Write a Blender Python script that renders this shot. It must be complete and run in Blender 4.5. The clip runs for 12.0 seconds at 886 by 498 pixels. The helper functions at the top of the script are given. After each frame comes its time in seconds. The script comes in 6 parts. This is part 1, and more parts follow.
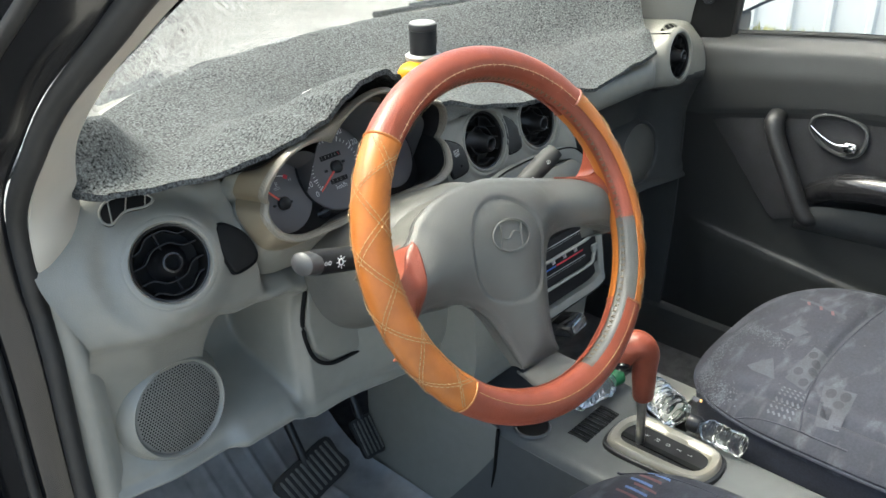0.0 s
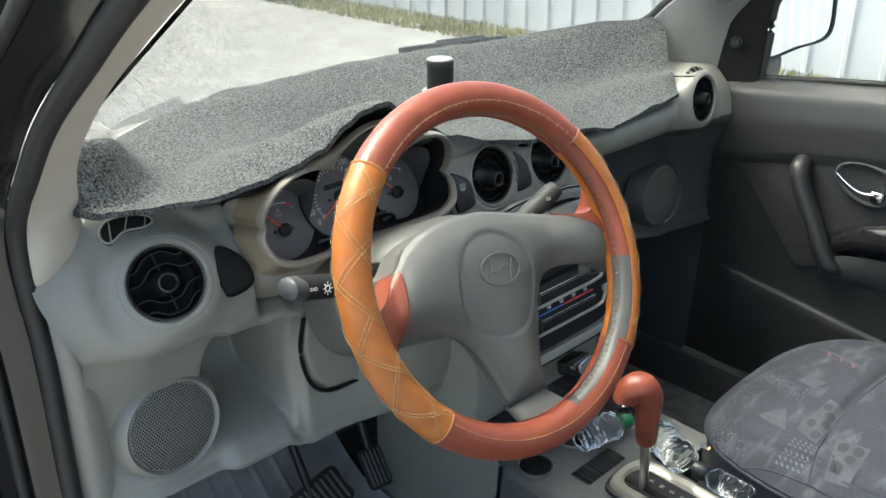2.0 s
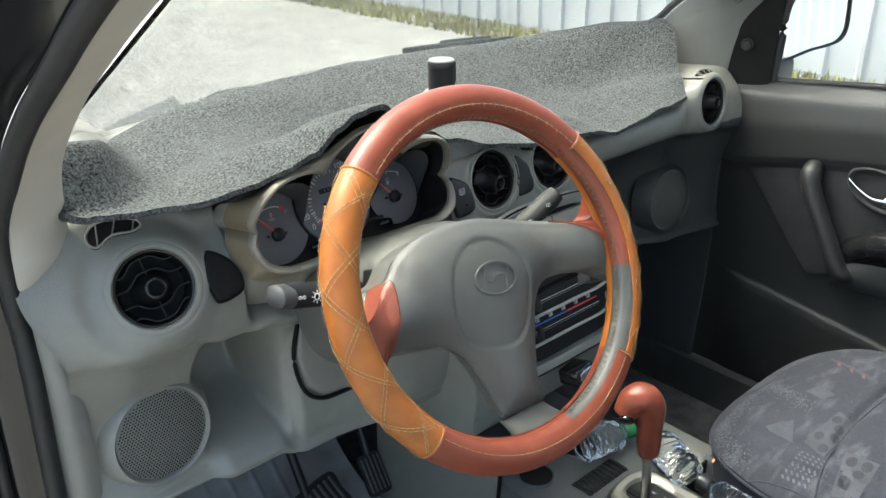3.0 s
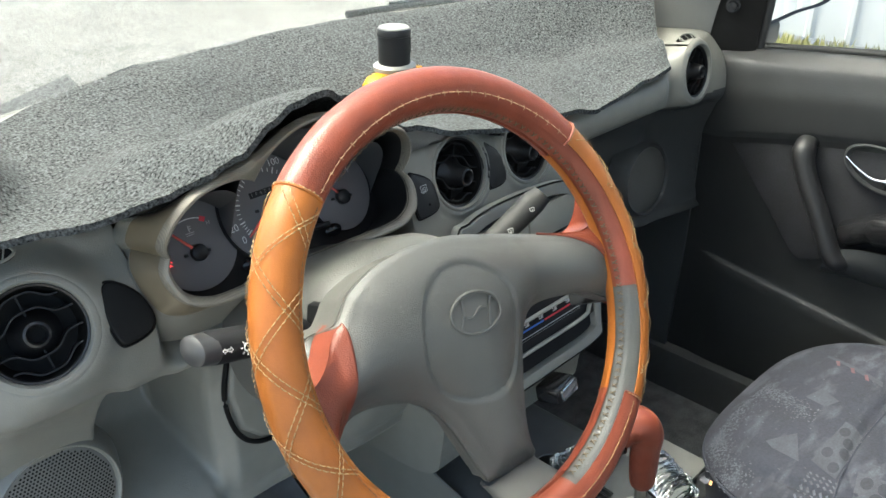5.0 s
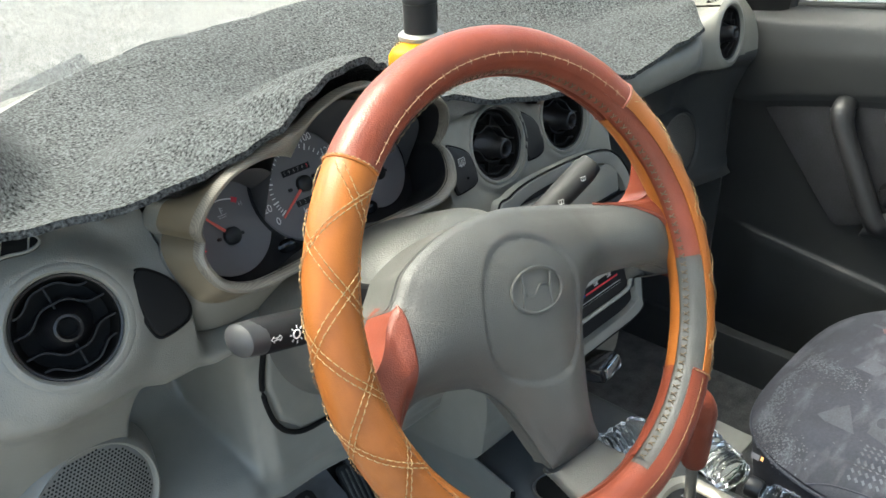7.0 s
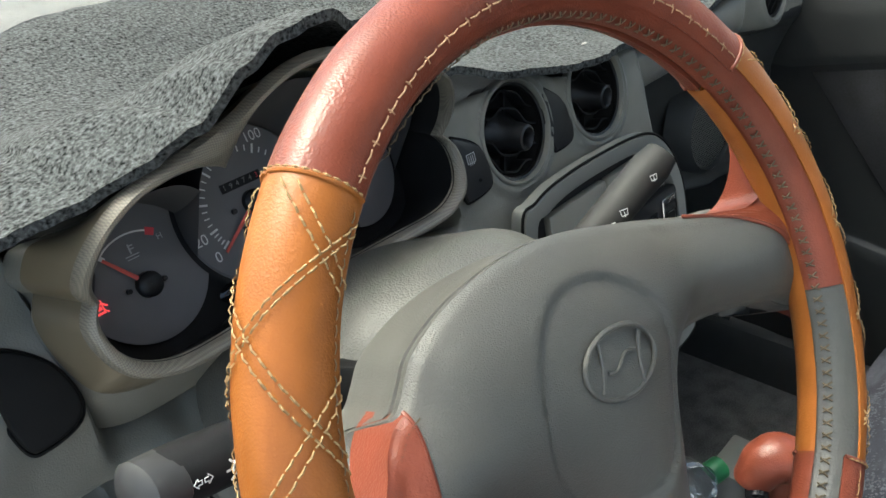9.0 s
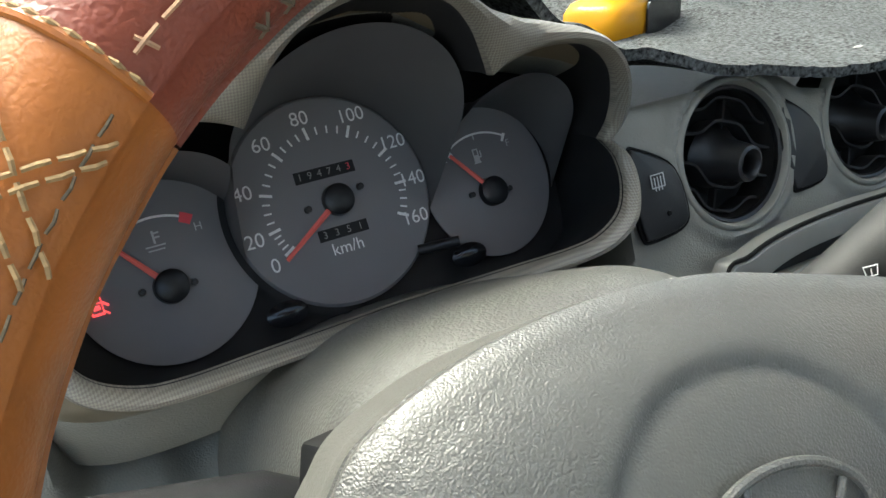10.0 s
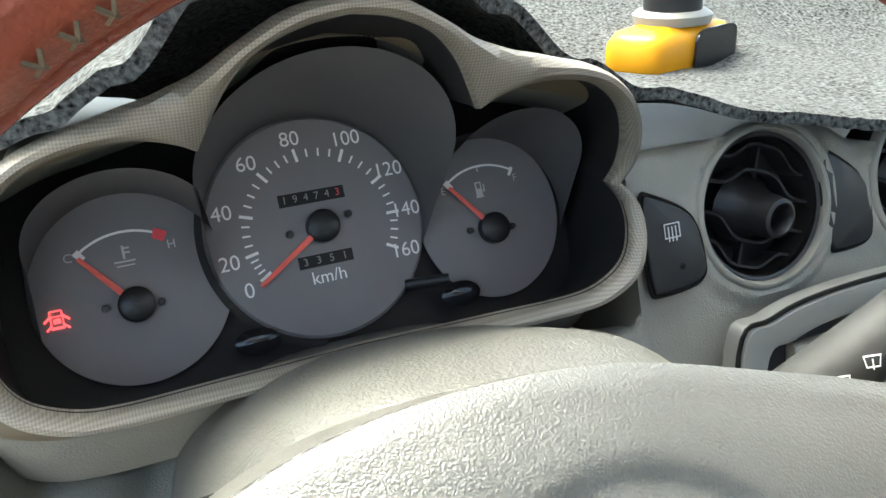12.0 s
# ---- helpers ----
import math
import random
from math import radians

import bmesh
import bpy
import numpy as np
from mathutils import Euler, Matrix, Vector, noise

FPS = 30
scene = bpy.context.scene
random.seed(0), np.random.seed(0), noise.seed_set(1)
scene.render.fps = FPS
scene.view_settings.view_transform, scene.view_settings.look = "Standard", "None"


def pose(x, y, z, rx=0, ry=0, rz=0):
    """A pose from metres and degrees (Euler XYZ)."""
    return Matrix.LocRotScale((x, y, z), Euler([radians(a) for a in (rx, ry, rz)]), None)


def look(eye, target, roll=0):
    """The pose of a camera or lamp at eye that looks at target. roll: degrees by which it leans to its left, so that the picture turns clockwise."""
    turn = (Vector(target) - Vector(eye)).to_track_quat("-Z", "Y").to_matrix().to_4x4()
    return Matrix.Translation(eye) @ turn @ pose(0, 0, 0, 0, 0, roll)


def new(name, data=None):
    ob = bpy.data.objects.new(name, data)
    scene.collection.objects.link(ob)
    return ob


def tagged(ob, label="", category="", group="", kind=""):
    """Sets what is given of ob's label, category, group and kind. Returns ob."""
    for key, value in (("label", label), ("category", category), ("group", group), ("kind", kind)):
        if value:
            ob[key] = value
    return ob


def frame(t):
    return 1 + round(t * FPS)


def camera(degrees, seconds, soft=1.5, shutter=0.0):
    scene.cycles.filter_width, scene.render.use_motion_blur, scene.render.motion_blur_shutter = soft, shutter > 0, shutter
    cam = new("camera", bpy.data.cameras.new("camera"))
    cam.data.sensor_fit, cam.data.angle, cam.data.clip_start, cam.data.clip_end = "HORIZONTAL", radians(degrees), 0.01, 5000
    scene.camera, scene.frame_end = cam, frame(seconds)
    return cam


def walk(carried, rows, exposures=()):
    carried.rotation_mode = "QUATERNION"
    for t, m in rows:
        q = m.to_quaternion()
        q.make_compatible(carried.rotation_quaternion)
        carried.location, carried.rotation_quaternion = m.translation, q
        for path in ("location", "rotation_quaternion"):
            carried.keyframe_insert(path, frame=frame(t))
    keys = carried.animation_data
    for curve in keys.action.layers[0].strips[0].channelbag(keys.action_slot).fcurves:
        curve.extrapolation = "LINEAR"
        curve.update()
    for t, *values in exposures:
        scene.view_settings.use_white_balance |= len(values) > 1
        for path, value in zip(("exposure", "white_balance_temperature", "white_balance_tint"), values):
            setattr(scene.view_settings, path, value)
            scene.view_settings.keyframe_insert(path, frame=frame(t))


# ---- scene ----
cam = camera(54.3, 12.0)
PATH = [
    (0, (-0.9197, -0.7614, 1.3595), (0.1142, 0.2220, 0.6359), -1.54),
    (0.5, (-0.9105, -0.7934, 1.3635), (0.1244, 0.2183, 0.6812), -1.14),
    (1, (-0.9105, -0.8004, 1.3625), (0.1180, 0.2290, 0.6970), -0.73),
    (1.5, (-0.8954, -0.8053, 1.3575), (0.1154, 0.2408, 0.6911), -0.73),
    (2, (-0.8814, -0.8112, 1.3555), (0.1089, 0.2585, 0.6958), -0.83),
    (2.5, (-0.8653, -0.8150, 1.3535), (0.1115, 0.2668, 0.6936), -0.73),
    (2.7, (-0.8613, -0.8170, 1.3535), (0.1109, 0.2689, 0.6935), -0.73),
    (4.3, (-0.7484, -0.6622, 1.3388), (0.2393, 0.3888, 0.6460), -0.13),
    (4.5, (-0.7375, -0.6551, 1.3299), (0.2625, 0.3760, 0.6249), -0.13),
    (5, (-0.7335, -0.6520, 1.3269), (0.2894, 0.3371, 0.5951), -0.04),
    (5.5, (-0.7375, -0.6511, 1.3259), (0.2874, 0.3256, 0.5803), -0.24),
    (6, (-0.7355, -0.6460, 1.3199), (0.2813, 0.3297, 0.5623), -0.84),
    (6.5, (-0.7336, -0.6290, 1.3119), (0.2794, 0.3493, 0.5526), -1.44),
    (7, (-0.7329, -0.5960, 1.3030), (0.2739, 0.3849, 0.5385), -1.94),
    (7.2, (-0.7280, -0.5820, 1.3010), (0.2760, 0.3985, 0.5323), -1.84),
    (8.8, (-0.6158, -0.4571, 1.2503), (0.4179, 0.4835, 0.4712), -2.84),
    (9, (-0.5870, -0.4268, 1.2194), (0.4365, 0.5187, 0.4329), -3.84),
    (9.5, (-0.4883, -0.3740, 1.1435), (0.4061, 0.7428, 0.4275), -5.52),
    (10, (-0.4373, -0.3686, 1.1216), (0.2461, 0.9257, 0.4753), -5.30),
    (10.5, (-0.4114, -0.3644, 1.1196), (0.2132, 0.9652, 0.4855), -4.10),
    (11, (-0.4004, -0.3623, 1.1176), (0.1897, 0.9878, 0.4939), -3.39),
    (11.5, (-0.3894, -0.3642, 1.1196), (0.1760, 0.9982, 0.4997), -3.19),
    (12, (-0.3844, -0.3642, 1.1206), (0.1697, 1.0036, 0.5023), -2.99),
]
EXPOSURES = [(0.0, 2.05, 6500, 1), (0.5, 1.88, 6500, 0), (2.5, 1.85, 6500, 0), (4.5, 1.95, 6550, 0), (7.0, 1.97, 6550, 0), (9.0, 1.52, 6520, 0), (9.5, 1.50, 6520, 0), (10.0, 1.98, 6520, 0), (10.5, 2.46, 6520, 0), (12.0, 2.66, 6600, 0)]
walk(cam, [(t, look(eye, target, roll)) for t, eye, target, roll in PATH], EXPOSURES)

# ---- world and light ----
world = bpy.data.worlds.new("sky_world")
scene.world = world
world.use_nodes = True
wn, wl = world.node_tree.nodes, world.node_tree.links
sky = wn.new("ShaderNodeTexSky")
sky.sky_type = "NISHITA"
sky.sun_disc = False
SUN_EL, SUN_AZ = 62.0, -22.0
sky.sun_elevation = radians(SUN_EL)
sky.sun_rotation = radians(SUN_AZ)
sky.dust_density = 4.0
wn["Background"].inputs["Strength"].default_value = 0.15
wl.new(sky.outputs[0], wn["Background"].inputs["Color"])
sun = new("sun", bpy.data.lights.new("sun", "SUN"))
sun.data.energy = 1.35
sun.data.angle = radians(24.0)
sun.data.color = (1.0, 0.95, 0.88)
SUN_DIR = Vector((math.sin(radians(SUN_AZ)) * math.cos(radians(SUN_EL)), math.cos(radians(SUN_AZ)) * math.cos(radians(SUN_EL)), math.sin(radians(SUN_EL))))
sun.matrix_world = look(SUN_DIR * 20, (0, 0, 0))


# ---- materials ----
def mat(name, colour, rough=0.5, metal=0.0, noise_scale=0.0, noise_amount=0.15, bump_scale=0.0, bump=0.0, bump_kind="noise", spec=0.5, big=0.0, coat=0.0):
    """A principled material: two scales of colour variation and a fine relief, all in metres of the object."""
    m = bpy.data.materials.new(name)
    m.use_nodes = True
    nt = m.node_tree
    b = nt.nodes["Principled BSDF"]
    b.inputs["Roughness"].default_value = rough
    b.inputs["Metallic"].default_value = metal
    b.inputs["Specular IOR Level"].default_value = spec
    b.inputs["Coat Weight"].default_value = coat
    b.inputs["Base Color"].default_value = (*colour, 1)
    tc = nt.nodes.new("ShaderNodeTexCoord")
    if noise_scale:
        n1 = nt.nodes.new("ShaderNodeTexNoise")
        n1.inputs["Scale"].default_value = noise_scale
        n1.inputs["Detail"].default_value = 6
        nt.links.new(tc.outputs["Object"], n1.inputs["Vector"])
        n2 = nt.nodes.new("ShaderNodeTexNoise")
        n2.inputs["Scale"].default_value = big or noise_scale / 12
        nt.links.new(tc.outputs["Object"], n2.inputs["Vector"])
        add = nt.nodes.new("ShaderNodeMath")
        add.operation = "ADD"
        nt.links.new(n1.outputs[0], add.inputs[0])
        nt.links.new(n2.outputs[0], add.inputs[1])
        ramp = nt.nodes.new("ShaderNodeMapRange")
        ramp.inputs["From Min"].default_value = 0.7
        ramp.inputs["From Max"].default_value = 1.3
        ramp.inputs["To Min"].default_value = 1 - noise_amount
        ramp.inputs["To Max"].default_value = 1 + noise_amount
        nt.links.new(add.outputs[0], ramp.inputs["Value"])
        mul = nt.nodes.new("ShaderNodeMix")
        mul.data_type, mul.blend_type = "RGBA", "MULTIPLY"
        mul.inputs["Factor"].default_value = 1
        mul.inputs[6].default_value = (*colour, 1)
        nt.links.new(ramp.outputs[0], mul.inputs[7])
        nt.links.new(mul.outputs[2], b.inputs["Base Color"])
        r2 = nt.nodes.new("ShaderNodeMapRange")
        r2.inputs["To Min"].default_value = max(0.02, rough - 0.08)
        r2.inputs["To Max"].default_value = min(1, rough + 0.08)
        nt.links.new(n2.outputs[0], r2.inputs["Value"])
        nt.links.new(r2.outputs[0], b.inputs["Roughness"])
    if bump and bump_kind == "grain":
        # wrinkled hide: cells bent by a coarser noise, with fine pores
        warp = nt.nodes.new("ShaderNodeTexNoise")
        warp.inputs["Scale"].default_value = bump_scale * 0.35
        nt.links.new(tc.outputs["Object"], warp.inputs["Vector"])
        mixv = nt.nodes.new("ShaderNodeMix")
        mixv.data_type, mixv.blend_type = "RGBA", "LINEAR_LIGHT"
        mixv.inputs["Factor"].default_value = 1.2 / bump_scale
        nt.links.new(tc.outputs["Object"], mixv.inputs[6])
        nt.links.new(warp.outputs["Color"], mixv.inputs[7])
        vo = nt.nodes.new("ShaderNodeTexVoronoi")
        vo.feature = "SMOOTH_F1"
        vo.inputs["Scale"].default_value = bump_scale
        vo.inputs["Smoothness"].default_value = 0.6
        nt.links.new(mixv.outputs[2], vo.inputs["Vector"])
        inv = nt.nodes.new("ShaderNodeMath")
        inv.operation = "MULTIPLY"
        inv.inputs[1].default_value = -1.0
        nt.links.new(vo.outputs["Distance"], inv.inputs[0])
        bm_ = nt.nodes.new("ShaderNodeBump")
        bm_.inputs["Strength"].default_value = bump
        bm_.inputs["Distance"].default_value = 0.9 / bump_scale
        nt.links.new(inv.outputs[0], bm_.inputs["Height"])
        nt.links.new(bm_.outputs[0], b.inputs["Normal"])
    elif bump:
        if bump_kind == "noise":
            t = nt.nodes.new("ShaderNodeTexNoise")
            t.inputs["Detail"].default_value = 4
            out = t.outputs[0]
        else:
            t = nt.nodes.new("ShaderNodeTexVoronoi")
            t.feature = "DISTANCE_TO_EDGE" if bump_kind == "leather" else "F1"
            out = t.outputs[0]
        t.inputs["Scale"].default_value = bump_scale
        nt.links.new(tc.outputs["Object"], t.inputs["Vector"])
        bm_ = nt.nodes.new("ShaderNodeBump")
        bm_.inputs["Strength"].default_value = bump
        bm_.inputs["Distance"].default_value = 0.0008
        nt.links.new(out, bm_.inputs["Height"])
        nt.links.new(bm_.outputs[0], b.inputs["Normal"])
    return m


GREY = mat("grey_plastic", (0.195, 0.191, 0.169), 0.38, noise_scale=60, noise_amount=0.06, bump_scale=950, bump=0.26, bump_kind="grain", spec=0.6)
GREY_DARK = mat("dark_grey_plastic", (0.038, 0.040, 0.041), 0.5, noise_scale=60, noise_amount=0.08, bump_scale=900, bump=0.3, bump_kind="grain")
PAD = mat("pad_vinyl", (0.080, 0.078, 0.069), 0.42, noise_scale=40, noise_amount=0.08, bump_scale=1300, bump=0.38, bump_kind="grain", spec=0.75)
FELT = mat("grey_felt", (0.058, 0.062, 0.063), 0.95, noise_scale=500, noise_amount=1.0, bump_scale=620, bump=1.0, spec=0.1, big=330)
BLACK = mat("black_plastic", (0.008, 0.008, 0.009), 0.4, noise_scale=80, noise_amount=0.2, bump_scale=1200, bump=0.1)
GLOSS = mat("gloss_black", (0.01, 0.01, 0.011), 0.15, noise_scale=30, noise_amount=0.2)
ORANGE = mat("orange_leather", (0.315, 0.102, 0.020), 0.38, noise_scale=50, noise_amount=0.18, bump_scale=1000, bump=0.14, bump_kind="grain", spec=0.38, big=9)
RED = mat("red_brown_leather", (0.182, 0.043, 0.023), 0.34, noise_scale=50, noise_amount=0.16, bump_scale=900, bump=0.22, bump_kind="grain", spec=0.4, big=9)
THREAD = mat("tan_thread", (0.30, 0.19, 0.085), 0.8, noise_scale=500, noise_amount=0.3)
THREAD_DARK = mat("brown_thread", (0.10, 0.075, 0.045), 0.8, noise_scale=500, noise_amount=0.3)
BEIGE = mat("beige_trim", (0.40, 0.38, 0.335), 0.6, noise_scale=30, noise_amount=0.05, bump_scale=1200, bump=0.15, bump_kind="leather")
GOLD = mat("champagne_trim", (0.165, 0.135, 0.090), 0.34, metal=0.3, noise_scale=60, noise_amount=0.06)
PAINT = mat("black_car_paint", (0.008, 0.008, 0.009), 0.14, coat=0.25, noise_scale=12, noise_amount=0.3, spec=0.4)
RUBBER = mat("black_rubber", (0.012, 0.012, 0.012), 0.6, noise_scale=100, noise_amount=0.3)
CHROME = mat("chrome", (0.75, 0.75, 0.75), 0.12, metal=1.0, noise_scale=60, noise_amount=0.05)
STEEL = mat("steel_rod", (0.45, 0.45, 0.44), 0.3, metal=1.0, noise_scale=80, noise_amount=0.1)
DOOR_GREY = mat("door_plastic", (0.0115, 0.0122, 0.0125), 0.5, noise_scale=60, noise_amount=0.08, bump_scale=900, bump=0.3, bump_kind="grain")
DOOR_TOP = mat("door_top_plastic", (0.022, 0.023, 0.023), 0.46, noise_scale=60, noise_amount=0.06, bump_scale=900, bump=0.3, bump_kind="grain")
DOOR_CLOTH = mat("door_cloth", (0.0095, 0.0098, 0.0125), 0.95, noise_scale=350, noise_amount=0.5, bump_scale=900, bump=0.6)
FLOOR_RUBBER = mat("floor_rubber", (0.26, 0.265, 0.27), 0.5, noise_scale=25, noise_amount=0.3, bump_scale=500, bump=0.2)
CARPET = mat("carpet", (0.09, 0.092, 0.095), 0.95, noise_scale=400, noise_amount=0.5, bump_scale=700, bump=0.8)
DIAL = mat("dial_face", (0.155, 0.149, 0.154), 0.55, noise_scale=40, noise_amount=0.05)
WHITE = mat("white_print", (0.75, 0.75, 0.74), 0.5, noise_scale=200, noise_amount=0.05)
RED_PRINT = mat("red_print", (0.62, 0.05, 0.07), 0.5, noise_scale=200, noise_amount=0.05)
NEEDLE = mat("needle_red", (0.85, 0.16, 0.13), 0.5, noise_scale=200, noise_amount=0.05)
CONCRETE = mat("pale_concrete", (0.37, 0.358, 0.325), 0.9, noise_scale=3, noise_amount=0.2, bump_scale=40, bump=0.3)
FENCE = mat("white_sheet_fence", (0.56, 0.57, 0.565), 0.6, noise_scale=1.2, noise_amount=0.1)
GRASS = mat("dry_grass", (0.24, 0.23, 0.09), 0.9, noise_scale=9, noise_amount=0.6)
LEAF = mat("green_leaves", (0.06, 0.11, 0.035), 0.6, noise_scale=3, noise_amount=0.5)
BARK = mat("brown_bark", (0.10, 0.075, 0.05), 0.9, noise_scale=20, noise_amount=0.4)
# Shade inside holes and gaps put into the colour; also used on black parts.
VOID = mat("recess_shade_black", (0.004, 0.004, 0.004), 0.7, noise_scale=50, noise_amount=0.2, spec=0.2)
INK = mat("matt_black", (0.010, 0.010, 0.011), 0.6, noise_scale=60, noise_amount=0.2, spec=0.3)
WHITE_DIM = mat("grey_white_print", (0.45, 0.45, 0.45), 0.5, noise_scale=200, noise_amount=0.05)
DIGIT = mat("grey_digit_print", (0.20, 0.20, 0.19), 0.5, noise_scale=200, noise_amount=0.05)
DIAL_BACK = mat("dial_backing", (0.075, 0.073, 0.076), 0.5, noise_scale=40, noise_amount=0.05)
SPEAKER = mat("speaker_grille", (0.17, 0.165, 0.15), 0.5, noise_scale=80, noise_amount=0.08)
CORE = mat("grey_rim_leather", (0.075, 0.075, 0.07), 0.5, noise_scale=60, noise_amount=0.12, bump_scale=500, bump=0.3)
THREAD_PALE = mat("pale_thread", (0.36, 0.21, 0.12), 0.8, noise_scale=500, noise_amount=0.3)
STALK = mat("stalk_black", (0.011, 0.011, 0.012), 0.6, noise_scale=60, noise_amount=0.25, bump_scale=1500, bump=0.15, spec=0.2)
STALK_GREY = mat("stalk_grey", (0.036, 0.036, 0.037), 0.45, noise_scale=90, noise_amount=0.2)
# Stalk black with the light on the right-hand stalk put into its colour.
STALK_LIT = mat("lit_stalk_black", (0.020, 0.020, 0.0195), 0.58, noise_scale=60, noise_amount=0.2, bump_scale=1500, bump=0.15, spec=0.25)
SHROUD = mat("shroud_plastic", (0.088, 0.086, 0.077), 0.45, noise_scale=60, noise_amount=0.08, bump_scale=800, bump=0.34, bump_kind="grain", spec=0.35)
SILVER = mat("silver_plastic", (0.22, 0.22, 0.205), 0.42, metal=0.2, noise_scale=40, noise_amount=0.06)
SATIN = mat("satin_champagne", (0.28, 0.26, 0.215), 0.35, metal=0.5, noise_scale=40, noise_amount=0.06)
CONSOLE = mat("console_plastic", (0.075, 0.078, 0.078), 0.5, noise_scale=60, noise_amount=0.08, bump_scale=600, bump=0.2)
BLACK_SOFT = mat("soft_black_plastic", (0.011, 0.011, 0.012), 0.5, noise_scale=60, noise_amount=0.15, bump_scale=900, bump=0.2)
# The beige trim again, with the passenger side's dimmer light put into its colour.
BEIGE_SHADED = mat("shaded_beige_trim", (0.15, 0.15, 0.14), 0.6, noise_scale=30, noise_amount=0.05, bump_scale=800, bump=0.15)
MIRROR = mat("mirror_silver", (0.85, 0.86, 0.86), 0.02, metal=1.0)
SEAT_DARK = mat("navy_cloth", (0.018, 0.02, 0.03), 0.9, noise_scale=300, noise_amount=0.4, bump_scale=700, bump=0.4)
SEAT_OVAL = mat("motif_grey", (0.019, 0.0205, 0.027), 0.9, noise_scale=300, noise_amount=0.3)
SEAT_PALE = mat("motif_pale", (0.060, 0.062, 0.075), 0.9, noise_scale=300, noise_amount=0.4)
SEAT_MID = mat("motif_mid", (0.036, 0.038, 0.048), 0.9, noise_scale=400, noise_amount=0.3)
SEAT_ORANGE = mat("motif_orange", (0.45, 0.22, 0.08), 0.9, noise_scale=300, noise_amount=0.3)
SEAT_RED = mat("motif_red", (0.10, 0.042, 0.048), 0.9, noise_scale=300, noise_amount=0.3)
SEAT_BLUE = mat("motif_blue", (0.07, 0.12, 0.25), 0.9, noise_scale=300, noise_amount=0.3)
SEAT = mat("seat_cloth", (0.0165, 0.018, 0.0265), 0.9, noise_scale=260, noise_amount=0.35, bump_scale=600, bump=0.5, big=30)
GREEN_CAP = mat("green_cap", (0.02, 0.14, 0.05), 0.4, noise_scale=60, noise_amount=0.1)
BLUE_PRINT = mat("blue_print", (0.05, 0.14, 0.5), 0.5, noise_scale=200, noise_amount=0.05)
PEDAL_RIB = mat("worn_rubber_rib", (0.10, 0.10, 0.095), 0.5, noise_scale=150, noise_amount=0.4)
LAMP_RED = mat("red_warning_lamp", (0.8, 0.05, 0.06), 0.5)
LAMP_RED.node_tree.nodes["Principled BSDF"].inputs["Emission Color"].default_value = (1.0, 0.08, 0.09, 1)
LAMP_RED.node_tree.nodes["Principled BSDF"].inputs["Emission Strength"].default_value = 0.35
WEAVE = mat("champagne_weave", (0.21, 0.19, 0.155), 0.4, metal=0.25, noise_scale=60, noise_amount=0.06)


def add_weave(m, scale):
    """A fine woven grain: a checker that lifts and tints the surface."""
    nt = m.node_tree
    b = nt.nodes["Principled BSDF"]
    tc = nt.nodes.new("ShaderNodeTexCoord")
    mp = nt.nodes.new("ShaderNodeMapping")
    mp.inputs["Rotation"].default_value = (0, radians(45), 0)
    mp.inputs["Scale"].default_value = (1, 0, 1)
    mp.inputs["Location"].default_value = (0, 0.0003, 0)
    ck = nt.nodes.new("ShaderNodeTexChecker")
    ck.inputs["Scale"].default_value = scale
    nt.links.new(tc.outputs["Object"], mp.inputs["Vector"])
    nt.links.new(mp.outputs[0], ck.inputs["Vector"])
    bp = nt.nodes.new("ShaderNodeBump")
    bp.inputs["Strength"].default_value = 0.6
    bp.inputs["Distance"].default_value = 0.0004
    nt.links.new(ck.outputs["Fac"], bp.inputs["Height"])
    nt.links.new(bp.outputs[0], b.inputs["Normal"])
    mix = nt.nodes.new("ShaderNodeMix")
    mix.data_type, mix.blend_type = "RGBA", "MULTIPLY"
    mix.inputs["Factor"].default_value = 1.0
    mr = nt.nodes.new("ShaderNodeMapRange")
    mr.inputs["To Min"].default_value, mr.inputs["To Max"].default_value = 0.76, 1.12
    nt.links.new(ck.outputs["Fac"], mr.inputs["Value"])
    src_ = b.inputs["Base Color"].links[0].from_socket
    nt.links.new(src_, mix.inputs[6])
    nt.links.new(mr.outputs[0], mix.inputs[7])
    nt.links.new(mix.outputs[2], b.inputs["Base Color"])


add_weave(WEAVE, 1150)


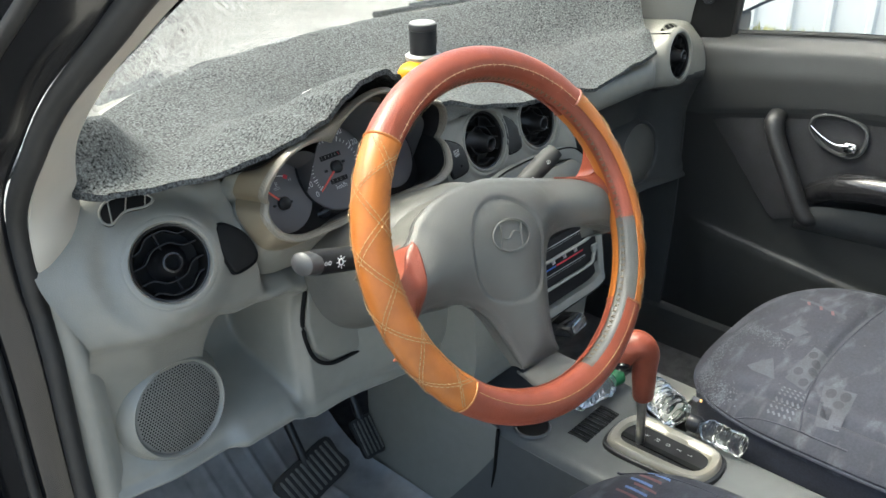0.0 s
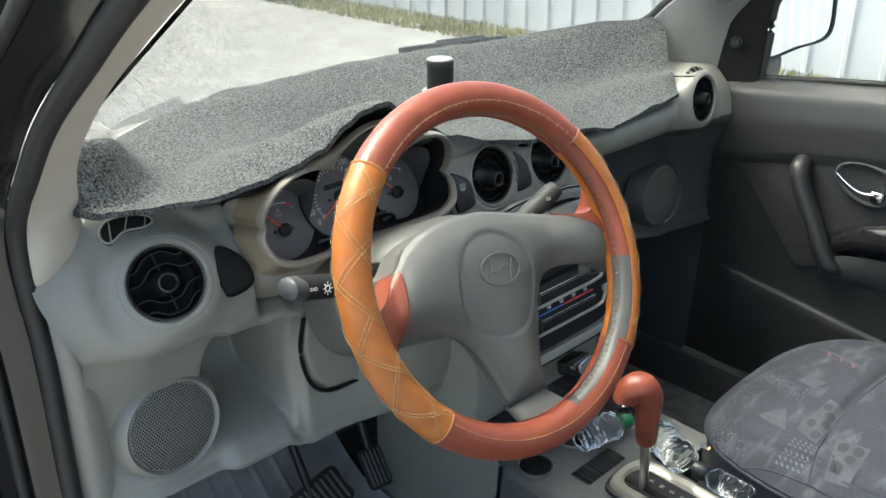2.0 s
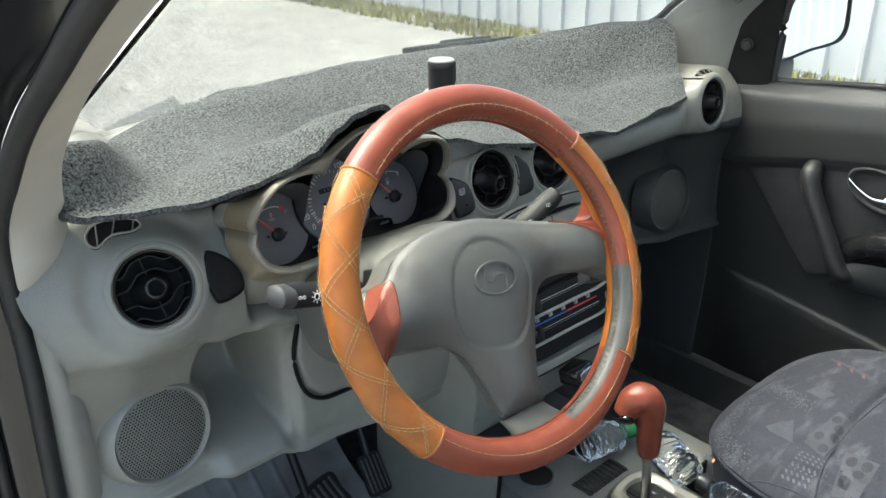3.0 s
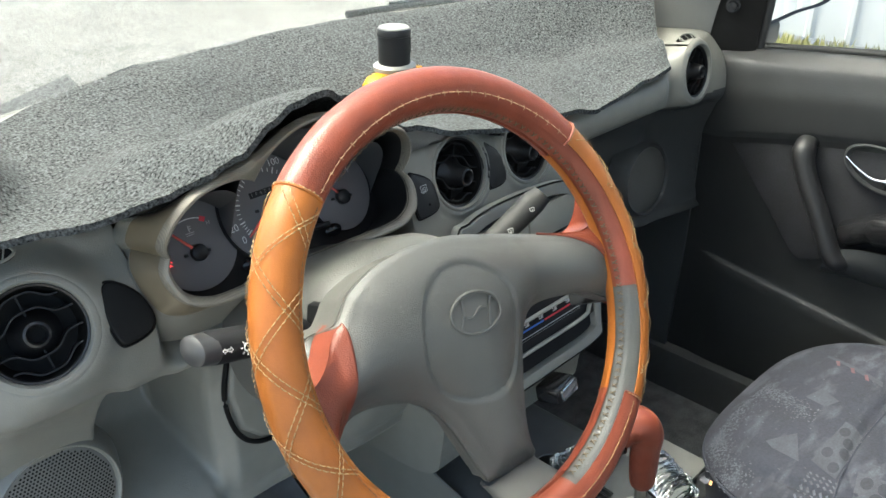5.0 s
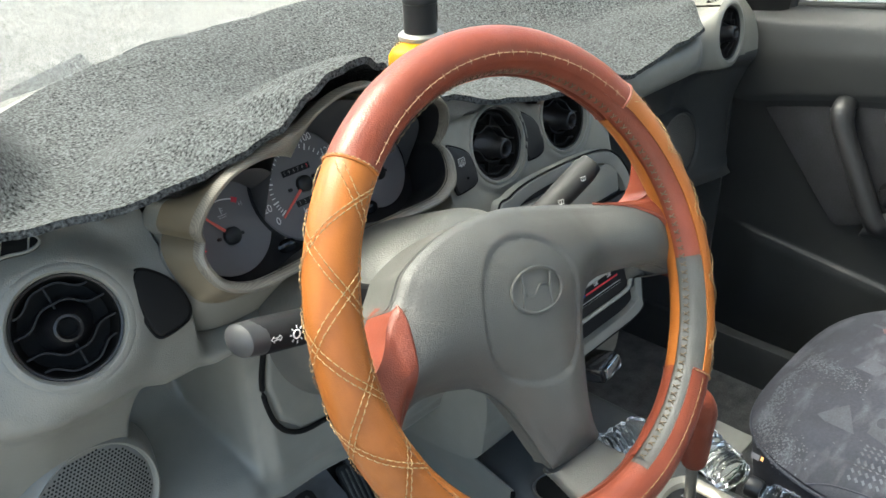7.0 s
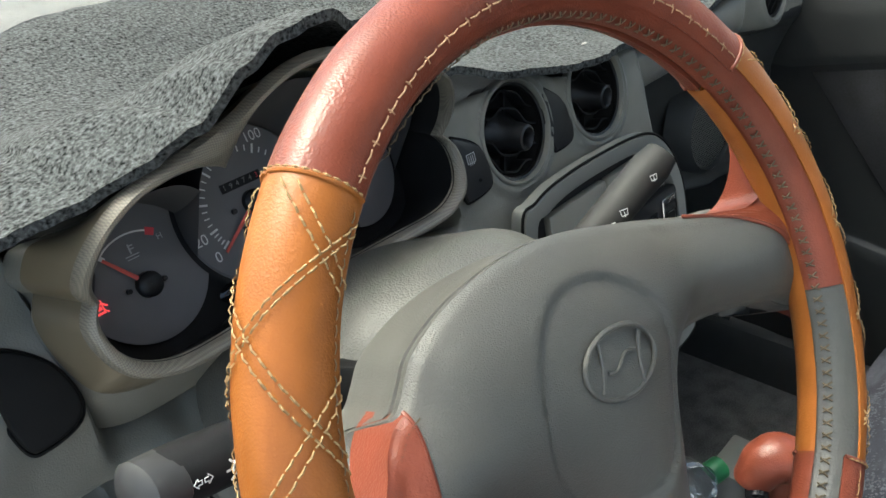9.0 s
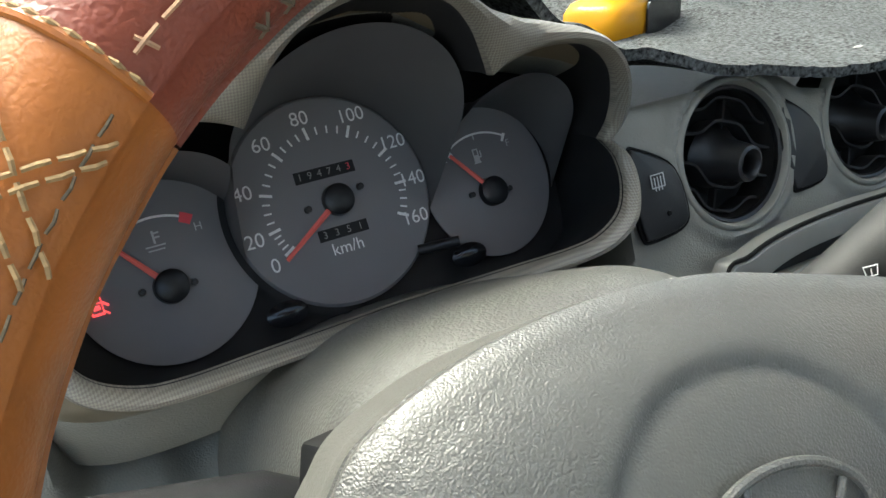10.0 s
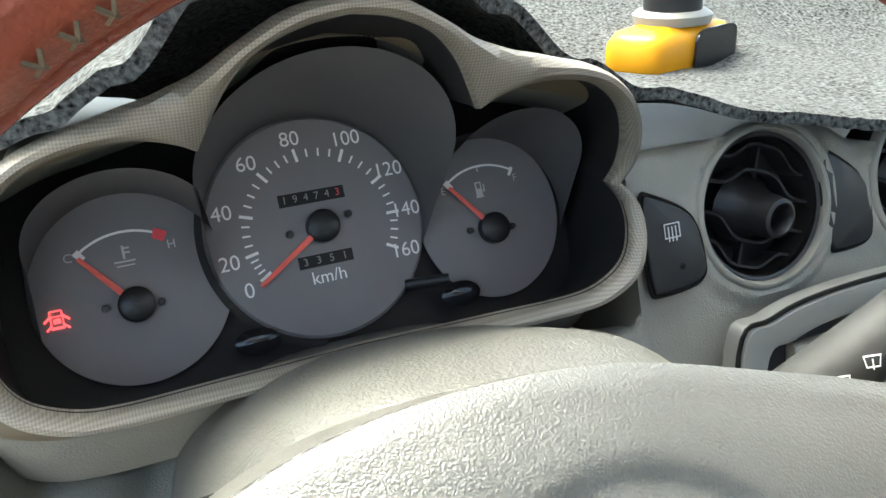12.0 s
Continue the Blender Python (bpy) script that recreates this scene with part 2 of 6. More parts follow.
def add_wear(m, pale, lo, hi, scale=11.0):
    """Worn, whitish streaks in a cloth: a stretched noise broken up by the fine weave."""
    nt = m.node_tree
    b = nt.nodes["Principled BSDF"]
    tc = nt.nodes.new("ShaderNodeTexCoord")
    mp = nt.nodes.new("ShaderNodeMapping")
    mp.inputs["Rotation"].default_value = (0, 0, radians(35))
    mp.inputs["Scale"].default_value = (1.0, 2.6, 1.0)
    n1 = nt.nodes.new("ShaderNodeTexNoise")
    n1.inputs["Scale"].default_value = scale
    n1.inputs["Detail"].default_value = 5
    n2 = nt.nodes.new("ShaderNodeTexNoise")
    n2.inputs["Scale"].default_value = 420
    nt.links.new(tc.outputs["Object"], mp.inputs["Vector"])
    nt.links.new(mp.outputs[0], n1.inputs["Vector"])
    nt.links.new(tc.outputs["Object"], n2.inputs["Vector"])
    mr = nt.nodes.new("ShaderNodeMapRange")
    mr.inputs["From Min"].default_value, mr.inputs["From Max"].default_value = lo, hi
    nt.links.new(n1.outputs[0], mr.inputs["Value"])
    mu = nt.nodes.new("ShaderNodeMath")
    mu.operation = "MULTIPLY"
    nt.links.new(mr.outputs[0], mu.inputs[0])
    nt.links.new(n2.outputs[0], mu.inputs[1])
    mix = nt.nodes.new("ShaderNodeMix")
    mix.data_type = "RGBA"
    nt.links.new(mu.outputs[0], mix.inputs["Factor"])
    nt.links.new(b.inputs["Base Color"].links[0].from_socket, mix.inputs[6])
    mix.inputs[7].default_value = (*pale, 1)
    nt.links.new(mix.outputs[2], b.inputs["Base Color"])


add_wear(SEAT, (0.12, 0.125, 0.145), 0.52, 0.80, 16.0)
add_wear(FLOOR_RUBBER, (0.26, 0.23, 0.19), 0.55, 0.8, 6.0)
HEADLINER = mat("headliner", (0.62, 0.61, 0.57), 0.9, noise_scale=200, noise_amount=0.1)


# ---- building helpers ----
def bm_from(verts, faces):
    bm = bmesh.new()
    vs = [bm.verts.new(v) for v in verts]
    for f in faces:
        try:
            bm.faces.new([vs[i] for i in f])
        except ValueError:
            pass
    bm.normal_update()
    return bm


def obj(name, bm, material, smooth=True):
    me = bpy.data.meshes.new(name)
    bmesh.ops.recalc_face_normals(bm, faces=bm.faces)
    bm.to_mesh(me)
    bm.free()
    me.materials.append(material)
    if smooth:
        me.polygons.foreach_set("use_smooth", [True] * len(me.polygons))
        me.set_sharp_from_angle(angle=radians(42))
    return new(name, me)


def part(name, bm, material, parent, label="", smooth=True):
    """Links a bmesh in world coordinates as one mesh object under a thing or a part."""
    ob = obj(name, bm, material, smooth)
    ob.parent = parent
    bpy.context.view_layer.update()
    ob.matrix_parent_inverse = parent.matrix_world.inverted()
    if label:
        ob["label"] = label
    return ob


def thing(name, at, label, category, group="", kind=""):
    e = new(name)
    e.location = at
    e.empty_display_size = 0.05
    bpy.context.view_layer.update()
    return tagged(e, label, category, group, kind)


def solid(name, bm, material, label, category="", kind="", group="", smooth=True):
    return tagged(obj(name, bm, material, smooth), label, category, group, kind)


def grid(f, nu, nv, wrap_u=False, wrap_v=False, flip=False):
    """A sheet of quads from f(u, v), u and v from 0 to 1."""
    verts, faces = [], []
    cu, cv = (nu if wrap_u else nu + 1), (nv if wrap_v else nv + 1)
    for i in range(cu):
        for j in range(cv):
            verts.append(f(i / nu, j / nv))
    for i in range(nu):
        for j in range(nv):
            a, b = i * cv + j, ((i + 1) % cu) * cv + j
            c, d = ((i + 1) % cu) * cv + (j + 1) % cv, i * cv + (j + 1) % cv
            faces.append((a, b, c, d))
    return bm_from(verts, faces)


def thick(bm, t):
    """Gives an open sheet a thickness."""
    bmesh.ops.recalc_face_normals(bm, faces=bm.faces)
    bmesh.ops.solidify(bm, geom=bm.faces[:], thickness=t)
    return bm


def merge(*bms):
    out = bmesh.new()
    for b in bms:
        me = bpy.data.meshes.new("tmp")
        b.to_mesh(me)
        b.free()
        out.from_mesh(me)
        bpy.data.meshes.remove(me)
    return out


def moved(bm, m):
    bmesh.ops.transform(bm, matrix=m, verts=bm.verts[:])
    return bm


def box(x0, x1, y0, y1, z0, z1, bevel=0.0, seg=2):
    bm = bmesh.new()
    bmesh.ops.create_cube(bm, size=1)
    bmesh.ops.transform(bm, matrix=Matrix.Translation(((x0 + x1) / 2, (y0 + y1) / 2, (z0 + z1) / 2)) @ Matrix.Diagonal((x1 - x0, y1 - y0, z1 - z0, 1)), verts=bm.verts[:])
    if bevel:
        bmesh.ops.bevel(bm, geom=bm.edges[:], offset=bevel, segments=seg, affect="EDGES", profile=0.5)
    return bm


def lathe(profile, seg=40, m=None, a0=0.0, a1=360.0):
    """Turns (radius, height) pairs round z."""
    full = abs(a1 - a0) >= 359.9
    n = len(profile) - 1

    def f(u, v):
        r, z = profile[min(n, round(v * n))]
        a = radians(a0 + (a1 - a0) * u)
        return (r * math.cos(a), r * math.sin(a), z)
    bm = grid(f, seg, n, wrap_u=full)
    bmesh.ops.remove_doubles(bm, verts=bm.verts[:], dist=1e-6)
    return moved(bm, m) if m else bm


def smooth_line(points, per=8, closed=False):
    """Catmull-Rom through the points."""
    P = [Vector(p) for p in points]
    out, n = [], len(P)
    for i in range(n if closed else n - 1):
        p0, p1, p2, p3 = (P[(i - 1) % n], P[i], P[(i + 1) % n], P[(i + 2) % n]) if closed else (P[max(i - 1, 0)], P[i], P[i + 1], P[min(i + 2, n - 1)])
        for k in range(per):
            t = k / per
            out.append(0.5 * ((2 * p1) + (p2 - p0) * t + (2 * p0 - 5 * p1 + 4 * p2 - p3) * t * t + (3 * p1 - p0 - 3 * p2 + p3) * t ** 3))
    if not closed:
        out.append(P[-1])
    return out


def tube(points, radius, seg=10, closed=False, flat=1.0, up=(0, 0, 1)):
    """A tube along points; radius a number or one a point; flat squeezes it across."""
    P = [Vector(p) for p in points]
    n = len(P)
    rr = radius if isinstance(radius, (list, tuple)) else [radius] * n
    verts, faces = [], []
    for i, p in enumerate(P):
        a = P[(i - 1) % n] if closed or i else p
        b = P[(i + 1) % n] if closed or i < n - 1 else p
        t = (b - a).normalized()
        s = t.cross(Vector(up))
        s = s.normalized() if s.length > 1e-4 else Vector((1, 0, 0))
        w = s.cross(t)
        for k in range(seg):
            q = 2 * math.pi * k / seg
            verts.append(p + s * (rr[i] * math.cos(q)) + w * (rr[i] * flat * math.sin(q)))
    for i in range(n if closed else n - 1):
        for k in range(seg):
            a, b = i * seg + k, i * seg + (k + 1) % seg
            c, d = ((i + 1) % n) * seg + (k + 1) % seg, ((i + 1) % n) * seg + k
            faces.append((a, b, c, d))
    if not closed:
        faces += [tuple(range(seg)), tuple(range((n - 1) * seg, n * seg))]
    return bm_from(verts, faces)


def plate(outline, z0, z1, m=None, bevel=0.0, seg=2):
    """An outline in x, y made solid from z0 to z1, with its upper rim rounded."""
    n = len(outline)
    bm = bm_from([(p[0], p[1], z0) for p in outline] + [(p[0], p[1], z1) for p in outline],
                 [tuple(range(n)), tuple(range(n, 2 * n))] + [(i, (i + 1) % n, n + (i + 1) % n, n + i) for i in range(n)])
    if bevel:
        bm.edges.ensure_lookup_table()
        top = [e for e in bm.edges if all(abs(v.co.z - z1) < 1e-7 for v in e.verts)]
        bmesh.ops.bevel(bm, geom=top, offset=bevel, segments=seg, affect="EDGES", profile=0.5, clamp_overlap=True)
    return moved(bm, m) if m else bm


def ring_loft(rings, cap=False):
    """Joins closed rings of points of equal count."""
    n = len(rings[0])
    verts = [p for r in rings for p in r]
    faces = [(i * n + k, i * n + (k + 1) % n, (i + 1) * n + (k + 1) % n, (i + 1) * n + k) for i in range(len(rings) - 1) for k in range(n)]
    if cap:
        faces.append(tuple(range((len(rings) - 1) * n, len(rings) * n)))
    return bm_from(verts, faces)


def facing(at, normal, up=(0, 0, 1)):
    """A frame whose z looks along normal and whose y is as near to up as can be."""
    z = Vector(normal).normalized()
    x = Vector(up).cross(z).normalized()
    return Matrix.Translation(at) @ Matrix((x, z.cross(x), z)).transposed().to_4x4()


def lerp(a, b, t):
    return a + (b - a) * t


def ease(t):
    t = min(1, max(0, t))
    return t * t * (3 - 2 * t)


def table(stations, x):
    """Values between stations (x, values), eased."""
    if x <= stations[0][0]:
        return stations[0][1]
    for (xa, va), (xb, vb) in zip(stations, stations[1:]):
        if x <= xb:
            t = ease((x - xa) / (xb - xa))
            return [lerp(p, q, t) if not isinstance(p, tuple) else tuple(lerp(i, j, t) for i, j in zip(p, q)) for p, q in zip(va, vb)]
    return stations[-1][1]


# ---- outside ----
solid("ground", grid(lambda u, v: (lerp(-60, 60, u), lerp(-60, 60, v), 0.0), 2, 2), CONCRETE, "pale dusty concrete road under and around the car", kind="structure")


def fence_panel(width):
    prof = []
    x = 0.0
    while x < width - 0.01:
        prof += [(x, 0), (x + 0.19, 0), (x + 0.205, 0.022), (x + 0.235, 0.022), (x + 0.25, 0)]
        x += 0.25
    prof.append((width, 0))
    return prof


FX = 4.75
sheet = thing("sheet_metal_fence", (FX, 2, 0), "tall white corrugated sheet metal fence along the road", "fence")
for k in range(26):
    y0 = -44 + k * 2.5
    pr = fence_panel(2.5)
    bm = grid(lambda u, v: (FX - pr[min(len(pr) - 1, round(u * (len(pr) - 1)))][1] + 0.006 * (k % 2), y0 + pr[min(len(pr) - 1, round(u * (len(pr) - 1)))][0], lerp(0.03, 2.6, v)), len(pr) - 1, 1)
    part("panel", thick(bm, 0.002), FENCE, sheet, smooth=False)


def tufts(x0, x1, y0, y1, count, hmin, hmax, seed):
    rnd = random.Random(seed)
    verts, faces = [], []
    for _ in range(count):
        x, y, h, a = rnd.uniform(x0, x1), rnd.uniform(y0, y1), rnd.uniform(hmin, hmax), rnd.uniform(0, 6.3)
        dx, dy, w = math.cos(a), math.sin(a), rnd.uniform(0.006, 0.014)
        lean = rnd.uniform(0.1, 0.6) * h
        i = len(verts)
        verts += [(x - dy * w, y + dx * w, 0), (x + dy * w, y - dx * w, 0), (x + dx * lean, y + dy * lean, h)]
        faces.append((i, i + 1, i + 2))
    return bm_from(verts, faces)


solid("grass_strip", tufts(4.2, 4.72, -6, 14, 14000, 0.02, 0.09, 3), GRASS, "dry yellow-green grass along the foot of the fence", "grass", kind="stuff", smooth=False)


def shrub(at, width, height, seed):
    """A bush: short stems and a crown of many small leaves."""
    rnd = random.Random(seed)
    b = thing("roadside_bush", at, "leafy green bush at the edge of the road", "bush", "bushes by the road")
    for _ in range(5):
        tip = Vector(at) + Vector((rnd.uniform(-0.3, 0.3) * width, rnd.uniform(-0.3, 0.3) * width, height * 0.7))
        part("stem", tube([Vector(at), Vector(at).lerp(tip, 0.5) + Vector((0.05, 0.03, 0)), tip], [0.05, 0.035, 0.012], 6), BARK, b)
    clumps = [(rnd.uniform(-0.42, 0.42) * width, rnd.uniform(-0.42, 0.42) * width, rnd.uniform(0.25, 0.9) * height, rnd.uniform(0.14, 0.26) * height) for _ in range(16)]
    verts, faces = [], []
    for _ in range(2600):
        cx, cy, cz, r = rnd.choice(clumps)
        p = Vector(at) + Vector((cx, cy, cz)) + Vector((rnd.gauss(0, 1), rnd.gauss(0, 1), rnd.gauss(0, 1))).normalized() * r * rnd.uniform(0.6, 1.05)
        d = Vector((rnd.gauss(0, 1), rnd.gauss(0, 1), rnd.gauss(0, 1))).normalized() * 0.10
        e = d.orthogonal().normalized() * 0.05
        i = len(verts)
        verts += [p - d, p + e, p + d, p - e]
        faces.append((i, i + 1, i + 2, i + 3))
    tagged(part("crown", bm_from(verts, faces), LEAF, b, "green leaves", smooth=False), kind="stuff")


for at, w, h, seed in (((0.4, -40.0, 0.0), 4.5, 3.4, 1), ((-3.6, -42.0, 0.0), 5.5, 4.6, 2), ((3.9, -23.0, 0.0), 1.2, 1.9, 3), ((3.0, -43.0, 0.0), 3.5, 2.8, 4)):
    shrub(at, w, h, seed)

# ---- car body round the cabin ----
solid("floor", box(-0.62, 0.62, -1.9, 0.45, 0.24, 0.27), CARPET, "dark carpeted car floor", kind="structure")
solid("firewall", box(-0.62, 0.62, 0.42, 0.45, 0.27, 0.95), CARPET, "dark bulkhead under the dashboard", kind="structure")
roof_bm = grid(lambda u, v: (lerp(-0.56, 0.56, u), lerp(-0.55, -2.0, v), 1.47 + 0.03 * math.sin(math.pi * u)), 12, 8)
solid("ceiling", thick(roof_bm, 0.03), HEADLINER, "pale cloth headliner of the car", kind="structure")
solid("wall_rear", box(-0.6, 0.6, -2.0, -1.96, 0.27, 1.0), GREY_DARK, "dark rear panel of the cabin", kind="structure")


def windshield(u, v):
    x = lerp(-0.64, 0.64, u)
    bow = 1 - (x / 0.64) ** 2
    base = Vector((x * 0.97, 0.20 + 0.25 * bow ** 0.8, 1.0))
    top = Vector((x * 0.86, -0.56 + 0.06 * bow, 1.48 + 0.03 * bow))
    return base.lerp(top, v)


GLASS = bpy.data.materials.new("clear_glass")
GLASS.use_nodes = True
g = GLASS.node_tree.nodes["Principled BSDF"]
g.inputs["Transmission Weight"].default_value = 1.0
g.inputs["Roughness"].default_value = 0.0
g.inputs["IOR"].default_value = 1.45
g.inputs["Base Color"].default_value = (0.96, 0.98, 0.97, 1)
ws = solid("windshield", thick(grid(windshield, 24, 10), 0.004), GLASS, "curved clear windshield glass", kind="structure")
ws.visible_shadow = False


# ---- dashboard ----
dash = thing("dashboard", (0, 0.1, 0.66), "grey moulded plastic dashboard with round air vents", "dashboard")
# profile points (y, z) from the windshield down to the underside
END = [(0.10, 1.0), (0.07, 1.018), (0.048, 1.020), (0.026, 0.990), (0.006, 0.945), (-0.006, 0.895), (0.008, 0.866), (0.03, 0.80), (0.03, 0.73), (0.022, 0.69), (0.035, 0.67), (0.25, 0.66)]
END_R = [(0.10, 0.988), (0.07, 0.990), (0.045, 0.986), (0.026, 0.972)] + END[4:]
LEFT = [(0.36, 0.96), (0.12, 0.995), (0.046, 1.027), (0.014, 0.994), (-0.026, 0.945), (-0.032, 0.892), (-0.010, 0.862), (0.024, 0.80), (0.03, 0.73), (0.012, 0.69), (0.025, 0.67), (0.25, 0.66)]
CUB = [(0.42, 0.95), (0.14, 0.975), (0.034, 1.010), (0.008, 0.985), (-0.028, 0.945), (-0.028, 0.876), (0.02, 0.848), (0.11, 0.81), (0.105, 0.745), (0.006, 0.695), (0.02, 0.658), (0.25, 0.645)]
LEFT2 = [(0.42, 0.95), (0.14, 0.975), (0.034, 1.010), (0.008, 0.985), (-0.028, 0.945), (-0.024, 0.870), (-0.006, 0.84), (0.008, 0.80), (0.008, 0.73), (0.0, 0.680), (0.02, 0.650), (0.25, 0.64)]
POD = [(0.43, 0.985), (0.24, 1.004), (0.16, 1.006), (0.115, 0.985), (0.085, 0.93), (-0.014, 0.880), (-0.008, 0.84), (-0.004, 0.80), (-0.004, 0.73), (-0.005, 0.675), (0.02, 0.645), (0.25, 0.64)]
MID = [(0.43, 0.97), (0.16, 0.95), (0.03, 0.962), (-0.017, 0.994), (-0.0315, 0.960), (-0.045, 0.915), (-0.058, 0.87), (-0.075, 0.80), (-0.085, 0.72), (-0.085, 0.64), (-0.05, 0.58), (0.15, 0.56)]
MID2 = MID[:2] + [(0.03, 0.952), (-0.018, 0.974), (-0.0335, 0.952)] + MID[5:]
RIGHT = [(0.42, 0.97), (0.14, 0.95), (0.04, 0.96), (0.0, 0.955), (-0.012, 0.93), (0.005, 0.905), (0.06, 0.895), (0.11, 0.83), (0.11, 0.74), (0.08, 0.69), (0.10, 0.67), (0.3, 0.66)]
RIGHT2 = [(0.38, 0.975), (0.12, 0.972), (0.05, 0.984), (0.018, 0.974), (0.012, 0.945), (0.012, 0.90), (0.05, 0.88), (0.07, 0.81), (0.07, 0.74), (0.05, 0.69), (0.06, 0.67), (0.3, 0.66)]
POD_R = POD[:3] + [(0.115, 0.90), (0.02, 0.885), (-0.045, 0.911), (-0.050, 0.87), (-0.045, 0.80), (-0.04, 0.72), (-0.025, 0.665), (0.01, 0.634), (0.2, 0.63)]
CUBP, LEFT2P = POD[:5] + CUB[5:], POD[:5] + LEFT2[5:]
STATIONS = [(-0.637, END), (-0.565, LEFT), (-0.505, LEFT), (-0.475, CUB), (-0.450, CUB), (-0.432, CUBP), (-0.41, CUBP), (-0.388, LEFT2P), (-0.372, POD), (-0.34, POD), (-0.20, POD_R), (-0.1535, POD_R), (-0.1500, MID), (-0.03, MID), (0.02, MID2), (0.13, MID2), (0.165, RIGHT), (0.40, RIGHT), (0.49, RIGHT2), (0.628, END_R)]


def dash_at(x, v):
    prof = table(STATIONS, x)
    k = v * (len(prof) - 1)
    i = min(int(k), len(prof) - 2)
    P = [Vector(p) for p in prof]
    p0, p1, p2, p3 = P[max(i - 1, 0)], P[i], P[i + 1], P[min(i + 2, len(P) - 1)]
    t = k - i
    q = 0.5 * ((2 * p1) + (p2 - p0) * t + (2 * p0 - 5 * p1 + 4 * p2 - p3) * t * t + (3 * p1 - p0 - 3 * p2 + p3) * t ** 3)
    # the upper part of the end reaches out to the pillar
    return Vector((x - 0.027 * ease((-0.585 - x) / 0.052) * ease((q[1] - 0.87) / 0.10), q[0], q[1]))


SEATS = [((-0.541, -0.015, 0.952), (-0.20, -0.88, 0.42), 0.039), ((0.512, -0.006, 0.951), (0.05, -1, 0.14), 0.039), ((-0.067, -0.0335, 0.957), (0, -1, 0.28), 0.038), ((0.051, -0.0340, 0.955), (0, -1, 0.28), 0.038)]
shell = grid(lambda u, v: dash_at(lerp(-0.637, 0.628, u), v), 420, 198)
for at, nrm, r in SEATS:
    # a smooth raised collar in the shell round each vent, and a hole through it
    nv, c0 = Vector(nrm).normalized(), Vector(at)
    reach = 2.1 if abs(at[0]) > 0.3 else 1.55
    gone = set()
    for vert in shell.verts:
        w = vert.co - c0
        h = w.dot(nv)
        d = (w - nv * h).length / r
        if d < reach and abs(h) < 0.06 and vert.co.y < 0.09:
            want = 0.0015 + (0.0015 - 0.030 * max(0.0, d - 1.2) ** 1.5 if d > 1.2 else 0.0)
            vert.co += nv * ((want - h) * (1 - ease((d - 1.25) / (reach - 1.25))))
            if d < 1.05:
                gone.add(vert)
    bmesh.ops.delete(shell, geom=list(gone), context="VERTS")
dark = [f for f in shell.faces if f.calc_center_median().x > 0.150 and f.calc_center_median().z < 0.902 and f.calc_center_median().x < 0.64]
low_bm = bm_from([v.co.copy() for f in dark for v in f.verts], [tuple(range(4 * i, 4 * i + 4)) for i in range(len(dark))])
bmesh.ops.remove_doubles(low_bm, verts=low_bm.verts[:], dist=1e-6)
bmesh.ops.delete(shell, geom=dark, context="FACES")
part("shell", shell, GREY, dash)
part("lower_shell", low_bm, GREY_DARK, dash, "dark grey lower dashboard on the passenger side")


def air_vent(at, normal, r, parent, surround=True, twist=0.0):
    m = facing(at, normal) @ pose(0, 0, 0, 0, 0, twist)
    v = part("air_vent", lathe([(r * 0.98, -0.030), (r * 0.97, -0.006), (r * 0.985, -0.001), (r * 1.03, 0.0), (r * 1.06, -0.004), (r * 1.07, -0.012)], 48, m), BLACK, parent, "round black swivelling air vent")
    # shallow bowl, and the knob's socket below, with deep shade put into their colour
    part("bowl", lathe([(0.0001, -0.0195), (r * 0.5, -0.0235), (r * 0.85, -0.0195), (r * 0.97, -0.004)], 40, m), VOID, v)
    if surround:
        part("surround", lathe([(r * 1.03, -0.004), (r * 1.06, 0.0025), (r * 1.11, 0.0042), (r * 1.18, 0.0040), (r * 1.26, 0.0024), (r * 1.34, -0.002)], 64, m), GREY, v, "grey ring round the vent")
    else:
        part("surround", lathe([(r * 1.03, -0.004), (r * 1.05, 0.0018), (r * 1.08, 0.0036), (r * 1.12, 0.0036), (r * 1.15, 0.0028), (r * 1.17, 0.0008), (r * 1.18, -0.003)], 64, m), GREY, v, "grey ring round the vent")
    for off in (-0.60, -0.24, 0.24, 0.60):
        w = math.sqrt(1 - off * off) * r * 0.93
        line = [(lerp(-w, w, k / 28), off * r + math.copysign(0.28 * r * math.exp(-(lerp(-w, w, k / 28) / (0.46 * r)) ** 4), off), -0.006) for k in range(29)]
        vane = grid(lambda u, q: (line[round(u * 28)][0], line[round(u * 28)][1], line[round(u * 28)][2] - 0.013 * q), 28, 1)
        part("vane", moved(thick(vane, 0.0015), m), INK, v)
    part("divider", moved(box(-0.0008, 0.0008, -r * 0.93, r * 0.93, -0.016, -0.011), m), INK, v)
    swing = m if surround else m @ pose(0.003, -0.004, 0.0, 8, 8, 0)
    part("knob", lathe([(0.0065, -0.004), (0.007, 0.008), (0.0085, 0.0105), (0.0105, 0.0095), (0.0115, 0.004), (0.0125, -0.004), (0.016, -0.012), (0.021, -0.018)], 28, swing), BLACK, v, "hollow black thumb knob")
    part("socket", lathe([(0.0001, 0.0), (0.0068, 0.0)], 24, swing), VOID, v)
    return v


for (at, nrm, r), wide, twist in zip(SEATS, (True, True, False, False), (12, 60, -20, -20)):
    air_vent(at, nrm, r, dash, wide, twist)


def soft_shape(points, per=6):
    return [(p.x, p.y) for p in smooth_line([(x, y, 0) for x, y in points], per, True)]


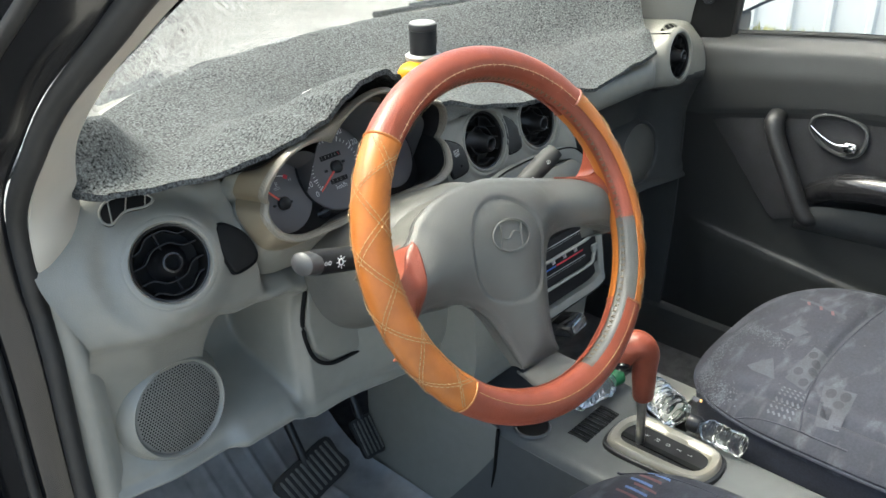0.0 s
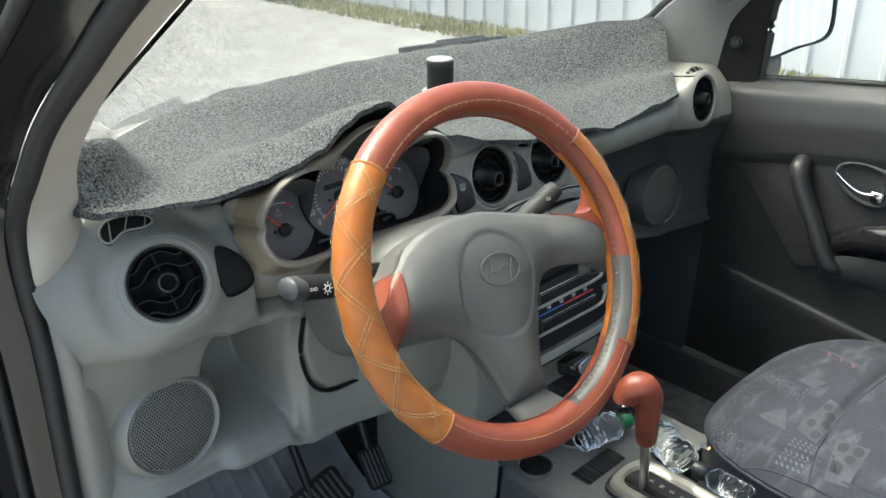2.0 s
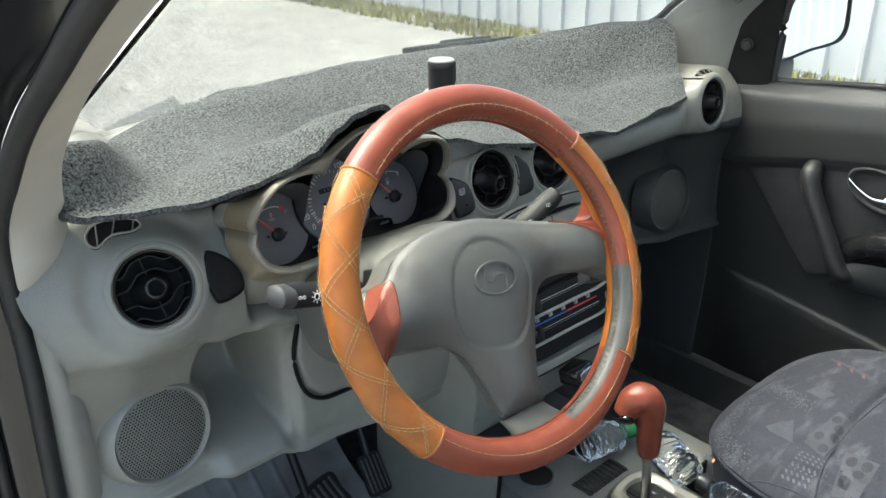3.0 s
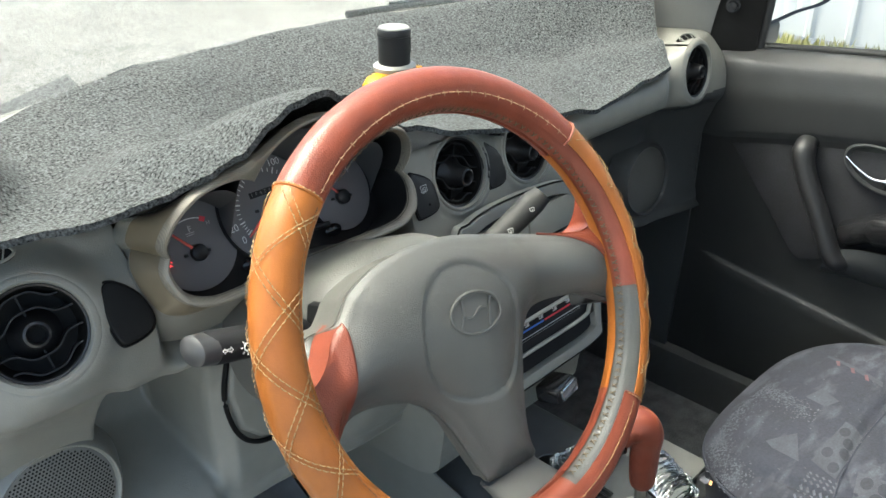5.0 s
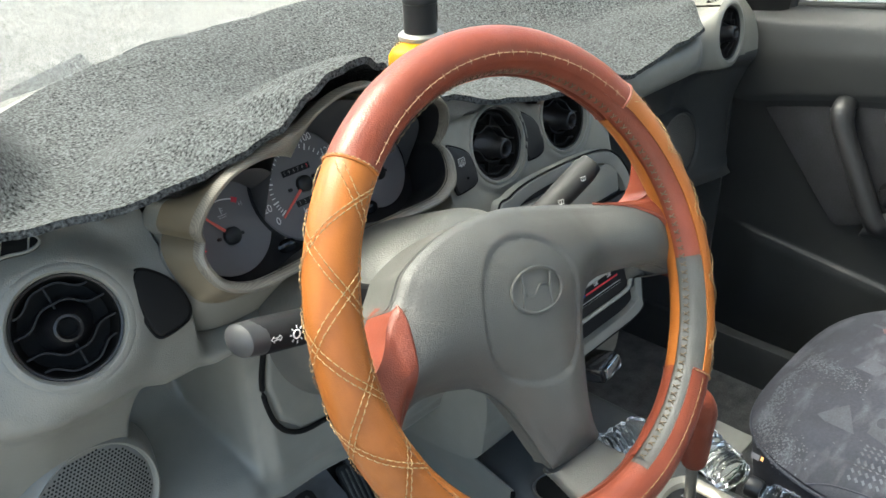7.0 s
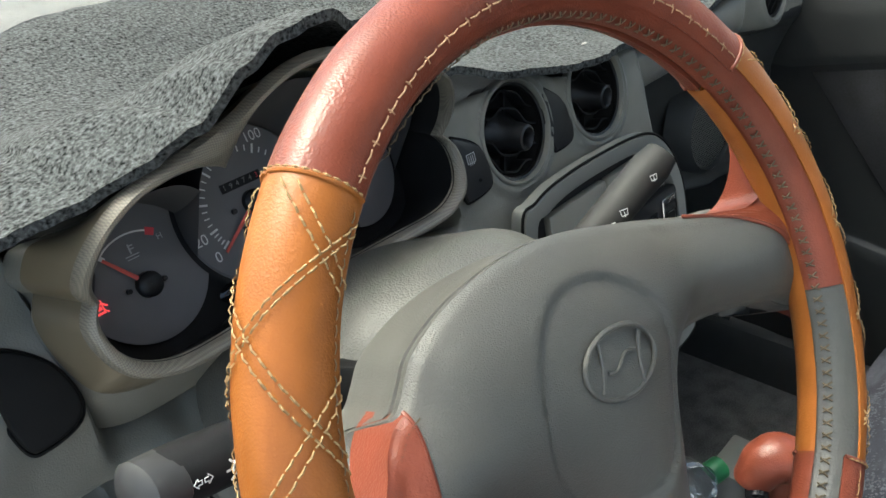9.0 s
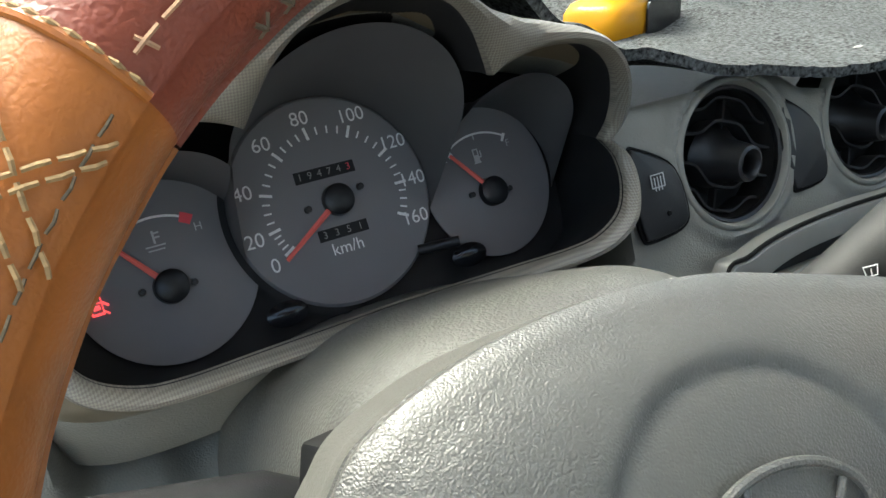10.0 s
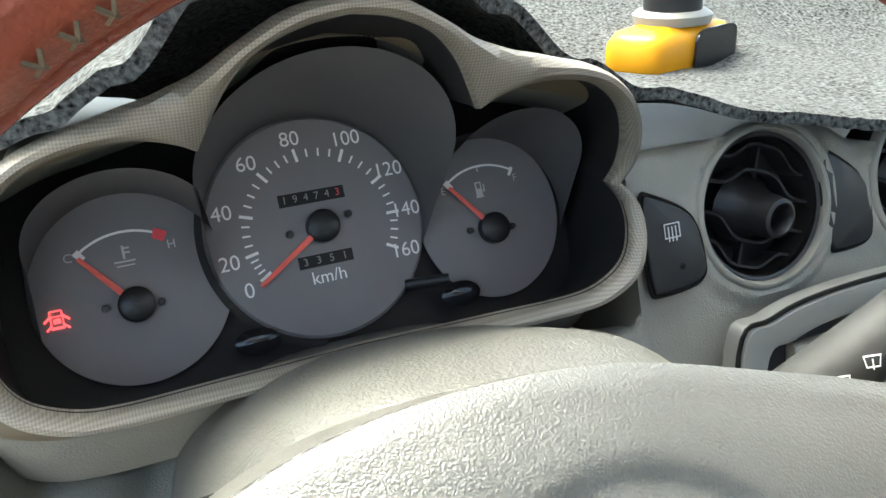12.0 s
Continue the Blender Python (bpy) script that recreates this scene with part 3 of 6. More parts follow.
def button(name, at, normal, points, material, label, rim=True, depth=0.004, dish=0.0):
    m = facing(at, normal)
    shape = soft_shape(points)
    b = part(name, plate(shape, -0.012, depth, m, 0.002, 3), material, dash, label)
    if rim:
        part("recess", tube([m @ Vector((x * 1.04, y * 1.04, 0.0005)) for x, y in shape], 0.0011, 6, True), VOID, b)
    return b


BLANK = [(-0.014, 0.024), (-0.004, 0.0265), (0.012, 0.012), (0.0185, -0.008), (0.014, -0.021), (-0.004, -0.027), (-0.014, -0.024), (-0.018, 0.0)]
button("blank_cover", (-0.4705, -0.0275, 0.948), (-0.12, -0.80, 0.58), BLANK, VOID, "black plastic blanking cover", depth=0.006)
SW = [(-0.015, 0.024), (-0.008, 0.0245), (0.012, 0.012), (0.0175, -0.008), (0.014, -0.021), (-0.010, -0.024), (-0.015, -0.020), (-0.0165, 0.0)]
heat = button("defrost_switch", (-0.1285, -0.0375, 0.950), (0, -1, 0.30), SW, BLACK, "black rear window defrost switch", depth=0.003)
CENTRE = [(-0.013, 0.026), (-0.002, 0.023), (0.014, 0.008), (0.018, -0.012), (0.013, -0.024), (-0.008, -0.026), (-0.012, -0.022), (-0.015, 0.0)]
button("hazard_blank", (-0.0115, -0.0345, 0.951), (0, -1, 0.29), CENTRE, BLACK, "black plastic switch blank between the vents", depth=0.003)
hm = facing((-0.1285, -0.0375, 0.950), (0, -1, 0.30)) @ pose(-0.001, 0.007, 0.0036)
icon = [box(-0.0065, 0.0065, 0.0045, 0.0053, 0, 0.0003), box(-0.0065, -0.0057, -0.0045, 0.0053, 0, 0.0003), box(0.0057, 0.0065, -0.0045, 0.0053, 0, 0.0003), box(-0.0065, 0.0065, -0.0053, -0.0045, 0, 0.0003)]
icon += [box(x - 0.0004, x + 0.0004, -0.0075, 0.003, 0, 0.0003) for x in (-0.003, 0, 0.003)]
part("symbol", moved(merge(*icon), hm @ Matrix.Diagonal((0.72, 0.72, 1, 1))), WHITE_DIM, heat, smooth=False)
part("tell_tale", lathe([(0.0001, 0.0008), (0.0012, 0.0008), (0.0016, 0)], 12, hm @ pose(0.004, -0.019, -0.0002)), VOID, heat)

# side demist outlet
CRESCENT = [(-0.0189, -0.0109), (-0.0187, 0.0006), (-0.0084, 0.0098), (0.0107, 0.0116), (0.0286, 0.0078), (0.0341, 0.0006), (0.0247, -0.0049), (0.0048, -0.0055), (-0.0106, -0.0155)]


def demist_outlet(at, normal, turn, size):
    """A flush crescent of slots with a thin raised lip."""
    m = facing(at, normal) @ pose(0, 0, 0, 0, 0, turn) @ Matrix.Diagonal((size, abs(size), 1, 1))
    shape = soft_shape(CRESCENT, 8)
    o = part("demist_outlet", plate(shape, -0.010, 0.0012, m), VOID, dash, "small slotted side window demist outlet")
    part("lip", tube([m @ Vector((x, y, 0.0012)) for x, y in shape], 0.0013, 8, True), GREY, o, "thin grey lip")
    for k in range(3):
        a, b = Vector(CRESCENT[2 + k]), Vector(CRESCENT[8 - k])
        part("rib", tube([m @ Vector((*a, 0.0014)), m @ Vector((*b, 0.0014))], 0.0008, 6), GREY, o)


demist_outlet((-0.5665, 0.0225, 1.0115), (-0.2, -0.72, 0.66), 0, 1.0)
demist_outlet((0.560, 0.040, 0.988), (-0.05, -0.60, 0.80), 0, -0.75)

# loudspeaker pods low at both ends
DOT_R = 0.00115


def speaker(at, normal, r, material):
    m = facing(at, normal)
    s = part("speaker", lathe([(r * 0.985, -0.004), (r, 0.001), (r * 1.04, 0.003), (r * 1.09, 0.0005), (r * 1.2, -0.014), (r * 1.32, -0.03)], 64, m), material, dash, "round perforated loudspeaker cover")
    part("grille", lathe([(0.0001, 0.001), (r * 0.5, 0.0006), (r * 0.9, -0.001), (r * 0.99, -0.003)], 48, m), SPEAKER, s)
    verts, faces = [], []
    p = 0.0036
    n = int(r / p) + 2
    for i in range(-n, n + 1):
        for j in range(-n, n + 1):
            x, y = p * (i + 0.5 * (j % 2)), p * 0.866 * j
            q = math.hypot(x, y)
            if q < r * 0.94:
                k = len(verts)
                z = 0.0013 - 0.0022 * (q / r) ** 3
                verts += [m @ Vector((x + DOT_R * math.cos(a * math.pi / 3), y + DOT_R * math.sin(a * math.pi / 3), z)) for a in range(6)]
                faces.append(tuple(range(k, k + 6)))
    # flat black dots drawn as the shade in the grille's holes
    tagged(part("perforation_shade", bm_from(verts, faces), VOID, s, smooth=False), kind="stuff")
    return s


speaker((-0.548, 0.014, 0.757), (0.04, -1, 0.12), 0.0555, GREY)
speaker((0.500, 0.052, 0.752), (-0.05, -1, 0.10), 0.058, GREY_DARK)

# cover under the column, with a dark gap round it
cover_out = [(-0.371, 0.845), (-0.380, 0.80), (-0.370, 0.752), (-0.345, 0.727), (-0.30, 0.722), (-0.18, 0.722), (-0.17, 0.85)]
knee = part("knee_cover", plate([(x, z) for x, z in cover_out], -0.02, 0.012, facing((0, 0.0, 0), (0, -1, 0)), 0.008, 3), GREY, dash, "grey access cover under the column")
part("gap", tube(smooth_line([(x - 0.003, -0.009, z - 0.002) for x, z in cover_out[:5]] + [(-0.24, -0.009, 0.72)], 6), 0.0028, 8), VOID, knee)

# felt mat over the top of the dashboard: front edge (y, z) along x
FRONT = [(-0.606, [(0.004, 1.046)]), (-0.59, [(-0.012, 1.043)]), (-0.54, [(-0.024, 1.041)]), (-0.48, [(-0.036, 1.039)]), (-0.43, [(-0.046, 1.045)]), (-0.40, [(-0.062, 1.055)]), (-0.3735, [(-0.076, 1.070)]), (-0.349, [(-0.086, 1.095)]), (-0.325, [(-0.086, 1.107)]), (-0.285, [(-0.080, 1.108)]), (-0.250, [(-0.060, 1.094)]), (-0.225, [(-0.046, 1.078)]), (-0.18, [(-0.034, 1.049)]), (-0.14, [(-0.032, 1.028)]), (-0.07, [(-0.042, 1.010)]), (0.0, [(-0.050, 0.998)]), (0.05, [(-0.054, 0.997)]), (0.12, [(-0.040, 0.986)]), (0.16, [(-0.025, 0.974)]), (0.22, [(-0.022, 0.963)]), (0.36, [(-0.016, 0.974)]), (0.40, [(-0.014, 0.977)]), (0.425, [(-0.010, 0.978)])]
FLOOR_Z = [(-0.62, [1.045]), (-0.40, [1.028]), (-0.27, [1.015]), (-0.12, [0.993]), (0.0, [1.002]), (0.09, [1.005]), (0.16, [0.985]), (0.43, [0.965])]


def felt(u, v):
    x = lerp(-0.606, 0.425, u)
    y, z = table(FRONT, x)[0]
    bow = max(0.0, 1 - (x / 0.64) ** 2)
    yb = 0.07 + 0.29 * bow ** 0.75 - 0.10 * ease((x - 0.25) / 0.18)
    # at the driver's end the mat climbs steeply to the foot of the glass
    steep = 1 - ease((x + 0.570) / 0.110)
    yb = lerp(yb, 0.060, steep)
    yy = lerp(y, yb, v)
    low = table(FLOOR_Z, x)[0]
    zt = lerp(low, z, math.exp(-(v / 0.22) ** 2))
    zt += (1.045 - low) * ease((v - 0.45) / 0.55)
    zt += max(0.0, z - low) * lerp(0.25, 0.62, ease((x + 0.42) / 0.15)) * (math.exp(-(v / lerp(0.34, 0.39, ease((x + 0.36) / 0.05))) ** 4) - math.exp(-(v / 0.22) ** 2)) * (1 if x > -0.42 else 0)
    zt -= 0.006 * math.exp(-((x + 0.47) / 0.09) ** 2) * math.exp(-((v - 0.4) / 0.22) ** 2)
    fold = 0.010 * noise.noise(Vector((x * 6, yy * 7, 1.3))) + 0.004 * noise.noise(Vector((x * 17, yy * 17, 4)))
    zt += 0.026 * math.exp(-((x + 0.39) / 0.06) ** 2) * math.exp(-((v - 0.26) / 0.2) ** 2)
    edge = 0.003 * noise.noise(Vector((x * 22, 0.5, 9))) + 0.0009 * noise.noise(Vector((x * 190, 0.5, 2)))
    zt += 0.030 * ease((u - 0.80) / 0.2) * ease(v / 0.34)
    zt = lerp(zt, z - 0.003 * ease(v / 0.2) + 0.060 * ease((v - 0.36) / 0.58), steep)
    fold *= 1 - 0.7 * steep
    x += 0.150 * min(1.0, v / 0.8) * ease((u - 0.80) / 0.2)
    return Vector((x + 0.003 * noise.noise(Vector((yy * 10, 0.3, 2))), yy + edge * (1 - v), zt + fold * min(1, v * 5) + edge * 0.6 * (1 - v)))


fm = thick(grid(felt, 400, 70), 0.006)
solid("dash_mat", fm, FELT, "grey felt mat draped over the dashboard top", "dashboard mat")

# ---- instrument cluster ----
CX, NY, NZ = -0.2986, -0.0388, 0.9892
cluster = thing("instrument_cluster", (CX, 0.0, 0.93), "three-dial instrument cluster in a champagne-coloured lobed binnacle", "instrument cluster")
# the opening (across, along): above the side notches it leans over the dials, below them it comes out again
UPPER = [[(0.003, 0.0985), (0.019, 0.0955), (0.035, 0.088), (0.046, 0.076), (0.0535, 0.062), (0.058, 0.052)], [(0.058, 0.052), (0.066, 0.0565), (0.078, 0.060), (0.095, 0.060), (0.112, 0.055), (0.126, 0.043), (0.133, 0.027), (0.1345, 0.011), (0.131, 0.0)]]
LOWER = [(0.131, 0.0), (0.1365, -0.011), (0.1355, -0.025), (0.128, -0.038), (0.113, -0.0460), (0.095, -0.0485), (0.060, -0.048), (0.0, -0.047)]
UPPER_OUT = [[(0.003, 0.1055), (0.022, 0.1025), (0.040, 0.0925), (0.054, 0.083), (0.066, 0.0775), (0.072, 0.0750)], [(0.072, 0.0750), (0.082, 0.0725), (0.094, 0.0690), (0.106, 0.0655), (0.120, 0.0585), (0.133, 0.046), (0.1415, 0.030), (0.1435, 0.013), (0.1375, 0.0)]]
LOWER_OUT = [(0.1375, 0.0), (0.1445, -0.012), (0.1435, -0.028), (0.135, -0.044), (0.117, -0.0530), (0.095, -0.0555), (0.060, -0.055), (0.0, -0.054)]


def lobed(upper, lower):
    """A closed outline from its right half; the crown is set a little to the right."""
    half = []
    for seg in upper + [lower]:
        half += smooth_line([(p[0], p[1], 0) for p in seg], 8)[:-1]
    half.append(Vector((*lower[-1], 0)))
    left = []
    for p in reversed(half[1:-1]):
        left.append((-p.x + 0.005 * ease(p.y / 0.05), p.y))
    return [(p.x, p.y) for p in half] + left


LOBES, SKIN = lobed(UPPER, LOWER), lobed(UPPER_OUT, LOWER_OUT)


def on_bezel(a, b, depth=0.0):
    """A point of the bezel's two folded planes; depth pushes it in, away from the driver."""
    if b >= 0:
        y, z = NY - 0.336 * b, NZ + 0.942 * b
    else:
        y, z = NY + 0.514 * b, NZ + 0.857 * b
    return Vector((CX + a, y + depth, z))


def edge_ring(k, depth=0.0, low=1.0):
    """From the opening (k = 0) to the outer outline (k = 1); low scales the depth below the notches."""
    return [on_bezel(lerp(x, sx, k), lerp(b, sb, k), depth * (low if b < 0 else 1)) for (x, b), (sx, sb) in zip(LOBES, SKIN)]


SPO = Vector((-0.2933, 0.0137, 0.9742))
DIAL_N = Vector((0.0117, -1, 0.4842)).normalized()
DM0 = facing(SPO, DIAL_N)


def dial_frame(x, y, lift=0.0):
    """On the dials' plane, x and y from the middle of the speedometer."""
    return DM0 @ pose(x, y, lift)


def back_ring():
    """The outline of the dial plane behind the opening, reaching lower than it."""
    out = []
    for p in edge_ring(0.0):
        v = (p.z - SPO.z) / 0.9 - 0.004
        if p.z < NZ:
            v -= 0.030 * ease((NZ - p.z) / 0.03)
        out.append(DM0 @ Vector((p.x - SPO.x, min(v, 0.064), -0.004)))
    return out


part("inner_wall", ring_loft([back_ring(), [p.lerp(q, 0.5) for p, q in zip(back_ring(), edge_ring(-0.02, 0.010, 0.35))], edge_ring(-0.02, 0.010, 0.35), edge_ring(-0.02, 0.003, 0.5)]), INK, cluster, "matt black inner wall")
part("bezel", ring_loft([edge_ring(-0.03, 0.004), edge_ring(0.0, -0.0005), edge_ring(0.18, -0.003), edge_ring(0.45, -0.0045), edge_ring(0.75, -0.0035), edge_ring(0.95, 0.0), edge_ring(1.02, 0.005)]), WEAVE, cluster, "champagne plastic bezel with a fine woven grain")


def flank(k):
    """Rings that spread to the outer side and below, and tuck in under the mat above."""
    out = []
    for p, (a, b) in zip(edge_ring(1.02, 0.005), SKIN):
        side = ease((-a - 0.06) / 0.07)
        under = ease(-b / 0.05) * lerp(0.6, 1.0, ease((-a + 0.02) / 0.06))
        above = ease((b - 0.03) / 0.03)
        out.append(p + Vector((-0.011 * side * k * (1 - 0.4 * above) + 0.006 * k * ease((a - 0.1) / 0.03), lerp(0.030, 0.018, under) * k, -0.013 * under * k ** 0.8 - 0.018 * above * k)))
    return out


part("hood", ring_loft([edge_ring(1.02, 0.005), flank(0.2), flank(0.5), flank(0.8), flank(1.0)]), GOLD, cluster, "champagne metallic flank of the binnacle")
part("pod_back", ring_loft([flank(1.0), [p + Vector((0, 0.030, -0.012 if p.z > NZ else -0.040)) for p in flank(1.0)]]), GREY, cluster, "grey foot of the binnacle on the dashboard")
part("backing_plate", ring_loft([back_ring()], True), INK, cluster)


def cowl(arc, lobe, lean, label):
    """A smoky shell that rises from a dial's upper rim to a lobe close behind the bezel."""
    n_ = 40
    up = Vector((0, -0.336, 0.942))

    def f(u, v):
        a = radians(lerp(arc[3], arc[4], u))
        p = DM0 @ Vector((arc[0] + arc[2] * math.cos(a), arc[1] + arc[2] * math.sin(a), 0.0005))
        b = radians(lerp(lobe[4], lobe[5], u))
        q = on_bezel(0, 0) + Vector((0, 0.94, 0.336)) * lean + Vector((1, 0, 0)) * (lobe[0] + lobe[2] * math.cos(b)) + up * (lobe[1] + lobe[3] * math.sin(b))
        return p.lerp(q, v)
    part("cowl", grid(f, n_, 6), DIAL_BACK, cluster, label)


cowl((-0.002, 0.0005, 0.053, 200, -20), (0.003, 0.022, 0.0565, 0.0530, 184, -4), 0.021, "smoky upper shell of the speedometer")
cowl((-0.088, -0.011, 0.0425, 200, 25), (-0.083, 0.0, 0.0375, 0.0355, 190, 35), 0.021, "smoky upper shell of the temperature dial")
cowl((0.087, -0.011, 0.040, 155, -20), (0.092, 0.0, 0.036, 0.034, 145, -10), 0.021, "smoky upper shell of the fuel dial")


def lettering(body, size, m, material, parent, name="numeral", align="CENTER"):
    cu = bpy.data.curves.new(name, "FONT")
    cu.body, cu.size, cu.align_x, cu.align_y = body, size, align, "CENTER"
    tmp = bpy.data.objects.new(name, cu)
    scene.collection.objects.link(tmp)
    bpy.context.view_layer.update()
    me = bpy.data.meshes.new_from_object(tmp.evaluated_get(bpy.context.evaluated_depsgraph_get()))
    bpy.data.objects.remove(tmp)
    bm = bmesh.new()
    bm.from_mesh(me)
    bpy.data.meshes.remove(me)
    return part(name, moved(bm, m), material, parent, smooth=False)


def arc_band(r0, r1, a0, a1, z, n=40):
    return grid(lambda u, v: (lerp(r0, r1, v) * math.cos(radians(lerp(a0, a1, u))), lerp(r0, r1, v) * math.sin(radians(lerp(a0, a1, u))), z), n, 1)


def disc(r, z, n=64):
    return lathe([(0.0001, z), (r * 0.97, z), (r, z - 0.0015), (r, z - 0.006)], n)


def needle(deg, length, tail, m, parent):
    bm = bm_from([(-tail, -0.0016, 0.003), (length, -0.0010, 0.003), (length, 0.0010, 0.003), (-tail, 0.0016, 0.003), (-tail, 0, 0.0042), (length, 0, 0.0036)], [(0, 1, 5, 4), (4, 5, 2, 3), (1, 2, 5), (0, 4, 3)])
    part("needle", moved(bm, m @ pose(0, 0, 0, 0, 0, deg)), NEEDLE, parent, "red pointer")
    part("cap", lathe([(0.0001, 0.0065), (0.0065, 0.0062), (0.0078, 0.005), (0.008, 0.0)], 28, m), BLACK, parent)


# speedometer
sm = dial_frame(0, 0, 0.002)
speedo = part("speedometer", moved(disc(0.0530, 0.0005), sm @ pose(-0.002, 0.0005, 0)), DIAL, cluster, "grey speedometer dial with white figures")
part("rim_groove", moved(arc_band(0.0530, 0.0565, 150, 262, 0.0002, 60), sm @ pose(-0.002, 0.0005, 0)), INK, speedo, "dark groove beside the dial")
# the scale is closer at its low end
FIGURES = [(-0.0394, -0.0230), (-0.0457, -0.0092), (-0.0447, 0.0139), (-0.0290, 0.0347), (-0.0067, 0.0431), (0.0202, 0.0394), (0.0379, 0.0212), (0.0426, 0.0004), (0.0381, -0.0190)]
TURNS = [math.degrees(math.atan2(y, x)) % 360 for x, y in FIGURES[:8]] + [math.degrees(math.atan2(*FIGURES[8][::-1]))]
for k, (x, y) in enumerate(FIGURES):
    lettering(str(20 * k), 0.0098, sm @ pose(x, y, 0.0009), WHITE, speedo)
for k in range(33):
    a = lerp(TURNS[k // 4], TURNS[min(8, k // 4 + 1)], k % 4 / 4)
    big = k % 4 == 0
    tick = box(0.0325 if big else 0.0338, 0.0388 if big else 0.0376, -0.0007 if big else -0.0004, 0.0007 if big else 0.0004, 0.0006, 0.0009)
    part("tick", moved(tick, sm @ pose(0, 0, 0, 0, 0, a)), WHITE, speedo, smooth=False)
lettering("km/h", 0.0085, sm @ pose(-0.0016, -0.0237, 0.0009), WHITE, speedo, "unit")
for (cx, cy, w, h, txt) in ((-0.002, 0.0148, 0.0320, 0.0060, "194743"), (-0.0015, -0.0155, 0.0265, 0.0058, "3351")):
    win = part("counter_window", moved(box(cx - w / 2, cx + w / 2, cy - h / 2, cy + h / 2, 0.0004, 0.0008), sm), INK, speedo, smooth=False)
    for i, ch in enumerate(txt):
        lettering(ch, 0.0050, sm @ pose(cx - w / 2 + w * (i + 0.55) / (len(txt) + 0.2), cy, 0.0011), DIGIT if i < 5 else RED_PRINT, win, "digit")
needle(213, 0.0405, 0.0, sm, speedo)
for x in (-0.016, 0.0135):
    part("stop_pin", lathe([(0.0001, 0.003), (0.0017, 0.0028), (0.002, 0)], 12, sm @ pose(x, 0.0035 if x > 0 else -0.001, 0)), BLACK, speedo)


def side_dial(x, y, name, label):
    m = dial_frame(x, y, 0.001)
    p = part(name, moved(disc(1.0, 0.0), m @ pose(0.0, 0.0075, 0.0003) @ Matrix.Diagonal((0.0425 if x < 0 else 0.0385, 0.0425, 0.2, 1))), DIAL, cluster, label)
    part("scale_arc", moved(arc_band(0.0320, 0.0331, 58 if x > 0 else 66, 126, 0.0007), m), WHITE, p, smooth=False)
    part("start_mark", moved(arc_band(0.0292, 0.0340, 124, 129.5, 0.0008, 6), m), WHITE, p, smooth=False)
    needle(129, 0.0310, 0.0, m, p)
    for dx, dy in ((-0.0125, 0.001), (0.0105, -0.001)):
        part("stop_pin", lathe([(0.0001, 0.003), (0.0015, 0.0028), (0.0018, 0)], 12, m @ pose(dx, dy, 0)), BLACK, p)
    return p, m


temp, tm = side_dial(-0.0880, -0.0180, "temperature_gauge", "grey coolant temperature dial")
lettering("C", 0.0055, tm @ pose(-0.0235, 0.0250, 0.0009), WHITE_DIM, temp)
lettering("H", 0.0055, tm @ pose(0.0195, 0.0232, 0.0009), WHITE_DIM, temp)
part("red_zone", moved(arc_band(0.0298, 0.0346, 57, 67, 0.0009, 8), tm), RED_PRINT, temp, smooth=False)
th = [box(-0.0005, 0.0005, -0.001, 0.005, 0, 0.0002), box(0.0005, 0.0028, 0.0034, 0.0042, 0, 0.0002), box(0.0005, 0.0028, 0.0014, 0.0022, 0, 0.0002), box(-0.0045, 0.0045, -0.0024, -0.0017, 0, 0.0002), box(-0.0038, 0.0038, -0.0042, -0.0036, 0, 0.0002)]
part("coolant_symbol", moved(merge(*th), tm @ pose(-0.0010, 0.0215, 0.0008)), WHITE_DIM, temp, smooth=False)
fuel, fu = side_dial(0.0865, -0.0175, "fuel_gauge", "grey fuel dial with its pointer on empty")
lettering("E", 0.0055, fu @ pose(-0.0222, 0.0228, 0.0009), WHITE_DIM, fuel)
lettering("F", 0.0055, fu @ pose(0.0182, 0.0232, 0.0009), WHITE_DIM, fuel)
part("end_mark", moved(arc_band(0.0292, 0.0340, 57, 60, 0.0008, 4), fu), WHITE, fuel, smooth=False)
part("middle_mark", moved(arc_band(0.0296, 0.0320, 92, 93.5, 0.0008, 3), fu), WHITE_DIM, fuel, smooth=False)
pump = [box(-0.0026, 0.0016, -0.004, -0.0032, 0, 0.0002), box(-0.0022, -0.0014, -0.0032, 0.004, 0, 0.0002), box(0.0006, 0.0012, -0.0032, 0.004, 0, 0.0002), box(-0.0022, 0.0012, 0.0033, 0.004, 0, 0.0002), box(-0.0014, 0.0006, -0.0032, 0.0006, 0, 0.0002), box(0.0012, 0.0024, -0.0012, -0.0005, 0, 0.0002), box(0.0022, 0.0028, -0.0012, 0.0026, 0, 0.0002)]
part("pump_symbol", moved(merge(*pump), fu @ pose(-0.0025, 0.0205, 0.0008)), WHITE_DIM, fuel, smooth=False)
dl = [box(-0.0021, 0.0021, 0.0030, 0.0036, 0, 0.0003), box(-0.0027, -0.0021, -0.0040, 0.0034, 0, 0.0003), box(0.0021, 0.0027, -0.0040, 0.0034, 0, 0.0003), box(-0.0027, 0.0027, -0.0046, -0.0034, 0, 0.0003), box(-0.0021, 0.0021, 0.0006, 0.0013, 0, 0.0003), box(-0.0015, 0.0015, -0.0022, 0.0000, 0, 0.0003)]
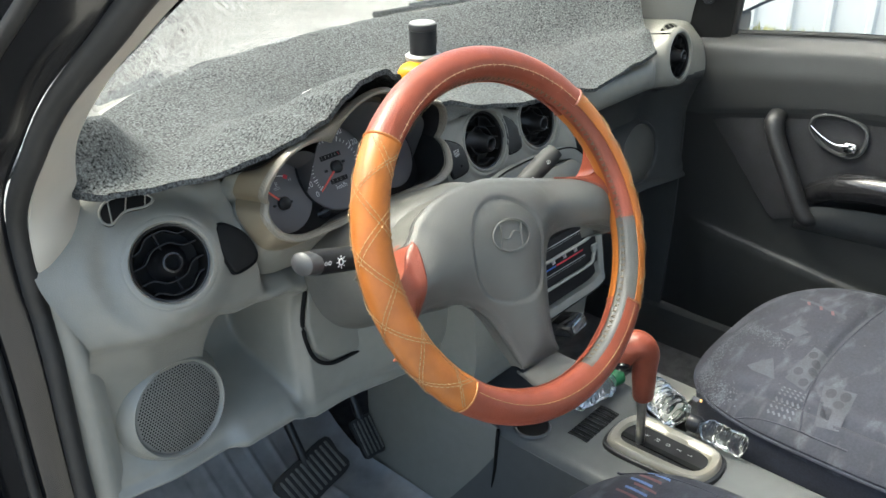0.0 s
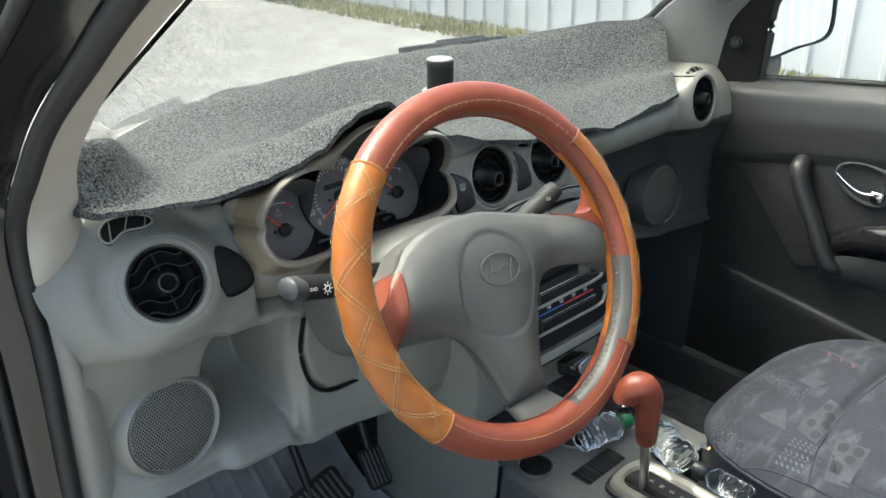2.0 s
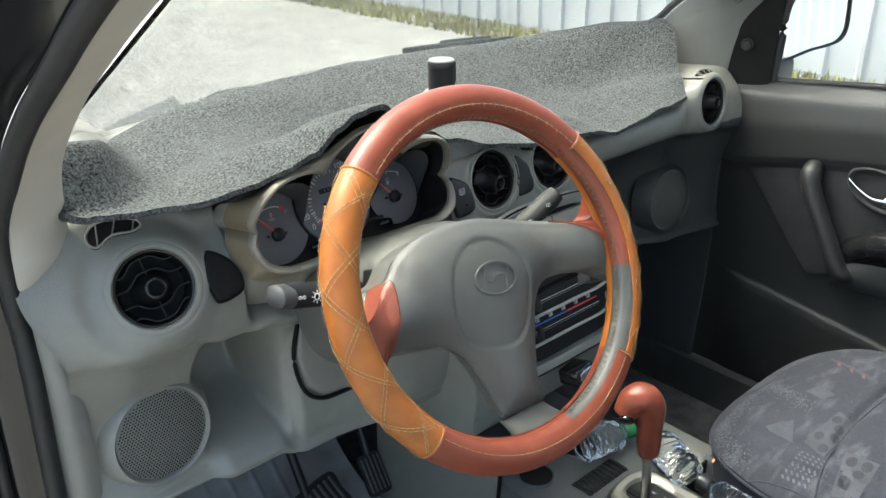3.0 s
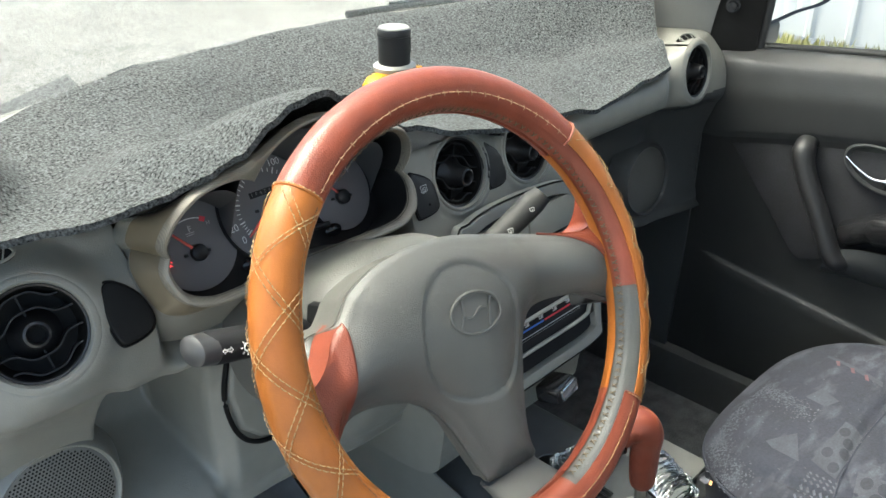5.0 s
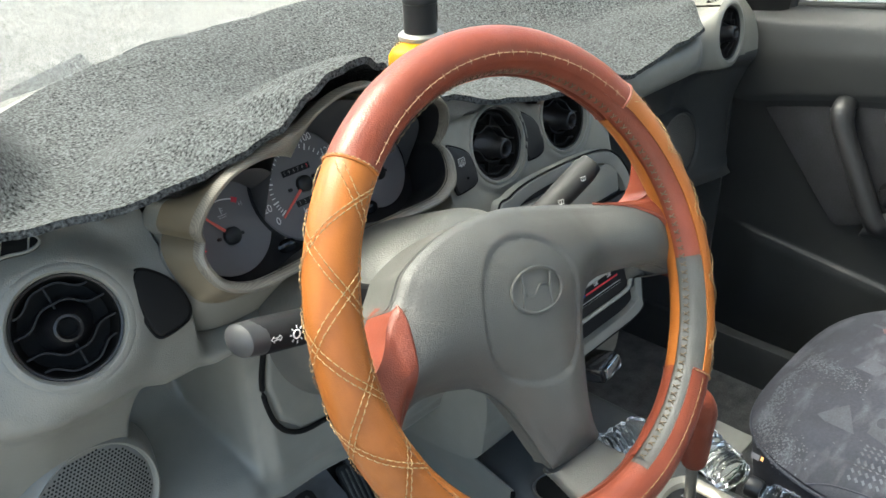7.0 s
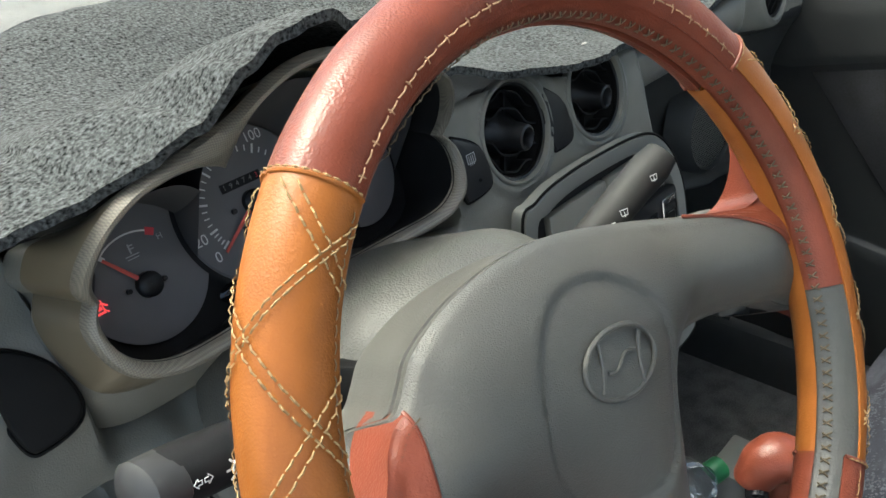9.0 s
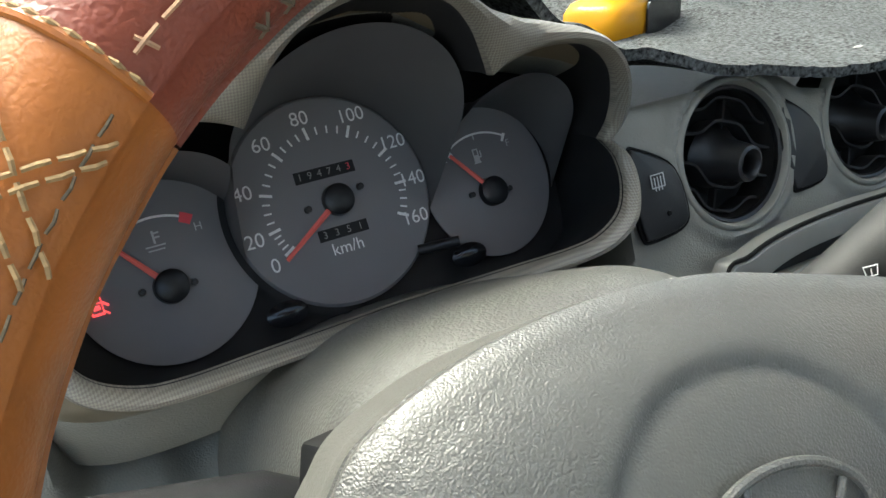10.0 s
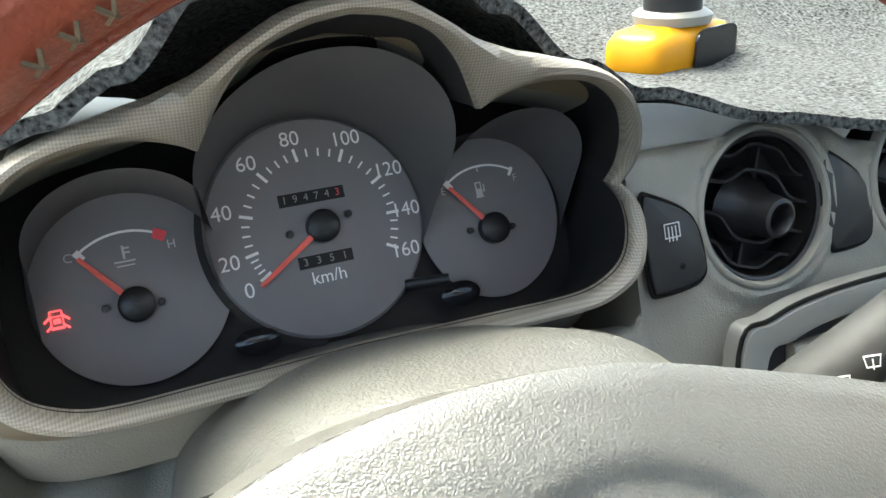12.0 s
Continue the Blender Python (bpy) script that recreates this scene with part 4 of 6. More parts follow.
dl += [moved(box(-0.0036, 0, -0.0005, 0.0005, 0, 0.0003), pose(-0.0024, 0.0012, 0, 0, 0, 40)), moved(box(0, 0.0036, -0.0005, 0.0005, 0, 0.0003), pose(0.0024, 0.0012, 0, 0, 0, -40)), moved(box(-0.0030, 0, -0.0004, 0.0004, 0, 0.0003), pose(-0.0024, -0.0028, 0, 0, 0, 40)), moved(box(0, 0.0030, -0.0004, 0.0004, 0, 0.0003), pose(0.0024, -0.0028, 0, 0, 0, -40))]
part("door_warning", moved(merge(*dl), tm @ pose(-0.0325, 0.0010, 0.0009)), LAMP_RED, temp, "lit red open-door warning lamp", smooth=False)
# trip reset rod and the smoked lens pads at the foot of the dials
part("reset_rod", tube([dial_frame(0.034, -0.036, 0.003).translation, dial_frame(0.0535, -0.0375, 0.012).translation], 0.0028, 12), BLACK, cluster, "black trip reset rod")
for x in (-0.041, 0.061):
    part("lens_foot", lathe([(0.0001, 0.0035), (0.004, 0.0031), (0.007, 0.0016), (0.009, 0.0)], 28, dial_frame(x, -0.046, 0.004) @ Matrix.Diagonal((1.15, 0.7, 1, 1))), GLOSS, cluster, "small gloss black bump")

# ---- steering wheel ----
WC = Vector((-0.3052, -0.277, 0.9809))
TILT_W, YAW_W = radians(26.87), radians(-2.47)
WN = Vector((math.sin(YAW_W), -math.cos(TILT_W) * math.cos(YAW_W), math.sin(TILT_W) * math.cos(YAW_W)))
MW = facing(WC, WN)
RIM, RT = 0.1723, 0.0180
wheel = thing("steering_wheel", WC, "grey three-spoke steering wheel in a stitched orange and red-brown leather cover", "steering wheel")


def on_rim(deg, phi, r=RT):
    """A point of the rim: deg round the wheel, phi round the tube (0 outwards, 90 to the driver, 180 inwards)."""
    a, p = radians(deg), radians(phi)
    q = RIM + r * math.cos(p)
    return Vector((q * math.cos(a), q * math.sin(a), r * math.sin(p)))


def rim_piece(d0, d1, p0, p1, r, nd, np_, full=False, wob=0.0):
    def f(u, v):
        d, p = lerp(d0, d1, u), lerp(p0, p1, v)
        return on_rim(d, p, r + wob * noise.noise(Vector((d * 0.16, p * 0.02, 3))))
    return moved(grid(f, nd, np_, wrap_v=full), MW)


part("rim", rim_piece(0, 360, 0, 360, 0.0152, 120, 20, True), CORE, wheel, "grey leather rim under the cover")
TL, UR, SR, BL = 133, 37, -46, 222
EDGE, BACK = 128, -172
PANELS = [(TL, BL, ORANGE, "orange leather panel"), (UR, TL, RED, "red-brown leather panel"), (SR, UR, ORANGE, "orange leather panel"), (BL, 360 + SR, RED, "red-brown leather panel")]
panels = []
for d0, d1, m, label in PANELS:
    def leather(u, v, d0=d0, d1=d1):
        d, p = lerp(d0 + 0.12, d1 - 0.12, u), lerp(BACK, lerp(97, 116, u) if d0 == SR else EDGE, min(1, max(0, (v - 0.05) / 0.9)))
        r = RT + 0.0003 * noise.noise(Vector((d * 0.16, p * 0.02, 3))) - (0.0028 if v < 0.04 or v > 0.96 else 0)
        return on_rim(d, p, r)
    panels.append(part("cover_panel", moved(grid(leather, 64, 40), MW), m, wheel, label))
# inner bands of the cover beside the lacing
for d0, d1, p0, m, label in ((TL, BL, EDGE - 2, ORANGE, "orange inner band"), (UR, TL, EDGE - 2, RED, "red-brown inner band"), (-13, UR, 95, RED, "red-brown inner band"), (SR, -13.2, 95, CORE, "bare grey leather inner band"), (-78, SR, 112, CORE, "bare grey leather inner band"), (BL, 279.8, EDGE - 2, RED, "red-brown inner band")):
    part("inner_band", rim_piece(d0, d1, p0, 181, RT - 0.0011, 60, 14, wob=0.0004), m, wheel, label)

for d0, d1, m in ((SR, UR, ORANGE), (-78, SR, RED)):
    part("back_edge", rim_piece(d0, d1, 176, 214, RT + 0.0004, 60, 10, wob=0.0004), m, wheel, "turned leather edge behind the inner band")


def thread(points, r=0.00043, dash=0.0042, gap=0.0009, lift=0.0001, centre=None):
    """Short raised stitches along a line of points on the rim, in wheel coordinates."""
    verts, faces = [], []
    acc, start = 0.0, None
    pts = [Vector(p) for p in points]
    seglen = [(b - a).length for a, b in zip(pts, pts[1:])]
    total = sum(seglen)
    s = 0.0

    def at(q):
        k = 0
        while k < len(seglen) - 1 and q > seglen[k]:
            q -= seglen[k]
            k += 1
        return pts[k].lerp(pts[k + 1], min(1, q / max(1e-9, seglen[k])))
    rnd = random.Random(int(total * 1e6))
    while s + dash < total:
        a, b = at(s), at(s + dash)
        t = (b - a).normalized()
        c = (a + b) / 2
        ax = Vector((c.x, c.y, 0)).normalized() * RIM
        nrm = (c - ax).normalized()
        side = t.cross(nrm)
        i = len(verts)
        j = rnd.uniform(-0.0002, 0.0002)
        mid = c + nrm * (lift + r * 1.6) + side * j
        verts += [a - side * r, a + side * r, a + nrm * r, b - side * r, b + side * r, b + nrm * r, mid - side * r * 1.1, mid + side * r * 1.1, mid + nrm * r * 0.8]
        faces += [(i, i + 6, i + 8, i + 2), (i + 1, i + 2, i + 8, i + 7), (i + 6, i + 3, i + 5, i + 8), (i + 7, i + 8, i + 5, i + 4)]
        s += dash + gap
    return verts, faces


def stitch_part(lines, material, parent, label, **kw):
    verts, faces = [], []
    for ln in lines:
        v, f = thread(ln, **kw)
        k = len(verts)
        verts += [MW @ p for p in v]
        faces += [tuple(i + k for i in q) for q in f]
    return tagged(part("stitching", bm_from(verts, faces), material, parent, label, smooth=False), kind="stuff")


STEP = 18.6
for pan, (d0, d1) in zip((panels[0], panels[2]), ((TL, BL), (SR, UR))):
    lines = []
    base = d0 + 3
    rnd = random.Random(d0 * 7 + 3)
    for k in range(-3, 7):
        for sgn in (1, -1):
            for off in (-0.75, 0.75):
                pts = []
                wob = rnd.uniform(-0.8, 0.8)
                for q in range(61):
                    phi = lerp(-95, 98 if d0 == SR else 126, q / 60)
                    d = base + k * STEP + sgn * (phi - 51) / 76 * STEP / 2 + off + wob + (STEP / 2 if sgn < 0 else 0)
                    if d0 + 0.8 < d < d1 - 0.8:
                        pts.append(on_rim(d, phi, RT + 0.0007))
                    elif pts:
                        if len(pts) > 4:
                            lines.append(pts)
                        pts = []
                if len(pts) > 4:
                    lines.append(pts)
    stitch_part(lines, THREAD, pan, "tan diamond stitching")
# seams across the rim and along the red panels
for k, d in enumerate((TL, UR, SR, BL)):
    stitch_part([[on_rim(d + o, lerp(-100, 126, q / 30), RT + 0.0006) for q in range(31)] for o in (-0.25,)], THREAD, panels[k], "tan cross seam", dash=0.003, gap=0.0006)
    part("seam_lip", moved(tube([on_rim(d, lerp(-140, 126, q / 30), RT + 0.0001) for q in range(31)], 0.0011, 8), MW), ORANGE if k in (0, 3) else RED, panels[k])
for pan, d0, d1 in ((panels[1], UR, TL), (panels[3], BL, 360 + SR)):
    pts = [on_rim(lerp(d0 + 1, d1 - 1, q / 80), 108 if pan is panels[1] else 96, RT + 0.0006) for q in range(81)]
    stitch_part([pts], THREAD if pan is panels[3] else THREAD_PALE, pan, "long row of tan stitches", dash=0.006, gap=0.0012, r=0.0004)
    marks = []
    for q in range(3, 80, 4):
        d = lerp(d0 + 1, d1 - 1, q / 80)
        marks.append([on_rim(d + 0.2, 103, RT + 0.0006), on_rim(d - 0.3, 117, RT + 0.0006)])
    if pan is panels[1]:
        stitch_part(marks, THREAD_PALE, pan, "short cross stitches", dash=0.0042, gap=0.0005, r=0.0004)
lace = []
for k in range(82):
    d = lerp(-78, 126, k / 82)
    lace.append([on_rim(d, 150, RT - 0.0002), on_rim(d + 1.3, 169, RT - 0.0002)])
    lace.append([on_rim(d + 1.3, 150, RT - 0.0002), on_rim(d, 169, RT - 0.0002)])
tagged(stitch_part(lace, THREAD_DARK, wheel, "dark cross lacing along the inside of the rim", dash=0.0056, gap=0.0004, r=0.00050), kind="stuff")
left_line = [[on_rim(lerp(TL + 2, BL - 2, q / 70), 116, RT + 0.0003) for q in range(71)]]
stitch_part(left_line, THREAD_DARK, wheel, "dark seam along the inner side", dash=0.004, gap=0.0014, r=0.0003)

RIGHT_EDGE = [(0.006, 0.0605), (0.030, 0.0570), (0.064, 0.0472), (0.086, 0.0405), (0.111, 0.0312), (0.132, 0.0235), (0.147, 0.0198), (0.156, 0.0215), (0.160, 0.030), (0.163, 0.043), (0.168, 0.055), (0.172, 0.0), (0.163, -0.064), (0.157, -0.052), (0.152, -0.042), (0.140, -0.0345), (0.117, -0.0285), (0.097, -0.0268), (0.083, -0.031), (0.070, -0.046), (0.061, -0.066), (0.053, -0.090), (0.047, -0.115), (0.0455, -0.133), (0.0455, -0.1465), (0.018, -0.1475)]
LEFT_EDGE = [(-0.0105, -0.1435), (-0.0150, -0.130), (-0.0205, -0.114), (-0.0305, -0.087), (-0.043, -0.066), (-0.060, -0.052), (-0.084, -0.0420), (-0.104, -0.0382), (-0.118, -0.0405), (-0.130, -0.050), (-0.142, -0.060), (-0.165, -0.04), (-0.160, -0.004), (-0.140, 0.002), (-0.1225, 0.010), (-0.1105, 0.0195), (-0.104, 0.0255), (-0.0965, 0.0305), (-0.090, 0.037), (-0.079, 0.0470), (-0.053, 0.0565), (-0.023, 0.0608)]
OUT = RIGHT_EDGE + LEFT_EDGE
OUTLINE = soft_shape(OUT, 5)


OA = np.array(OUTLINE)
SPAN = np.sqrt(((np.roll(OA, -1, 0) - OA) ** 2).sum(1))


def edge_distance(x, y):
    a, b = OA, np.roll(OA, -1, 0)
    e = b - a
    w = np.array([x, y]) - a
    t = np.clip((w * e).sum(1) / (e * e).sum(1), 0, 1)
    q = w - e * t[:, None]
    d2 = (q * q).sum(1)
    near = math.sqrt(float(d2.min()))
    soft = float((SPAN / np.maximum(d2, 1e-10) ** 2.5).sum()) ** -0.25 * 0.90
    return min(near, soft) if near < 0.002 else lerp(near, soft, min(1.0, (near - 0.002) / 0.006))


def pad_height(x, y):
    sd = edge_distance(x, y)
    out = ease((x - 0.085) / 0.06)
    h = -0.041 + 0.025 * out + lerp(0.034, 0.020, out) * (1 - math.exp(-sd / lerp(0.024, 0.010, out)))
    q = math.hypot((x - 0.004) / 0.050, (y + 0.017) / 0.054)
    h += -0.0022 * (1 - ease((q - 0.92) / 0.12)) - 0.0022 * math.exp(-((q - 1.0) / 0.04) ** 2)
    h += 0.002 * (1 - min(1, q * q))
    return h - 0.06 * max(0, -0.07 - y)


TOP = smooth_line([(x, y, 0) for x, y in [(-0.172, -0.006)] + LEFT_EDGE[13:] + RIGHT_EDGE[:7] + [(0.170, 0.0175)]], 10)
LOW = smooth_line([(x, y, 0) for x, y in [(-0.172, -0.075), (-0.142, -0.060), (-0.130, -0.050), (-0.118, -0.0405), (-0.104, -0.0382), (-0.084, -0.042), (-0.062, -0.050)]], 10)
LOW += smooth_line([(x, y, 0) for x, y in [(0.0675, -0.050), (0.072, -0.043), (0.083, -0.031), (0.097, -0.0268), (0.117, -0.0285), (0.140, -0.0345), (0.152, -0.042), (0.170, -0.058)]], 10)
SIDE = [(-0.147, -0.0095, 0.0455), (-0.143, -0.0108, 0.0455), (-0.130, -0.0150, 0.0455), (-0.115, -0.0203, 0.047), (-0.090, -0.0293, 0.053), (-0.070, -0.0405, 0.0595), (-0.06, -0.050, 0.0635), (-0.050, -0.062, 0.0675)]


def pad_sheet():
    """The pad's face: a body between its upper and lower edge, and the spoke below."""
    xs = [lerp(-0.126, 0.165, k / 150) for k in range(151)]
    tx, ty = [p.x for p in TOP], [p.y for p in TOP]
    lx, ly = [p.x for p in LOW], [p.y for p in LOW]
    verts, faces = [], []
    rows = 44
    for x in xs:
        hi, lo = float(np.interp(x, tx, ty)), float(np.interp(x, lx, ly))
        for j in range(rows + 1):
            t = j / rows
            y = lerp(hi, lo, t)
            under = max(ease((float(np.interp(-y, [-0.0285, -0.020, -0.003, 0.018, 0.034, 0.049], [-0.0965, -0.0975, -0.1035, -0.112, -0.120, -0.131])) - 0.003 - x) / 0.008), ease((x - 0.003 - float(np.interp(-y, [-0.0312, -0.0197, -0.003, 0.013, 0.028, 0.040], [0.111, 0.132, 0.148, 0.157, 0.160, 0.158]))) / 0.005))
            verts.append((x, y, pad_height(x, y) - 0.034 * under))
    for i in range(150):
        for j in range(rows):
            a = i * (rows + 1) + j
            faces.append((a, a + 1, a + rows + 2, a + rows + 1))
    inner = [k for k in range(151) if -0.062 <= xs[k] <= 0.0675]
    sy, sl, sr = [q[0] for q in SIDE], [q[1] for q in SIDE], [q[2] for q in SIDE]
    x0, x1 = xs[inner[0]], xs[inner[-1]]
    prev = [k * (rows + 1) + rows for k in inner]
    for j in range(1, 41):
        y = lerp(-0.050, -0.147, j / 40)
        a, b = float(np.interp(y, sy, sl)), float(np.interp(y, sy, sr))
        row = []
        for k in inner:
            s_ = (xs[k] - x0) / (x1 - x0)
            x = lerp(a, b, s_)
            yy = y + 0.003 * ease(j / 40) * (2 * s_ - 1) ** 2 if j == 40 else y
            row.append(len(verts))
            verts.append((x, yy, pad_height(x, yy)))
        for q in range(len(inner) - 1):
            faces.append((prev[q], row[q], row[q + 1], prev[q + 1]))
        prev = row
    return bm_from(verts, faces)


def add_skirt(bm, steps):
    """Carries the sheet's free edges back in small steps (inset towards the middle, drop)."""
    for inset, drop in steps:
        edges = [e for e in bm.edges if len(e.link_faces) == 1]
        made = bmesh.ops.extrude_edge_only(bm, edges=edges)["geom"]
        for v in made:
            if isinstance(v, bmesh.types.BMVert):
                r = math.hypot(v.co.x, v.co.y)
                less = lerp(1.0, 0.4, ease((-0.01 - v.co.y) / 0.03))
                v.co = Vector((v.co.x * (1 - inset / r), v.co.y * (1 - inset / r), v.co.z + drop * less))
    return bm


pad_bm = add_skirt(pad_sheet(), ((0.0006, -0.004), (0.0016, -0.0008), (0.0, -0.001), (-0.0016, -0.0008), (0.0006, -0.008), (0.003, -0.012), (0.001, -0.022)))
hub = part("hub_pad", moved(pad_bm, MW), PAD, wheel, "grained grey vinyl centre pad")
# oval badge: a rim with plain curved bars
EM = MW @ pose(0.0065, -0.003, pad_height(0.0065, -0.003) + 0.0002, 0, 0, -8.5)
ell = [(0.0255 * math.cos(radians(a)), 0.0165 * math.sin(radians(a))) for a in range(0, 360, 6)]
badge = part("badge", tube([EM @ Vector((x, y, 0)) for x, y in ell], 0.0014, 8, True), PAD, hub, "moulded oval badge in the pad")
for pts in ([(-0.012, 0.0135), (-0.0135, 0.0), (-0.017, -0.010)], [(0.017, 0.010), (0.0135, 0.0), (0.012, -0.0135)], [(-0.011, -0.002), (-0.004, -0.003), (0.004, 0.003), (0.011, 0.002)]):
    part("bar", tube([EM @ p for p in smooth_line([(x, y, 0.0) for x, y in pts], 6)], 0.0011, 8), PAD, badge)


# leather over the outer spokes: a patch between its seam, its two free edges and the rim
def along(points):
    line = smooth_line([(x, y, 0) for x, y in points], 12)

    def at(s):
        k = s * (len(line) - 1)
        i = min(int(k), len(line) - 2)
        return line[i].lerp(line[i + 1], k - i)
    return at


def spoke_cover(seam, top, bottom, at_rim):
    S, T, B = along(seam), along(top), along(bottom)
    E = along([T(1).xy, T(1).lerp(B(1), 0.5).xy, B(1).xy])

    def f(u, v):
        j = round(v * 48)
        w = min(1.0, max(0.0, (j - 8) / 32))
        r = T(u) * (1 - w) + B(u) * w + S(w) * (1 - u) + E(w) * u - (T(0) * (1 - w) * (1 - u) + T(1) * (1 - w) * u + B(0) * w * (1 - u) + B(1) * w * u)
        k = (8 - j if j < 8 else j - 40 if j > 40 else 0) / 8
        rim = ease((u - 0.35) / 0.55)
        h = max(pad_height(r.x, r.y), -0.043) + 0.0026 * ease(u / 0.06 + 0.2)
        h = lerp(h, at_rim, rim)
        return Vector((r.x, r.y, h - 0.028 * k))
    cover = part("spoke_cover", moved(grid(f, 96, 48), MW), RED, wheel, "red-brown leather over the spoke")
    line = [MW @ Vector((S(k / 40).x, S(k / 40).y, max(pad_height(S(k / 40).x, S(k / 40).y), -0.043) + 0.0006)) for k in range(41)]
    part("seam_lip", tube(line, 0.0011, 8), RED, cover, "rolled edge of the leather")
    return cover


spoke_cover([(0.111, 0.0312), (0.132, 0.0197), (0.148, 0.003), (0.157, -0.013), (0.160, -0.028), (0.158, -0.040)], [(0.111, 0.0312), (0.132, 0.0237), (0.147, 0.0200), (0.156, 0.0225), (0.160, 0.031), (0.164, 0.045), (0.168, 0.058)], [(0.158, -0.040), (0.161, -0.046), (0.164, -0.052), (0.168, -0.060)], 0.004)
left_edge = [(-0.0965, 0.0285), (-0.104, 0.0250), (-0.1105, 0.0190), (-0.1225, 0.0095), (-0.140, 0.001), (-0.162, -0.005)]
left_cover = spoke_cover([(-0.0965, 0.0285), (-0.0975, 0.020), (-0.1035, 0.003), (-0.112, -0.018), (-0.120, -0.034), (-0.131, -0.049)], left_edge, [(-0.131, -0.049), (-0.137, -0.055), (-0.145, -0.061), (-0.160, -0.068)], -0.018)
edge_l = smooth_line([(x + 0.002, y - 0.0035, 0) for x, y in left_edge[:5]], 10)
stitch_part([[Vector((p.x, p.y, lerp(max(pad_height(p.x, p.y), -0.043), -0.018, ease((-0.118 - p.x) / 0.04)) + 0.003)) for p in edge_l]], THREAD_DARK, left_cover, "dark stitches along the leather edge", dash=0.0036, gap=0.001)


def lower_spoke(u, v):
    """A rounded collar that carries the lower spoke into the rim."""
    a = math.pi * lerp(-0.12, 1.12, u)
    c, k = math.cos(a), math.sin(a)
    half = lerp(0.0285, 0.0345, ease(v))
    mid = lerp(0.0172, 0.0145, v)
    y = lerp(-0.1440, -0.1700, v) - 0.004 * c * c * (1 - v)
    base = lerp(pad_height(0.017, -0.138) - 0.016, -0.012, v)
    return MW @ Vector((mid - half * c, y, base + 0.0125 * math.copysign(abs(k) ** 0.6, k)))


part("lower_spoke", thick(grid(lower_spoke, 32, 12), 0.003), PAD, wheel, "grey collar between pad and rim")
part("boss", moved(lathe([(0.046, -0.052), (0.046, -0.07), (0.042, -0.085)], 40), MW), GREY_DARK, wheel)

# ---- steering column ----
column = thing("steering_column", (CX, -0.1, 0.9), "grey plastic steering column shroud", "steering column")


def shroud(u, v):
    a = 2 * math.pi * u
    c, sn = math.cos(a), math.sin(a)
    nose = ease(min(1, v / 0.34))
    w = lerp(0.082, 0.100, v) * lerp(0.62, 1, nose)
    up, down = lerp(0.064, 0.071, v) * lerp(0.55, 1, nose), lerp(0.06, 0.075, v) * lerp(0.7, 1, nose)
    x = w * math.copysign(abs(c) ** 0.72, c)
    y = (up if sn > 0 else down) * math.copysign(abs(sn) ** 0.85, sn)
    return Vector((x + 0.008, y, lerp(-0.048, -0.27, v)))


part("shroud", moved(grid(shroud, 72, 30, wrap_u=True), MW), SHROUD, column, "grey grained plastic shroud")


def stalk(root, tip, r0, r1, cap, label):
    root, tip = Vector(root), Vector(tip)
    line = [root.lerp(tip, k / 12) for k in range(13)]
    rr = [r0 * 0.55, r0 * 0.6, r0 * 0.7] + [lerp(r0, r1, k / 9) for k in range(8)] + [r1 * 0.97, r1 * 0.80]
    s = thing("control_stalk", root, label, "control stalk")
    # the stalk without an end knob takes the lightened colour
    part("arm", tube(line, rr, 20, flat=0.82), STALK if cap else STALK_LIT, s)
    d = (tip - root).normalized()
    if cap:
        part("end_knob", tube([tip - d * 0.012, tip - d * 0.010, tip + d * 0.004, tip + d * 0.008], [r1 * 0.9, r1 * 1.02, r1 * 0.95, r1 * 0.55], 20, flat=0.74), STALK_GREY, s, "grey twist knob")
    return s, root, tip


ls, lr, lt = stalk((-0.362, -0.156, 0.940), (-0.485, -0.167, 0.980), 0.0145, 0.0155, True, "black light and indicator stalk with a grey end knob")
rs, rr_, rt_ = stalk((-0.215, -0.163, 0.925), (-0.120, -0.190, 0.994), 0.0125, 0.0140, False, "black wiper control stalk with white symbols, lightened to look lit")
part("slot_box", moved(box(-0.012, 0.012, -0.018, 0.014, -0.016, 0.004, 0.002), facing((-0.374, -0.168, 0.955), (-0.75, -0.55, 0.35))), VOID, ls, "dark slot in the shroud")


def mark(parent, at, normal, size, kind, twist=0):
    m = facing(at, normal) @ pose(0, 0, 0, 0, 0, twist)
    if kind == "lamp":
        bms = [moved(tube([(size * 0.45 * math.cos(k * 0.5236), size * 0.45 * math.sin(k * 0.5236), 0) for k in range(12)], size * 0.09, 5, True), m)]
        bms += [moved(box(size * 0.65, size * 0.95, -size * 0.07, size * 0.07, 0, 0.0002), m @ pose(0, 0, 0, 0, 0, 45 * k)) for k in range(8)]
    elif kind == "arrows":
        bms = []
        for sg in (-1, 1):
            pts = [(0.2, 0.25), (0.75, 0.25), (0.75, 0.6), (1.4, 0), (0.75, -0.6), (0.75, -0.25), (0.2, -0.25)]
            bms.append(moved(tube([(sg * x * size, y * size, 0) for x, y in pts], size * 0.08, 5, True), m))
    else:
        pts = [(-0.8, 0.5), (0.8, 0.5), (0.6, -0.6), (-0.6, -0.6)]
        bms = [moved(tube([(x * size, y * size, 0) for x, y in pts], size * 0.09, 5, True), m), moved(box(-0.05 * size, 0.05 * size, -0.9 * size, 0.2 * size, 0, 0.0002), m)]
    part("symbol", merge(*bms), WHITE, parent, smooth=False)


